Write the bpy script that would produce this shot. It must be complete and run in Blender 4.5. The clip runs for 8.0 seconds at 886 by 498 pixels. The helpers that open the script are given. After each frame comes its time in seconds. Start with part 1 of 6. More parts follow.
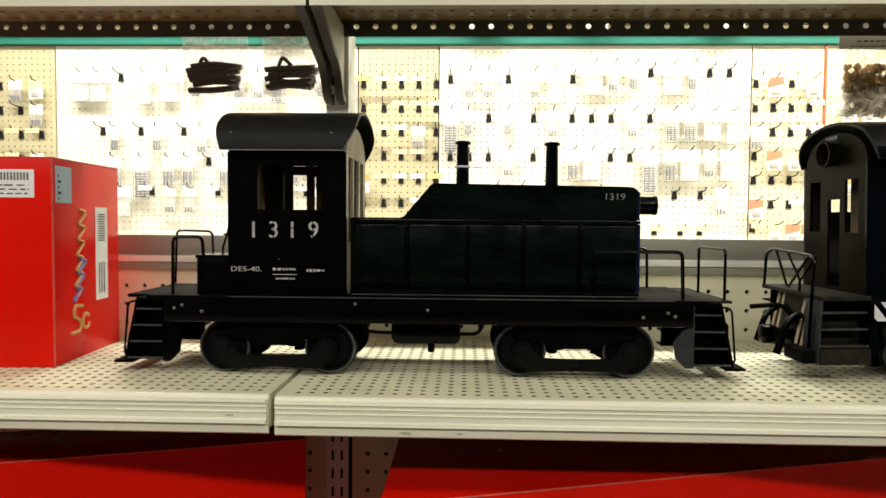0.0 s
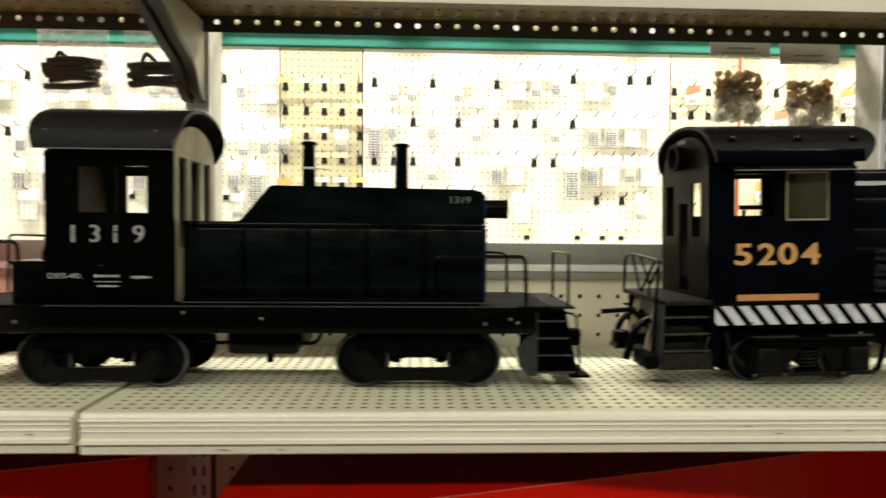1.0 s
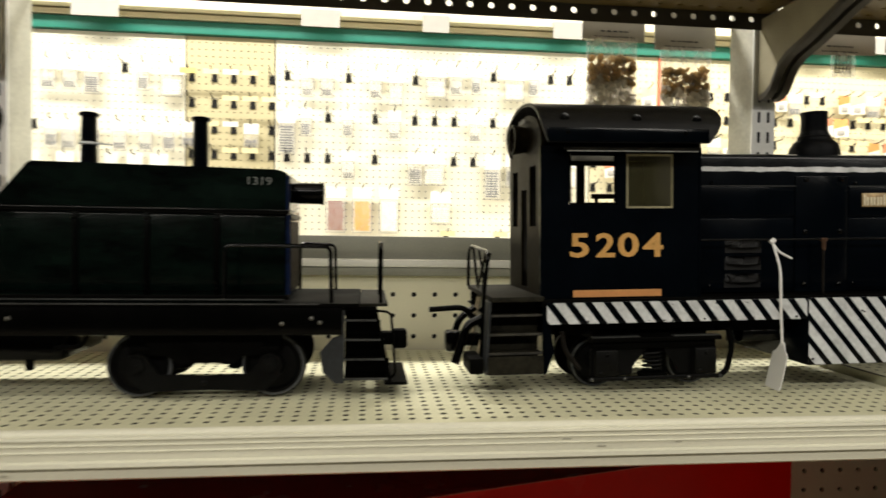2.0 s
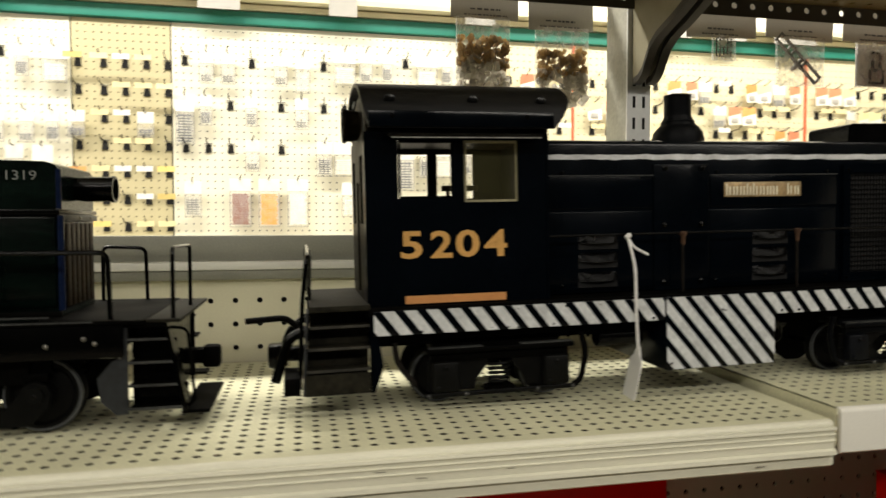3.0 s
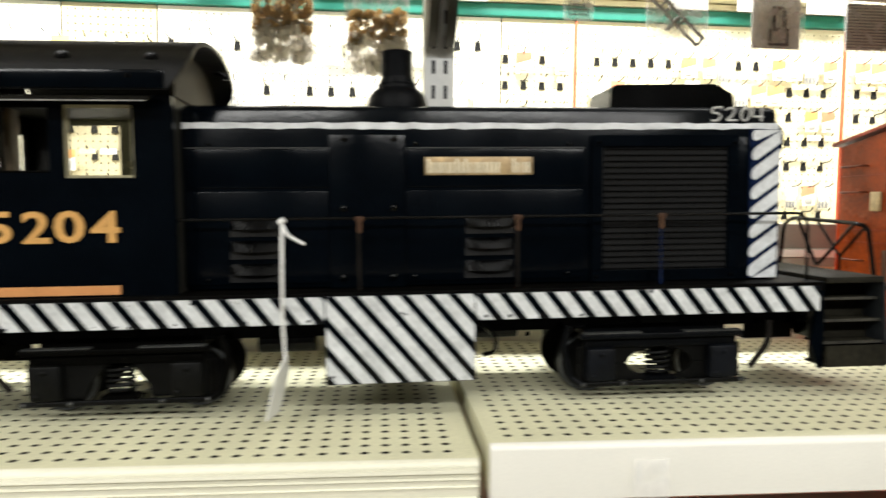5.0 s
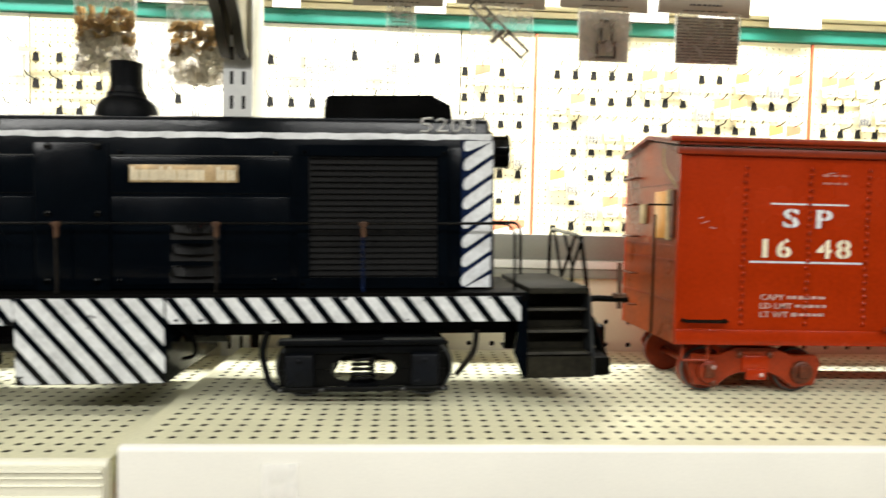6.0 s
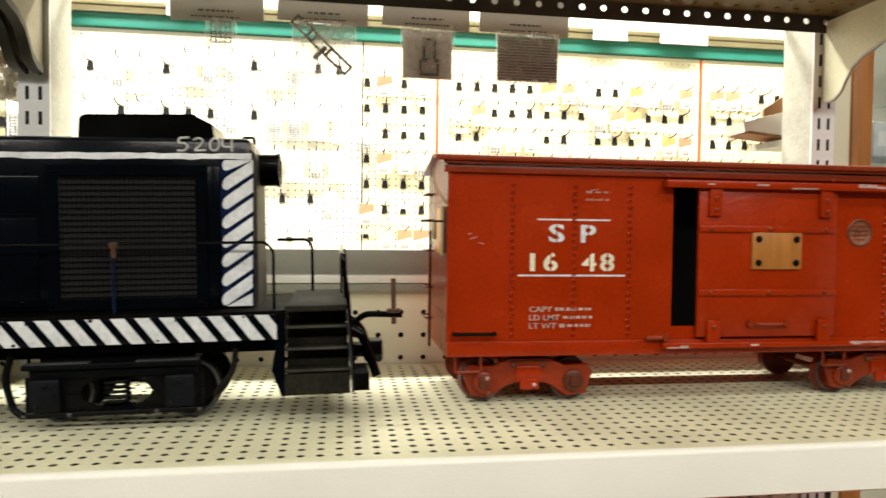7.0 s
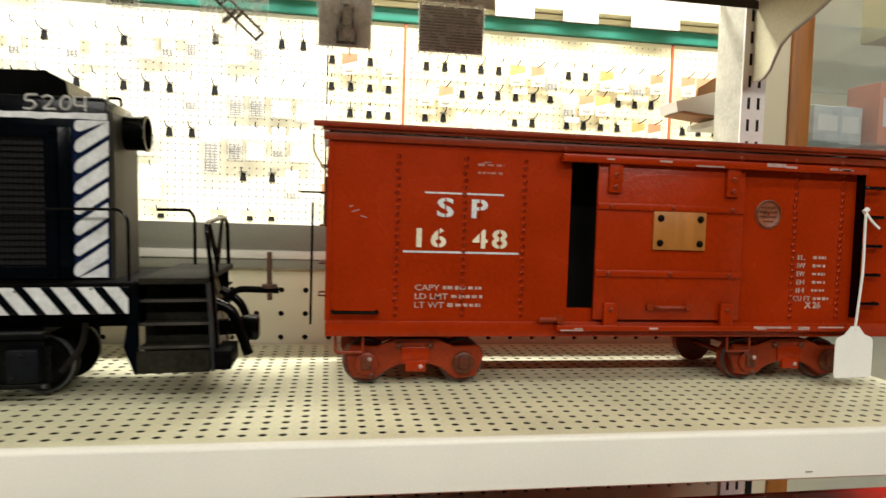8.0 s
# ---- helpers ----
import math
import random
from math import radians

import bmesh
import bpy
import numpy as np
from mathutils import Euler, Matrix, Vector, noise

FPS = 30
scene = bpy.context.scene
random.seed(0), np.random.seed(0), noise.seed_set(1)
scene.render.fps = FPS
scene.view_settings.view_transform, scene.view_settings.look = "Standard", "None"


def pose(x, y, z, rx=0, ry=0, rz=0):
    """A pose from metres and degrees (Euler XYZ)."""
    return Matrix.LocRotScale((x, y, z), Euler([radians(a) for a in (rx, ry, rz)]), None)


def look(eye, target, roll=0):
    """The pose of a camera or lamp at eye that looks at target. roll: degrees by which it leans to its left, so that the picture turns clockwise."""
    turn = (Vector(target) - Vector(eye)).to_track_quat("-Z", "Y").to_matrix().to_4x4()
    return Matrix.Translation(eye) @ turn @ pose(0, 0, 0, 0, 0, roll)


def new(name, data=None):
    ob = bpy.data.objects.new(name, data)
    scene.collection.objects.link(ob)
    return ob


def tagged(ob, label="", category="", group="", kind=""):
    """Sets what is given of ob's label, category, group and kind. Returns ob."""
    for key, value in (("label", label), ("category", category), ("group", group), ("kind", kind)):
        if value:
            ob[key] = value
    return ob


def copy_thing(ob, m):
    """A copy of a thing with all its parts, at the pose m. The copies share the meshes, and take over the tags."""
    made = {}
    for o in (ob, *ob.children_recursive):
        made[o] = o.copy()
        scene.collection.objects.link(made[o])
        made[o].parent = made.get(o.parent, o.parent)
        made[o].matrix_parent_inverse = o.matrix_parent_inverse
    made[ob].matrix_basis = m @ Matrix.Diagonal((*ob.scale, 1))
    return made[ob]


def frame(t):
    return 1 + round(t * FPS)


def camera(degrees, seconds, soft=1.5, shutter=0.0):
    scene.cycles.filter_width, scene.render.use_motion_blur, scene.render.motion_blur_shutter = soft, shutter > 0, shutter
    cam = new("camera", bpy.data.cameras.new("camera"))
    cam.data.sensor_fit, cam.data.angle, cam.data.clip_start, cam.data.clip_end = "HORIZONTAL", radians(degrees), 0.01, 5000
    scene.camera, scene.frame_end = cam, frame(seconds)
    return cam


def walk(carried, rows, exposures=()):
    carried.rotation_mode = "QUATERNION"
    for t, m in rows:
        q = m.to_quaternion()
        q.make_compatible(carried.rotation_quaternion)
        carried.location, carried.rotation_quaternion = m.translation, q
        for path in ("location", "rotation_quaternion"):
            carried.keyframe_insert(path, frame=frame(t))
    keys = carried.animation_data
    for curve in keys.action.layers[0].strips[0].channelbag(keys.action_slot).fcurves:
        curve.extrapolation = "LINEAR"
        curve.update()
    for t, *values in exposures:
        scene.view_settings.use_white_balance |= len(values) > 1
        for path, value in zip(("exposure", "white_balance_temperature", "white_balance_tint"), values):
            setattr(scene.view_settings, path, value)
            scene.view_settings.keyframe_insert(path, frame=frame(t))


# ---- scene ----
cam = camera(67.5, 8.0, shutter=0.5)
PATH = [
    (0, (-0.0003, -0.0222, 1.3558), (-0.0651, 1.9749, 1.2702), 0.43),
    (0.5, (0.0284, -0.0067, 1.3548), (-0.0006, 1.9915, 1.2732), -0.01),
    (1, (0.1095, 0.0029, 1.3556), (0.1883, 2.0002, 1.2859), 0.48),
    (1.5, (0.2012, 0.0249, 1.3462), (0.3237, 2.0201, 1.2819), 1.82),
    (1.7, (0.2250, 0.0407, 1.3392), (0.3664, 2.0353, 1.2895), 1.67),
    (2.8, (0.3063, 0.1427, 1.3483), (0.7677, 2.0871, 1.2678), -1.02),
    (3, (0.3493, 0.1329, 1.3482), (0.7566, 2.0892, 1.2657), -0.01),
    (3.5, (0.4756, 0.0922, 1.3467), (0.6554, 2.0818, 1.2522), 2.85),
    (4, (0.5427, 0.1003, 1.3410), (0.6993, 2.0910, 1.2297), 0.72),
    (4.2, (0.5576, 0.1204, 1.3423), (0.7086, 2.1109, 1.2190), 1.10),
    (5.3, (0.7558, 0.1834, 1.3464), (0.9465, 2.1707, 1.2264), 0.50),
    (5.5, (0.8081, 0.1663, 1.3446), (0.9476, 2.1584, 1.2353), 2.01),
    (6, (0.9184, 0.1537, 1.3478), (1.0382, 2.1481, 1.2582), 1.31),
    (6.5, (1.0018, 0.1484, 1.3538), (1.2022, 2.1370, 1.2826), 0.32),
    (7, (1.0563, 0.1337, 1.3575), (1.3498, 2.1111, 1.2970), 0.72),
    (7.5, (1.1037, 0.1232, 1.3579), (1.4160, 2.0962, 1.2602), 1.39),
    (8, (1.1446, 0.1506, 1.3496), (1.4787, 2.1197, 1.2448), 1.82),
]
EXPOSURE = [(0.0, -0.18, 6600, 10), (1.5, -0.32, 6650, 10), (3.0, -0.50, 6800, 10), (3.5, -0.22, 6700, 10), (4.2, 0.03, 6450, 10), (5.5, 0.5, 6150, 10), (6.5, 0.35, 6400, 10), (7.0, 0.2, 6550, 10), (8.0, -0.02, 6600, 10)]
walk(cam, [(t, look(eye, target, roll)) for t, eye, target, roll in PATH], EXPOSURE)

# ---- world, lights, exposure ----
world = bpy.data.worlds.new("shop_ambient")
world.use_nodes = True
world.node_tree.nodes["Background"].inputs[0].default_value = (1.0, 0.97, 0.9, 1)
world.node_tree.nodes["Background"].inputs[1].default_value = 0.005
scene.world = world


def area_lamp(name, x, y, z, sx, sy, watts, colour=(1.0, 0.965, 0.89)):
    data = bpy.data.lights.new(name, "AREA")
    data.shape, data.size, data.size_y, data.energy, data.color = "RECTANGLE", sx, sy, watts, colour
    ob = new(name, data)
    ob.location = (x, y, z)
    return ob


# ---- materials ----
def material(name, colour, rough=0.5, metal=0.0, vary=0.12, grain=60.0, stain=6.0, bump=0.15, spec=0.5,
             tint=None, coat=0.0, per_object=0.0, streak=None):
    """Paint or plastic with fine grain, larger stains and slight relief."""
    m = bpy.data.materials.new(name)
    m.use_nodes = True
    nt = m.node_tree
    n, link = nt.nodes, nt.links
    b = n["Principled BSDF"]
    b.inputs["Roughness"].default_value = rough
    b.inputs["Metallic"].default_value = metal
    b.inputs["Specular IOR Level"].default_value = spec
    b.inputs["Coat Weight"].default_value = coat
    tc = n.new("ShaderNodeTexCoord")
    src = tc.outputs["Object"]
    if streak:
        mp = n.new("ShaderNodeMapping")
        mp.inputs["Scale"].default_value = streak
        link.new(src, mp.inputs["Vector"])
        src = mp.outputs["Vector"]
    fine, wide = n.new("ShaderNodeTexNoise"), n.new("ShaderNodeTexNoise")
    fine.inputs["Scale"].default_value, fine.inputs["Detail"].default_value = grain * 10, 6
    wide.inputs["Scale"].default_value, wide.inputs["Detail"].default_value = stain * 4, 4
    for t in (fine, wide):
        link.new(src, t.inputs["Vector"])
    add = n.new("ShaderNodeMath")
    add.operation = "MULTIPLY_ADD"
    link.new(fine.outputs["Fac"], add.inputs[0])
    add.inputs[1].default_value = 0.45
    half = n.new("ShaderNodeMath")
    half.operation = "MULTIPLY"
    link.new(wide.outputs["Fac"], half.inputs[0])
    half.inputs[1].default_value = 0.55
    link.new(half.outputs[0], add.inputs[2])
    ramp = n.new("ShaderNodeValToRGB")
    dark = tint or [c * (1 - 2 * vary) for c in colour]
    ramp.color_ramp.elements[0].position, ramp.color_ramp.elements[1].position = 0.33, 0.66
    ramp.color_ramp.elements[0].color = (*dark, 1)
    ramp.color_ramp.elements[1].color = (*[min(1, c * (1 + 0.6 * vary)) for c in colour], 1)
    link.new(add.outputs[0], ramp.inputs["Fac"])
    out = ramp.outputs["Color"]
    if per_object:
        info, hsv = n.new("ShaderNodeObjectInfo"), n.new("ShaderNodeHueSaturation")
        mr = n.new("ShaderNodeMapRange")
        mr.inputs["To Min"].default_value, mr.inputs["To Max"].default_value = 1 - per_object, 1 + per_object
        link.new(info.outputs["Random"], mr.inputs["Value"])
        link.new(mr.outputs["Result"], hsv.inputs["Value"])
        link.new(out, hsv.inputs["Color"])
        out = hsv.outputs["Color"]
    link.new(out, b.inputs["Base Color"])
    rr = n.new("ShaderNodeMapRange")
    rr.inputs["To Min"].default_value, rr.inputs["To Max"].default_value = max(0.03, rough - 0.12), min(1, rough + 0.12)
    link.new(wide.outputs["Fac"], rr.inputs["Value"])
    link.new(rr.outputs["Result"], b.inputs["Roughness"])
    bp = n.new("ShaderNodeBump")
    bp.inputs["Strength"].default_value, bp.inputs["Distance"].default_value = bump, 0.001
    link.new(fine.outputs["Fac"], bp.inputs["Height"])
    link.new(bp.outputs["Normal"], b.inputs["Normal"])
    return m


def clear_plastic(name, colour=(0.95, 0.95, 0.95), alpha=0.25, rough=0.15, grain=90):
    m = bpy.data.materials.new(name)
    m.use_nodes = True
    n, link = m.node_tree.nodes, m.node_tree.links
    out = n["Material Output"]
    b = n["Principled BSDF"]
    b.inputs["Base Color"].default_value, b.inputs["Roughness"].default_value = (*colour, 1), rough
    tr, mix = n.new("ShaderNodeBsdfTransparent"), n.new("ShaderNodeMixShader")
    no = n.new("ShaderNodeTexNoise")
    no.inputs["Scale"].default_value = grain
    tc = n.new("ShaderNodeTexCoord")
    link.new(tc.outputs["Object"], no.inputs["Vector"])
    mr = n.new("ShaderNodeMapRange")
    mr.inputs["From Min"].default_value, mr.inputs["From Max"].default_value = 0.35, 0.7
    mr.inputs["To Min"].default_value, mr.inputs["To Max"].default_value = alpha * 0.5, min(1, alpha * 1.6)
    link.new(no.outputs["Fac"], mr.inputs["Value"])
    link.new(mr.outputs["Result"], mix.inputs["Fac"])
    link.new(tr.outputs[0], mix.inputs[1])
    link.new(b.outputs[0], mix.inputs[2])
    link.new(mix.outputs[0], out.inputs["Surface"])
    return m


CREAM = material("cream_enamel", (0.74, 0.725, 0.51), 0.42, vary=0.11, grain=40, stain=3, bump=0.06)
CREAM_EDGE = material("worn_cream_lip", (0.78, 0.765, 0.62), 0.4, vary=0.11, stain=2, bump=0.08, streak=(0.3, 4, 6))
WHITE_EDGE = material("white_lip", (0.78, 0.77, 0.70), 0.38, vary=0.04, stain=2, bump=0.05)
PEG = material("pegboard_cream", (0.76, 0.73, 0.55), 0.6, vary=0.05, stain=2, bump=0.08)
PEG_FAR = material("far_pegboard", (0.74, 0.68, 0.47), 0.6, vary=0.04, stain=1, bump=0.05)
PEG_WHITE = material("far_pegboard_white", (0.80, 0.77, 0.62), 0.6, vary=0.03, stain=1, bump=0.05)
# cream shelf steel away from the lamps: its shade is in the colour
SHELF_SHADE = material("shelf_shade_olive", (0.15, 0.105, 0.026), 0.5, vary=0.12, stain=3)
GREY_RAIL = material("grey_rail", (0.27, 0.27, 0.22), 0.5, vary=0.1, stain=3)
# flange steel with the shade of unlit edges in its colour
FLANGE_SHADE = material("flange_shade", (0.05, 0.045, 0.035), 0.5)
UPRIGHT = material("upright_grey", (0.54, 0.54, 0.46), 0.42, vary=0.14, grain=20, stain=8, bump=0.25)
# the light on the uprights' front face is put into this white
UPRIGHT_FACE = material("upright_lit_face", (0.84, 0.85, 0.83), 0.4, vary=0.05, grain=20, stain=8, bump=0.15)
# black of hook plates, and of openings and sheets painted as shade
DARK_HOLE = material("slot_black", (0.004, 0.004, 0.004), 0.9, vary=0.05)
GREEN = material("green_trim", (0.02, 0.21, 0.155), 0.5, vary=0.06)
WALL = material("shop_wall", (0.75, 0.73, 0.66), 0.8, vary=0.04, stain=1)
CEIL = material("ceiling_white", (0.8, 0.79, 0.75), 0.9, vary=0.03, stain=1)
FLOOR = material("floor_vinyl", (0.26, 0.23, 0.18), 0.4, vary=0.12, stain=1)
BLACK = material("black_paint", (0.0008, 0.0009, 0.0008), 0.17, spec=0.16, vary=0.25, grain=30, stain=5, bump=0.12)
BLACK_GREEN = material("greenish_black_paint", (0.0016, 0.0052, 0.0036), 0.17, spec=0.20, vary=0.48, grain=12, stain=5, bump=0.14, streak=(1, 1, 2.5))
NAVY = material("blue_black_paint", (0.0009, 0.0020, 0.0036), 0.15, spec=0.13, vary=0.25, grain=25, stain=5, bump=0.05)
ROOF_BLACK = material("dull_black_roof", (0.0014, 0.0015, 0.0014), 0.46, spec=0.14, vary=0.35, grain=25, stain=5, bump=0.35)
DUSTY = material("dusty_black", (0.0016, 0.0015, 0.0012), 0.58, spec=0.03, vary=0.35, grain=25, stain=7, bump=0.3)
STEP_DUST = material("dusty_step_plate", (0.017, 0.0155, 0.010), 0.7, spec=0.1, vary=0.4, grain=25, stain=9, bump=0.3)
BROWN_BLACK = material("brown_black_end", (0.0068, 0.0047, 0.0018), 0.45, spec=0.05, vary=0.48, grain=25, stain=6, bump=0.3)
LOUVRE = material("louvre_black", (0.0018, 0.0020, 0.0024), 0.28, spec=0.15, vary=0.3, grain=25, stain=8)
# grey for worn edges, lightened for the highlight they catch
WORN_EDGE = material("worn_edge_highlight", (0.050, 0.052, 0.050), 0.40, spec=0.40, vary=0.3, grain=25, stain=8)
POST = material("dusty_brown_post", (0.010, 0.0080, 0.006), 0.6, spec=0.1, vary=0.4, grain=60, stain=40)
TRUCK_BLUE = material("dusty_blue_truck", (0.0022, 0.0027, 0.0036), 0.45, spec=0.07, vary=0.35, grain=25, stain=8, bump=0.3)
GRILLE_WIRE = material("grille_wire_grey", (0.0030, 0.0032, 0.0032), 0.6, spec=0.04, vary=0.4, grain=40, stain=20)
RUST = material("rusty_orange", (0.080, 0.034, 0.013), 0.75, vary=0.3, grain=40, stain=10)
WHEEL_BLACK = material("wheel_black", (0.0020, 0.0020, 0.0019), 0.5, spec=0.1, vary=0.3, stain=10)
TYRE = material("dull_tyre_steel", (0.085, 0.090, 0.095), 0.42, 0.3, vary=0.3, stain=20)
STEEL = material("wheel_steel", (0.14, 0.14, 0.13), 0.35, 0.8, vary=0.2, stain=10)
BRIGHT = material("bolt_bright", (0.15, 0.145, 0.13), 0.35, 0.7)
WORN_WHITE = material("worn_white_lettering", (0.46, 0.46, 0.44), 0.55, vary=0.25, grain=40, stain=40)
DIRTY_STRIPE = material("dusty_tan_stripe", (0.24, 0.19, 0.11), 0.6, vary=0.25)
PEG_TAN = material("tan_pegboard", (0.53, 0.475, 0.29), 0.6, vary=0.05, stain=1, bump=0.05)
VIOLET = material("violet_print", (0.20, 0.14, 0.34), 0.5)
BRICK = material("brick_sheet", (0.25, 0.085, 0.055), 0.7)
AMBER = material("amber_sheet", (0.80, 0.36, 0.015), 0.6)
PALE_BLUE = material("pale_boxed_goods", (0.62, 0.66, 0.66), 0.5, vary=0.15, stain=20)
WHITE = material("white_paint", (0.64, 0.66, 0.67), 0.5, vary=0.16, grain=30, stain=14, bump=0.15)
OLD_WHITE = material("ivory_paint", (0.76, 0.70, 0.52), 0.5, vary=0.12, stain=12)
GREY_INK = material("grey_lettering", (0.20, 0.21, 0.20), 0.6, vary=0.2, stain=12)
GOLD = material("gold_paint", (0.62, 0.34, 0.10), 0.45, vary=0.12, stain=8)
ORANGE = material("orange_strip", (0.60, 0.27, 0.09), 0.5, vary=0.10, stain=8)
BRASS = material("tarnished_brass", (0.46, 0.33, 0.17), 0.45, 0.25, vary=0.3, grain=30, stain=20)
WOOD = material("varnished_wood", (0.40, 0.15, 0.024), 0.45, vary=0.2, stain=4, streak=(8, 8, 0.6))
OXIDE = material("oxide_red_paint", (0.305, 0.0225, 0.0011), 0.25, spec=0.24, vary=0.12, grain=30, stain=4, bump=0.25)
OXIDE_DARK = material("oxide_red_dark", (0.23, 0.025, 0.004), 0.36, spec=0.27, vary=0.2, grain=30, stain=5, bump=0.25)
OXIDE_END = material("scuffed_brown_end", (0.235, 0.038, 0.0035), 0.30, spec=0.14, vary=0.3, grain=30, stain=6, bump=0.3)
CARTON = material("glossy_red_carton", (0.70, 0.008, 0.002), 0.26, vary=0.05, stain=2, bump=0.03, spec=0.12)
CARTON_EDGE = material("scuffed_carton_edge", (0.66, 0.09, 0.06), 0.6, vary=0.25, grain=60, stain=20)
PAPER = material("white_paper", (0.78, 0.78, 0.76), 0.7, vary=0.04)
BLUE_PAPER = material("pale_blue_paper", (0.42, 0.55, 0.66), 0.7, vary=0.05)
INK = material("print_ink", (0.06, 0.06, 0.07), 0.7)
GREY_CARD = material("grey_card_back", (0.40, 0.39, 0.36), 0.7, vary=0.05)
KRAFT = material("kraft_card", (0.42, 0.22, 0.10), 0.8, vary=0.1)
DEEP_YELLOW = material("deep_yellow_card", (0.82, 0.62, 0.22), 0.6, vary=0.08, per_object=0.15)
YELLOW = material("yellow_card", (0.84, 0.74, 0.42), 0.6, vary=0.05, per_object=0.1)
RED_CARD = material("red_card", (0.70, 0.26, 0.14), 0.6, vary=0.05, per_object=0.15)
WHITE_CARD = material("white_card", (0.82, 0.80, 0.74), 0.6, vary=0.04, per_object=0.06)
GREY_PART = material("grey_castings", (0.115, 0.12, 0.13), 0.5, vary=0.3, grain=60, stain=60, per_object=0.35)
RUBBLE = material("brown_rubble", (0.38, 0.27, 0.14), 0.8, vary=0.14, grain=60, stain=60, per_object=0.3)
STONES = material("grey_rubble", (0.66, 0.62, 0.53), 0.8, vary=0.10, grain=60, stain=60, per_object=0.3)
RUST_CARD = material("orange_card", (0.74, 0.36, 0.12), 0.6, vary=0.06, per_object=0.12)
RED_POST = material("red_strip", (0.65, 0.13, 0.05), 0.5)


def let_light_through(mat, colour, share):
    """Translucency added to brighten shaded rubble: part of the light on its back comes through."""
    nt = mat.node_tree
    out = nt.nodes["Material Output"]
    front = out.inputs["Surface"].links[0].from_socket
    back, mix = nt.nodes.new("ShaderNodeBsdfTranslucent"), nt.nodes.new("ShaderNodeMixShader")
    back.inputs["Color"].default_value = (*colour, 1)
    mix.inputs["Fac"].default_value = share
    nt.links.new(front, mix.inputs[1])
    nt.links.new(back.outputs[0], mix.inputs[2])
    nt.links.new(mix.outputs[0], out.inputs["Surface"])


let_light_through(STONES, (0.92, 0.90, 0.86), 0.85)
let_light_through(RUBBLE, (0.72, 0.58, 0.36), 0.65)
BAG = clear_plastic("clear_bag", alpha=0.22)
BAG_FAR = clear_plastic("clear_blister", alpha=0.14)
GLASS = clear_plastic("cabinet_glass", (0.30, 0.40, 0.42), 0.15, 0.04, 8)


# ---- mesh helpers ----
def bx(bm, x0, x1, y0, y1, z0, z1, bevel=0.0):
    """A box, its edges rounded by bevel."""
    r = bmesh.ops.create_cube(bm, size=1.0, matrix=Matrix.LocRotScale(
        ((x0 + x1) / 2, (y0 + y1) / 2, (z0 + z1) / 2), None, (abs(x1 - x0), abs(y1 - y0), abs(z1 - z0))))
    if bevel:
        es = {e for v in r["verts"] for e in v.link_edges}
        bmesh.ops.bevel(bm, geom=list(es), offset=bevel, segments=2, affect="EDGES", profile=0.5)
    return bm


def box(*a, **k):
    return bx(bmesh.new(), *a, **k)


def cy(bm, p0, p1, r0, r1=None, seg=16):
    """A cylinder or cone from p0 to p1."""
    a, b = Vector(p0), Vector(p1)
    m = Matrix.Translation((a + b) / 2) @ (b - a).to_track_quat("Z", "Y").to_matrix().to_4x4()
    bmesh.ops.create_cone(bm, cap_ends=True, segments=seg, radius1=r0, radius2=r0 if r1 is None else r1,
                          depth=(b - a).length, matrix=m)
    return bm


def rod(*a, **k):
    return cy(bmesh.new(), *a, **k)


def tube(bm, pts, r, seg=8, bend=0.006):
    """A bent rod through pts, with rounded corners."""
    pts = [Vector(p) for p in pts]
    path = [pts[0]]
    for a, b, c in zip(pts, pts[1:], pts[2:]):
        d = min(bend, (a - b).length * 0.45, (c - b).length * 0.45)
        p, q = b + (a - b).normalized() * d, b + (c - b).normalized() * d
        for k in range(5):
            s = k / 4
            path.append(p * (1 - s) ** 2 + b * 2 * s * (1 - s) + q * s * s)
    path.append(pts[-1])
    rings = []
    side = None
    for i, p in enumerate(path):
        d = (path[min(i + 1, len(path) - 1)] - path[max(i - 1, 0)]).normalized()
        if side is None:
            side = d.orthogonal().normalized()
        side = (side - d * side.dot(d)).normalized()
        up = d.cross(side)
        rings.append([bm.verts.new(p + (side * math.cos(t) + up * math.sin(t)) * r)
                      for t in (2 * math.pi * k / seg for k in range(seg))])
    for a, b in zip(rings, rings[1:]):
        for k in range(seg):
            bm.faces.new((a[k], a[(k + 1) % seg], b[(k + 1) % seg], b[k]))
    bm.faces.new(rings[0][::-1])
    bm.faces.new(rings[-1])
    return bm


def prism(bm, poly, y0, y1, axis="y"):
    """An outline in the plane across axis, extruded from y0 to y1."""
    put = {"y": lambda a, b, t: (a, t, b), "x": lambda a, b, t: (t, a, b), "z": lambda a, b, t: (a, b, t)}[axis]
    va = [bm.verts.new(put(a, b, y0)) for a, b in poly]
    vb = [bm.verts.new(put(a, b, y1)) for a, b in poly]
    n = len(poly)
    fs = [bm.faces.new(va), bm.faces.new(vb[::-1])]
    for i in range(n):
        fs.append(bm.faces.new((va[i], vb[i], vb[(i + 1) % n], va[(i + 1) % n])))
    bmesh.ops.recalc_face_normals(bm, faces=fs)
    return bm


def frame_ring(bm, x0, x1, z0, z1, w, y0, y1):
    """A rectangular frame in the xz plane."""
    bx(bm, x0, x1, y0, y1, z1 - w, z1)
    bx(bm, x0, x1, y0, y1, z0, z0 + w)
    bx(bm, x0, x0 + w, y0, y1, z0 + w, z1 - w)
    bx(bm, x1 - w, x1, y0, y1, z0 + w, z1 - w)
    return bm


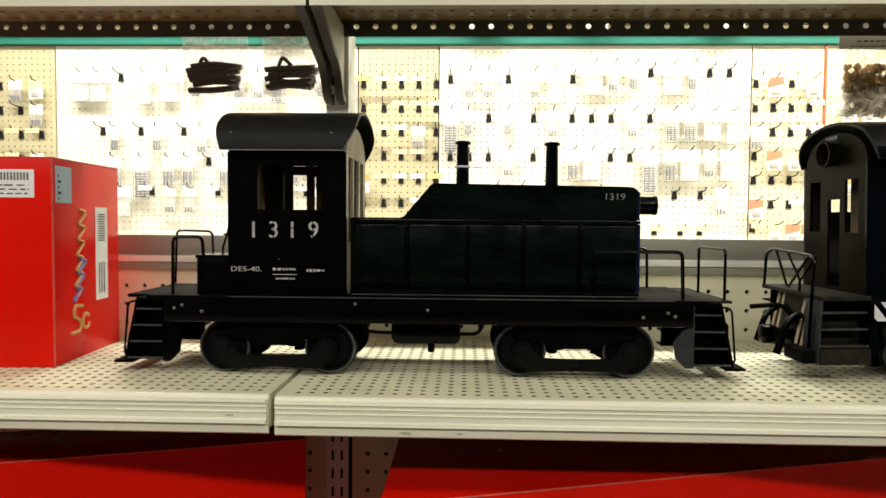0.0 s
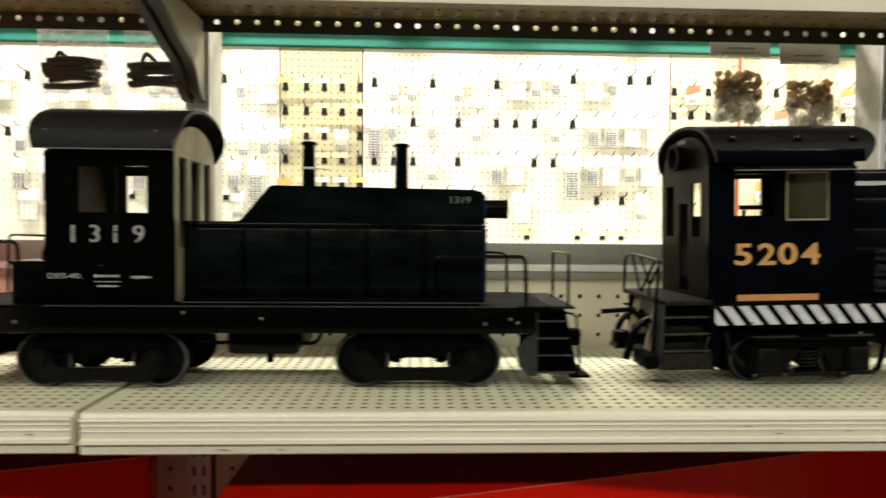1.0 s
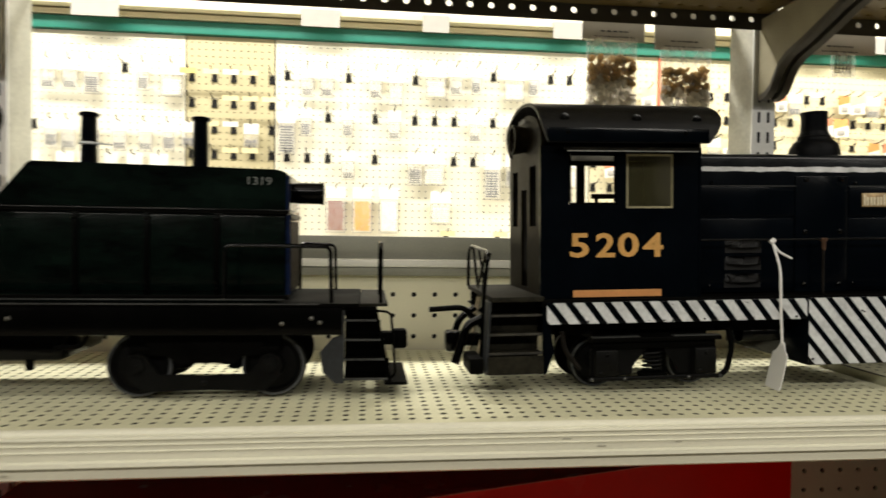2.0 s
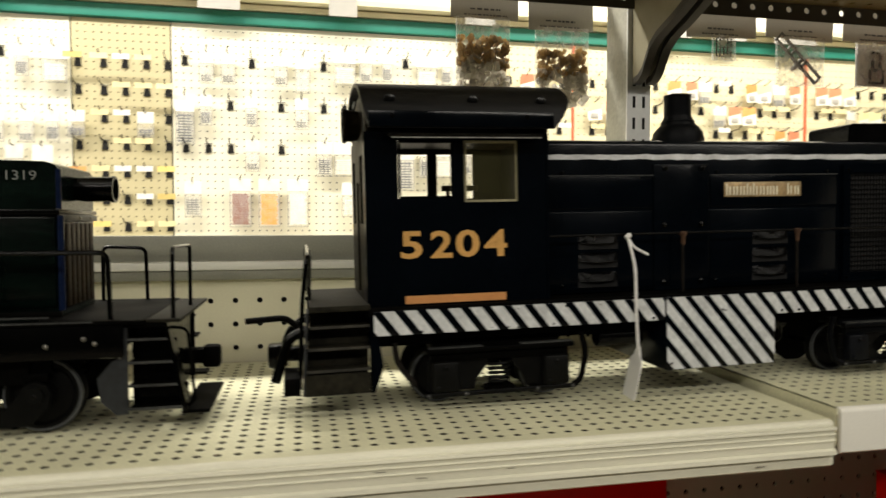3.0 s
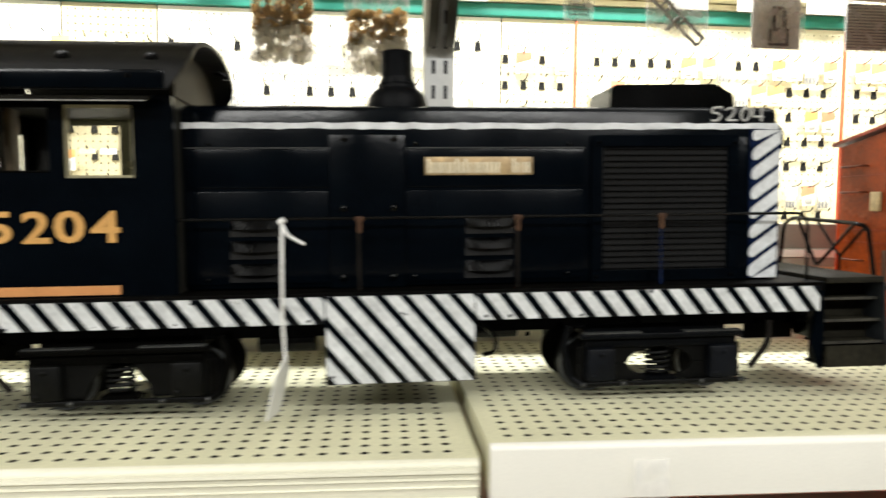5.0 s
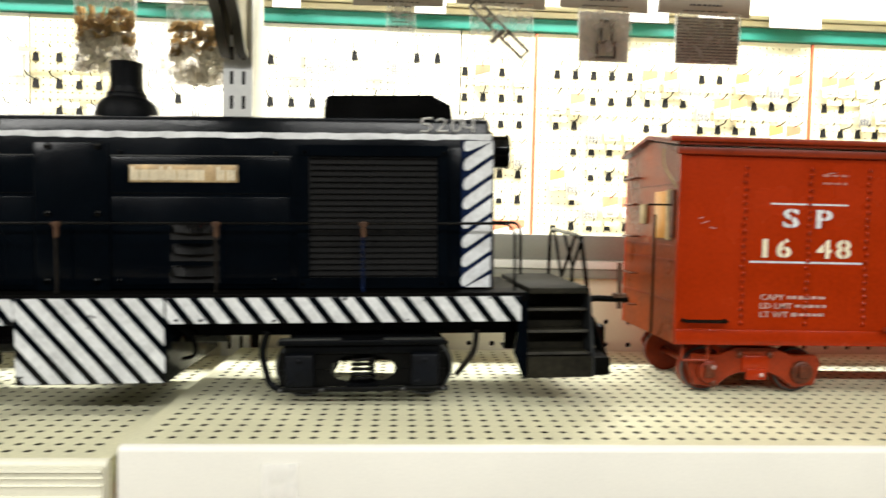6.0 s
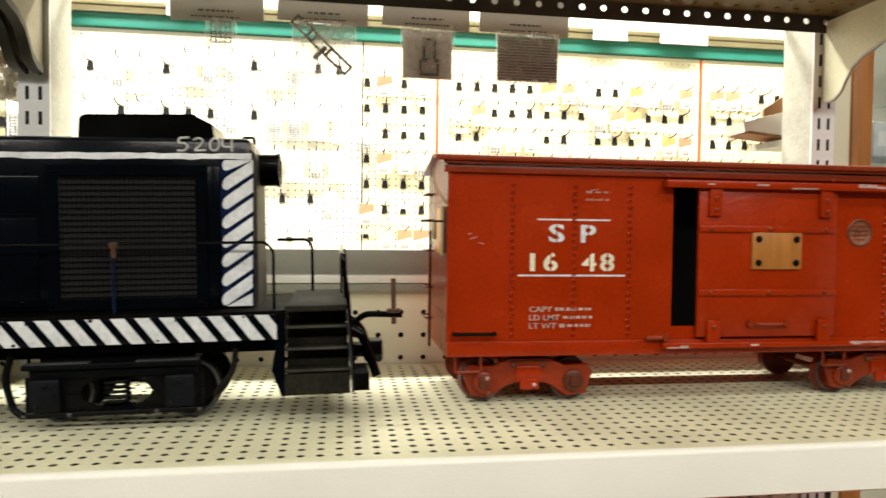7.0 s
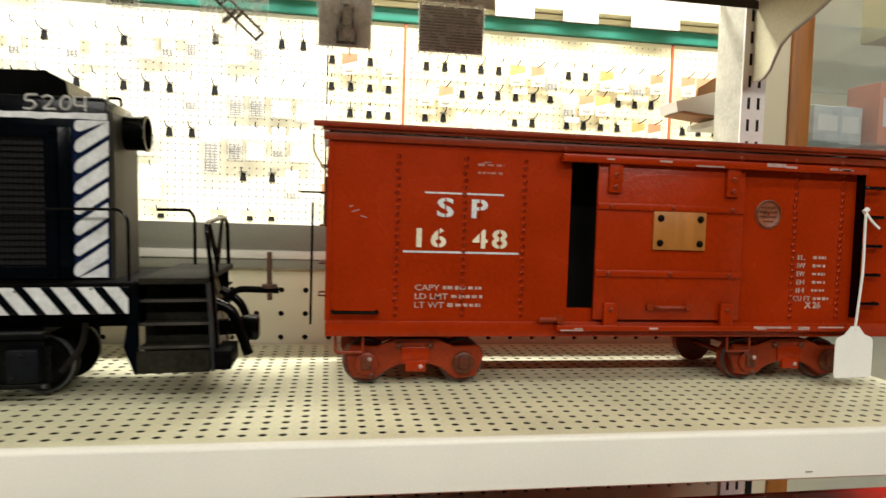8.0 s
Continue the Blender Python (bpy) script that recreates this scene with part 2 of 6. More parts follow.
def lathe(bm, profile, centre, axis="y", seg=28, ring=False):
    """Turns (radius, along) pairs round an axis through centre; ring: the profile closes on itself, with no end faces."""
    c = Vector(centre)
    rings = []
    for r, a in profile:
        ring = []
        for k in range(seg):
            t = 2 * math.pi * k / seg
            u, v = r * math.cos(t), r * math.sin(t)
            ring.append(bm.verts.new(c + Vector({"y": (u, a, v), "z": (u, v, a), "x": (a, u, v)}[axis])))
        rings.append(ring)
    fs = []
    for a, b in zip(rings, rings[1:] + (rings[:1] if ring else [])):
        for k in range(seg):
            fs.append(bm.faces.new((a[k], a[(k + 1) % seg], b[(k + 1) % seg], b[k])))
    if not ring:
        fs += [bm.faces.new(rings[0]), bm.faces.new(rings[-1])]
    bmesh.ops.recalc_face_normals(bm, faces=fs)
    return bm


def perforated(name, mat, w, h, pitch, hole, thick, skip=None, offset=(0.0, 0.0), sides=8):
    """A sheet w by h in the xy plane with a square grid of real holes, its top at z = 0."""
    nx, ny = int((w - 2 * offset[0]) / pitch + 1e-6), int((h - 2 * offset[1]) / pitch + 1e-6)
    mx, my = (w - nx * pitch) / 2, (h - ny * pitch) / 2
    verts, faces = [], []

    def quad(x0, y0, x1, y1):
        for z in (0.0, -thick):
            i = len(verts)
            verts.extend([(x0, y0, z), (x1, y0, z), (x1, y1, z), (x0, y1, z)])
            faces.append((i, i + 1, i + 2, i + 3) if z == 0 else (i + 3, i + 2, i + 1, i))

    for i in range(nx):
        for j in range(ny):
            cx, cyy = mx + (i + 0.5) * pitch, my + (j + 0.5) * pitch
            if skip and skip(i, j):
                quad(cx - pitch / 2, cyy - pitch / 2, cx + pitch / 2, cyy + pitch / 2)
                continue
            base = len(verts)
            for z in (0.0, -thick):
                for k in range(8):
                    t = 2 * math.pi * (k + 0.5) / 8
                    c, s = math.cos(t), math.sin(t)
                    f = pitch / 2 / max(abs(c), abs(s))
                    u, v = c * f, s * f
                    verts.append((cx + u, cyy + v, z))
                for k in range(8):
                    t = 2 * math.pi * (k + 0.5) / 8
                    verts.append((cx + hole * math.cos(t), cyy + hole * math.sin(t), z))
            for z in (0.0, -thick):
                for sx, sy in ((1, 1), (-1, 1), (-1, -1), (1, -1)):
                    verts.append((cx + sx * pitch / 2, cyy + sy * pitch / 2, z))
            for k in range(8):
                k2 = (k + 1) % 8
                faces.append((base + k, base + k2, base + 8 + k2, base + 8 + k))
                faces.append((base + 16 + k2, base + 16 + k, base + 24 + k, base + 24 + k2))
                faces.append((base + 8 + k, base + 8 + k2, base + 24 + k2, base + 24 + k))
            for q, k in enumerate((0, 2, 4, 6)):
                faces.append((base + k, base + 32 + q, base + k + 1))
                faces.append((base + 16 + k + 1, base + 36 + q, base + 16 + k))
    for x0, y0, x1, y1 in ((0, 0, w, my), (0, h - my, w, h), (0, my, mx, h - my), (w - mx, my, w, h - my)):
        if x1 - x0 > 1e-6 and y1 - y0 > 1e-6:
            quad(x0, y0, x1, y1)
    me = bpy.data.meshes.new(name)
    me.from_pydata(verts, [], faces)
    bm = bmesh.new()
    bm.from_mesh(me)
    bmesh.ops.remove_doubles(bm, verts=bm.verts, dist=1e-5)
    bm.to_mesh(me)
    bm.free()
    me.materials.append(mat)
    return me


def lettering(text, size, x, y, z, centre=False, depth=0.0004, wide=1.0, bold=0.025, span=0.0):
    """Raised letters in the xz plane, facing -y, their lower left corner at x, z."""
    cu = bpy.data.curves.new("letters", "FONT")
    cu.body, cu.size, cu.extrude, cu.resolution_u, cu.offset = text, size / 0.7, depth, 3, bold * size
    ob = bpy.data.objects.new("letters", cu)
    scene.collection.objects.link(ob)
    me = bpy.data.meshes.new_from_object(ob.evaluated_get(bpy.context.evaluated_depsgraph_get()))
    bpy.data.objects.remove(ob)
    bpy.data.curves.remove(cu)
    bm = bmesh.new()
    bm.from_mesh(me)
    bpy.data.meshes.remove(me)
    lo = min(v.co.x for v in bm.verts)
    hi = max(v.co.x for v in bm.verts)
    lz = min(v.co.y for v in bm.verts)
    if span:
        wide = span / (hi - lo)
    for v in bm.verts:
        a, b, c = v.co
        v.co = (x + (a - lo) * wide - ((hi - lo) * wide / 2 if centre else 0), y - c, z + b - lz)
    return bm


def bars(bm, x0, z0, w, h, rows, y, seed, fill=0.62, words=5):
    """Rows of short bars the size of unreadable print, facing -y."""
    rng = random.Random(seed)
    for r in range(rows):
        zc = z0 + h - (r + 0.5) * h / rows
        x = x0
        while x < x0 + w - 1e-4:
            ln = min(rng.uniform(0.5, 1.5) * w / words, x0 + w - x)
            k = rng.uniform(0.7, 1.1) * h / rows * fill / 2
            bx(bm, x, x + ln * 0.68, y - 0.0003, y + 0.0003, zc - k, zc + k)
            x += ln
    return bm


def shade(me, angle=0.7):
    for p in me.polygons:
        p.use_smooth = True
    me.set_sharp_from_angle(angle=angle)


EDGED = {"black_paint", "greenish_black_paint", "blue_black_paint", "dusty_black", "oxide_red_paint", "oxide_red_dark", "louvre_black",
         "dusty_blue_truck", "dusty_step_plate", "truck_iron", "journal_blue", "journal_grey"}


def soften(bm):
    """Rounds the sharp edges of a small plain solid by about half a millimetre."""
    size = [max(v.co[k] for v in bm.verts) - min(v.co[k] for v in bm.verts) for k in range(3)]
    sharp = [e for e in bm.edges if e.is_manifold and e.calc_face_angle(0) > 0.6]
    if sharp and min(size) > 0.0014:
        bmesh.ops.bevel(bm, geom=sharp, offset=min(0.0006, min(size) * 0.22), segments=2, affect="EDGES", clamp_overlap=True)


def part(name, bm, mat, parent=None, label="", smooth=True):
    me = bpy.data.meshes.new(name)
    bm.normal_update()
    if smooth and mat.name in EDGED and len(bm.faces) <= 40:
        soften(bm)
    bm.normal_update()
    bm.to_mesh(me)
    bm.free()
    if smooth:
        shade(me)
    me.materials.append(mat)
    ob = new(name, me)
    if parent:
        ob.parent = parent
    if label:
        tagged(ob, label)
    return ob


def thing(name, label, category, m=None, group="", kind=""):
    ob = new(name)
    ob.empty_display_size = 0.02
    if m is not None:
        ob.matrix_world = m
    return tagged(ob, label, category, group, kind)


def structure(name, bm, mat, label="", category=""):
    ob = part(name, bm, mat)
    return tagged(ob, label or name.replace("_", " "), category or name.split("_")[0], kind="structure")


def sheet(name, me, mat_world, parent=None, label="", category="", kind=""):
    ob = new(name, me)
    if parent:
        ob.parent = parent
    ob.matrix_basis = mat_world
    return tagged(ob, label, category, kind=kind)

# ---- the shop: floor, walls, ceiling ----
structure("floor", box(-4, 6, -2.5, 2.84, -0.1, 0.0), FLOOR, "worn tan vinyl shop floor", "floor")
structure("ceiling", box(-4, 6, -2.5, 2.84, 2.95, 3.05), CEIL, "white shop ceiling", "ceiling")
# out-of-view wall, kept near black so that glossy paint reflects little
structure("wall_front", box(-4, 6, -2.6, -2.5, 0, 2.95), material("dim_wall", (0.010, 0.009, 0.008), 0.8), "unseen front wall, near black for dim reflections", "wall")
structure("wall_west", box(-4.1, -4, -2.5, 2.84, 0, 2.95), WALL, "plain cream shop wall", "wall")
structure("wall_east", box(6, 6.1, -2.5, 2.84, 0, 2.95), WALL, "plain cream shop wall", "wall")
structure("wall_north", box(-4, 6, 2.68, 2.84, 0, 2.95), WALL, "cream wall behind the pegboard display", "wall")

FAR = 2.64


def far_panel(name, x0, x1, mat, label):
    me = perforated(name, mat, x1 - x0, 0.934, 0.0254, 0.0030, 0.006)
    return sheet(name, me, Matrix.Translation((x0, FAR, 1.115)) @ Matrix.Rotation(radians(90), 4, "X"),
                 label=label, category="pegboard", kind="structure")


for x0, x1, mat, lab in ((-3.0, -1.665, PEG_TAN, "cream pegboard wall panel"), (-1.66, -0.433, PEG_WHITE, "white pegboard wall panel"),
                         (-0.428, -0.110, PEG_TAN, "narrow cream pegboard strip"), (-0.105, 1.116, PEG_WHITE, "white pegboard wall panel"),
                         (1.121, 1.396, PEG_FAR, "cream pegboard wall panel"), (1.404, 2.462, PEG_FAR, "cream pegboard wall panel"),
                         (2.470, 3.53, PEG_FAR, "cream pegboard wall panel"), (3.538, 5.0, PEG_FAR, "cream pegboard wall panel")):
    far_panel("pegboard_panel", x0, x1, mat, lab)
for x in (1.400, 2.466, 3.534):
    structure("trim_strip", box(x - 0.0035, x + 0.0035, FAR - 0.009, FAR + 0.01, 1.115, 2.046), RED_POST, "thin red joint strip between pegboards", "trim")
structure("trim_green", box(-3.0, 5.0, FAR - 0.02, FAR + 0.03, 2.052, 2.097, bevel=0.003), GREEN, "green painted trim rail above the pegboard", "trim")
b = box(-3.0, 5.0, FAR - 0.03, FAR + 0.035, 2.101, 2.119)
bx(b, -3.0, 5.0, FAR - 0.075, FAR + 0.035, 2.125, 2.143)
structure("trim_valance", b, PEG_FAR, "cream valance ledge above the green trim", "trim")
structure("base_cabinet", box(-3.0, 5.0, 2.19, 2.635, 0, 1.0, bevel=0.01), WALL, "cream base cabinet under the pegboard", "cabinet")

# fluorescent fixtures, unseen; the pair at y -0.42 is added to brighten the deck
for i, (lx, ly, w) in enumerate(((-1.2, -1.90, 70), (1.9, -1.90, 69), (-1.2, -0.42, 18), (1.9, -0.42, 17), (-0.9, 1.76, 114), (1.9, 1.76, 114))):
    fx = thing("ceiling_light", "long white fluorescent ceiling fixture with two tubes", "ceiling light", Matrix.Translation((lx, ly, 2.95)), "fluorescent fixtures")
    part("housing", box(-1.25, 1.25, -0.15, 0.15, -0.05, 0, bevel=0.01), CEIL, fx)
    part("reflector", box(-1.22, 1.22, -0.13, 0.13, -0.058, -0.052), WHITE_EDGE, fx)
    area_lamp("tube_light", lx, ly, 2.875, 2.4, 0.24, w)

# ---- the gondola ----
UP = (-0.172, 0.7415, 1.631)
BACK = 0.872
SECTIONS = ((-1.09, -0.174, 1.1985), (-0.170, 0.7425, 1.197), (0.7475, 1.665, 1.206))


def upright(x):
    t = thing("shelf_upright", "pale grey slotted steel shelf upright", "upright", Matrix.Translation((x, 0.868, 0)), "gondola uprights")
    b = box(-0.0145, 0.0145, 0.004, 0.058, 0.0, 2.1, bevel=0.0015)
    part("post", b, UPRIGHT, t)
    part("face_channel", box(-0.0150, 0.0150, 0, 0.003, 0.0, 2.1), UPRIGHT_FACE, t, "slotted face, whitened as lit")
    first = part("slot", box(-0.0017, 0.0017, -0.0004, 0.002, 0, 0.0135), DARK_HOLE, t)
    first.location = (-0.0062, 0, 0.9)
    for k in range(1, 88):
        s = new("slot", first.data)
        s.parent = t
        s.location = (-0.0062 if k % 2 == 0 else 0.0062, 0, 0.9 + (k // 2) * 0.0254)
    return t


for x in UP:
    upright(x)


# tan stands for cream plates in the shade of the upper shelf
BRACKET = material("bracket_in_shade", (0.34, 0.31, 0.21), 0.5, vary=0.12, stain=6)


def bracket(x, z):
    """The curved shelf bracket under an upper shelf: its plate lies across the aisle."""
    low = [(0.700, 0.020), (0.722, 0.026), (0.745, 0.035), (0.775, 0.046), (0.805, 0.055), (0.820, 0.064), (0.829, 0.076), (0.836, 0.087), (0.846, 0.094), (0.858, 0.096)]
    pts = [(0.866, z), (0.700, z)] + [(y, z - d) for y, d in low] + [(0.866, z - 0.096)]
    t = thing("shelf_bracket", "cream steel bracket with a curved lower edge", "bracket", None, "shelf brackets")
    b = prism(bmesh.new(), pts, x - 0.0012, x + 0.0012, "x")
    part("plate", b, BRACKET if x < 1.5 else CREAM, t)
    low = pts[2:-1]
    # worn: the brackets coloured as shaded, with their unlit lower edge dark
    worn = x < 1.5
    d, w = (0.0070, 0.0050) if worn else (0.002, 0.0017)
    e = prism(bmesh.new(), [(y, z - d) for y, z in low] + [(y, z + 0.0005) for y, z in low[::-1]], x - w, x + w, "x")
    part("flange", e, FLANGE_SHADE if worn else UPRIGHT, t, "lower edge with its shade in the colour" if worn else "")
    return t


for x in UP:
    for dx in ((-0.0085, 0.0085) if x < 1.5 else (-0.0030,)):
        bracket(x + dx, 1.612)


def shelf(x0, x1, z, channel):
    w = x1 - x0
    t = thing("store_shelf", "cream perforated steel gondola shelf" + (" with a ridged price channel" if channel else " with a plain white front lip"),
              "shelf", Matrix.Translation((x0, 0.56, z)), "train shelves")
    me = perforated("deck", CREAM, w, 0.304, 0.0127, 0.0029, 0.0004, offset=(0.006, 0.003))
    sheet("deck", me, Matrix.Translation((0, 0.0050, 0)), t)
    b = bmesh.new()
    prof = [(0.0052, 0.0), (0.0020, -0.0004), (0.0006, -0.0016), (0.0, -0.004), (0.0, -0.034), (0.003, -0.036), (0.003, -0.006), (0.0052, -0.003)]
    prism(b, prof, 0.0008, w - 0.0008, "x")
    part("front_lip", b, CREAM_EDGE if channel else WHITE_EDGE, t)
    if channel:
        c = bmesh.new()
        pr = [(-0.001, -0.0035), (-0.0045, -0.0035), (-0.005, -0.0055), (-0.0028, -0.0065), (-0.0028, -0.0085), (-0.0044, -0.0095), (-0.0028, -0.0105),
              (-0.0028, -0.0135), (-0.0040, -0.0142), (-0.0028, -0.0150), (-0.0024, -0.0205), (-0.0046, -0.0215), (-0.0052, -0.0245), (-0.001, -0.0255)]
        prism(c, pr, 0.002, w - 0.002, "x")
        part("price_channel", c, CREAM_EDGE, t, "ridged off-white price channel")
    # unseen sheet, added to stop light falling through the deck holes
    part("stiffener_pan", box(0.002, w - 0.002, 0.011, 0.303, -0.0080, -0.0065), DARK_HOLE, t, "added black sheet that stops light through the deck")
    for xa in (0.0, w - 0.0015):
        part("side_flange", box(xa, xa + 0.0015, 0.004, 0.306, -0.03, -0.0015), CREAM, t)
    r = box(0.0015, w - 0.0015, 0.304, 0.3055, -0.02, -0.0015)
    part("rear_flange", r, CREAM, t)
    return t


for i, (x0, x1, z) in enumerate(SECTIONS):
    shelf(x0, x1, z, i < 2)
    # back pegboard, rail on top of it
    me = perforated("back_panel", PEG, x1 - x0 - 0.032, 0.4318, 0.0254, 0.0032, 0.004)
    sheet("gondola_pegboard", me, Matrix.Translation((x0 + 0.018, BACK, 1.2635 + 0.0127 - 16 * 0.0254 + 0.0127 - 0.0127)) @ Matrix.Rotation(radians(90), 4, "X"),
          label="cream pegboard back panel behind the train shelf", category="pegboard", kind="structure")
    # black sheet stands for shade behind the holes and closes bright slits
    structure("wall_liner", box(x0, x1, BACK + 0.0065, BACK + 0.0095, 0.84, 1.2960), DARK_HOLE, "added black sheet for the shade behind the gondola pegboard", "wall")
    r = box(x0 + 0.018, x1 - 0.014, 0.8655, 0.878, 1.2865, 1.2965, bevel=0.001)
    structure("trim_rail_low", r, GREY_RAIL, "grey steel rail on the pegboard's top edge", "rail")
    # ledge that catches the light: its brightness is put into the colour
    r = box(x0 + 0.018, x1 - 0.014, 0.8635, 0.883, 1.2970, 1.3055, bevel=0.001)
    structure("trim_rail_light", r, WHITE_EDGE, "thin rail ledge on the pegboard's top edge, whitened where it catches light", "rail")
    r = box(x0 + 0.018, x1 - 0.014, 0.872, 0.882, 1.3060, 1.3335, bevel=0.001)
    structure("trim_rail_top", r, GREY_RAIL, "olive grey top rail of the gondola back", "rail")


def upper_shelf(x0, x1, z):
    w = x1 - x0
    t = thing("upper_shelf", "cream perforated upper shelf seen from below", "shelf", Matrix.Translation((x0, 0.70, z)), "upper shelves")
    # shaded underside and backlit rear flange of the cream shelf, put into the colours
    me = perforated("pan", SHELF_SHADE, w, 0.160, 0.0254, 0.0032, 0.0012)
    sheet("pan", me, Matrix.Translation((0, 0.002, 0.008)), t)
    f = perforated("rear_flange", FLANGE_SHADE, w, 0.0254, 0.0254, 0.0038, 0.0012)
    sheet("rear_flange", f, Matrix.Translation((0, 0.162, -0.0135)) @ Matrix.Rotation(radians(90), 4, "X"), t, "rear flange with a row of round holes, backlit shade in its colour")
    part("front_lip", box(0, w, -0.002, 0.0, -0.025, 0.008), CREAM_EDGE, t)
    # unseen box, added to darken the pan holes and shade the packets behind
    part("stock", box(0.01, w - 0.01, 0.004, 0.1610, 0.0082, 0.085, bevel=0.004), SHELF_SHADE, t)
    return t


for x0, x1, z in SECTIONS:
    upper_shelf(x0, x1, 1.612)

# lower shelf with red cartons
# hidden top takes the shade olive, so less light bounces under the deck
structure("lower_shelf", box(-1.09, 1.665, 0.50, 0.87, 0.80, 0.83, bevel=0.004), SHELF_SHADE, "lower gondola shelf under the cartons, olive to cut bounced light", "shelf")


def carton(label, m, sx, sy, sz):
    t = thing("carton", label, "carton", m, "red cartons")
    part("body", box(-sx / 2, sx / 2, -sy / 2, sy / 2, 0, sz, bevel=0.0015), CARTON, t)
    e = bmesh.new()
    for ya in (-sy / 2, sy / 2):
        tube(e, [(-sx / 2, ya, sz - 0.0006), (sx / 2, ya, sz - 0.0003)], 0.0008, 6)
    for xa in (-sx / 2,):
        tube(e, [(xa, -sy / 2, 0.001), (xa, -sy / 2, sz - 0.001)], 0.0008, 6)
    part("worn_edge", e, CARTON_EDGE, t, "scuffed pale carton edges")
    return t


def front_left(x, y, turn, sx, sy):
    """The pose of a carton from its front left corner."""
    return pose(x, y, 0.83, 0, 0, turn) @ Matrix.Translation((sx / 2, sy / 2, 0))


wide = thing("carton", "wide glossy red carton set askew on the lower shelf", "carton", pose(-0.075, 0.561, 0.83), "red cartons")
part("body", prism(bmesh.new(), [(0.0, 0.0), (0.810, 0.223), (0.810, 0.285), (0.0, 0.285)], 0.0, 0.270, "z"), CARTON, wide, smooth=False)
part("worn_edge", tube(bmesh.new(), [(0.0, 0.0, 0.2695), (0.810, 0.223, 0.2695)], 0.0009, 6), CARTON_EDGE, wide, "scuffed pale carton edge")
part("worn_edge", tube(bmesh.new(), [(0.810, 0.223, 0.001), (0.810, 0.223, 0.2695)], 0.0007, 6), CARTON_EDGE, wide, "scuffed pale carton edge")
# pale squares painted as spots of light from the deck holes, not lettering
b = bmesh.new()
for x, y in ((0.360, 0.192), (0.380, 0.193), (0.400, 0.194), (0.425, 0.195), (0.447, 0.197), (0.428, 0.186), (0.448, 0.187), (0.490, 0.204), (0.600, 0.214), (0.622, 0.216)):
    bx(b, x, x + 0.006, y, y + 0.004, 0.2702, 0.2708)
part("print", b, CARTON_EDGE, wide, "pale spots painted as light through the deck holes")
carton("large glossy red carton on the lower shelf", front_left(-0.92, 0.51, 17.0, 0.77, 0.11), 0.77, 0.11, 0.27)
carton("glossy red carton on the lower shelf", front_left(0.908, 0.562, 1.0, 0.86, 0.122), 0.86, 0.122, 0.27)

# red box standing on the shelf
rb = thing("model_box", "bright red glossy model box with white labels, on the shelf", "box", pose(-0.6184, 0.640, 1.1985, 0, 0, 4.5))
part("body", box(0.0, 0.190, 0, 0.154, 0, 0.220, bevel=0.0012), CARTON, rb)
e = bmesh.new()
tube(e, [(0.190, 0.0, 0.001), (0.190, 0.0, 0.219)], 0.001, 6)
tube(e, [(0.0, 0.0, 0.2196), (0.190, 0.0, 0.2196), (0.190, 0.154, 0.2196)], 0.0008, 6, bend=0.0005)
part("worn_edge", e, CARTON_EDGE, rb, "scuffed pale box edges")


def side_label(parent, name, y0, y1, z0, z1, mat, x=0.190):
    return part(name, box(x + 0.0001, x + 0.0005, y0, y1, z0, z1), mat, parent)


part("front_label", box(0.118, 0.172, -0.0005, -0.0001, 0.178, 0.207), PAPER, rb, "white printed label")
p = bmesh.new()
for k in range(14):
    bx(p, 0.122 + k * 0.0033, 0.1235 + k * 0.0033, -0.0009, -0.0005, 0.196, 0.204)
bars(p, 0.122, 0.180, 0.045, 0.013, 3, -0.0007, 4, 0.3)
part("print", p, INK, rb)
side_label(rb, "blue_label", 0.006, 0.038, 0.173, 0.212, BLUE_PAPER)
side_label(rb, "white_label", 0.092, 0.122, 0.060, 0.170, PAPER)
p = bmesh.new()
for k in range(12):
    bx(p, 0.1906, 0.1909, 0.099, 0.115, 0.130 + k * 0.0028, 0.1313 + k * 0.0028)
for k in range(3):
    bx(p, 0.1906, 0.1909, 0.099 + k * 0.006, 0.101 + k * 0.006, 0.068, 0.105)
for k in range(5):
    bx(p, 0.1906, 0.1909, 0.010, 0.012 + 0.004 * (k % 2), 0.176 + k * 0.006, 0.179 + k * 0.006)
part("print", p, INK, rb)
# the maker's mark as plain slanted loops, gold above and violet below
def mark_loop(y, z, ry, rz, lean, r, mat, label):
    pts = []
    for k in range(13):
        g = 2 * math.pi * k / 14 + 0.6
        pts.append((0.1906, y + ry * math.cos(g) + lean * math.sin(g), z + rz * math.sin(g)))
    part("mark_stroke", tube(bmesh.new(), pts, r, 6, bend=0.001), mat, rb, label)


def running_stroke(z0, z1, n, y0, r, mat, label, x):
    pts = []
    for k in range(2 * n + 1):
        f = k / (2 * n)
        wide = 0.0085 if k % 2 else -0.0085
        pts.append((x, y0 + 0.014 * f + wide, z0 + (z1 - z0) * f + (0.004 if k % 2 else -0.001)))
    part("mark_stroke", tube(bmesh.new(), pts, r, 6, bend=0.004), mat, rb, label)


running_stroke(0.066, 0.168, 6, 0.047, 0.0017, GOLD, "gold printed mark", 0.1912)
running_stroke(0.066, 0.112, 3, 0.047, 0.0030, VIOLET, "violet printed outline", 0.1902)
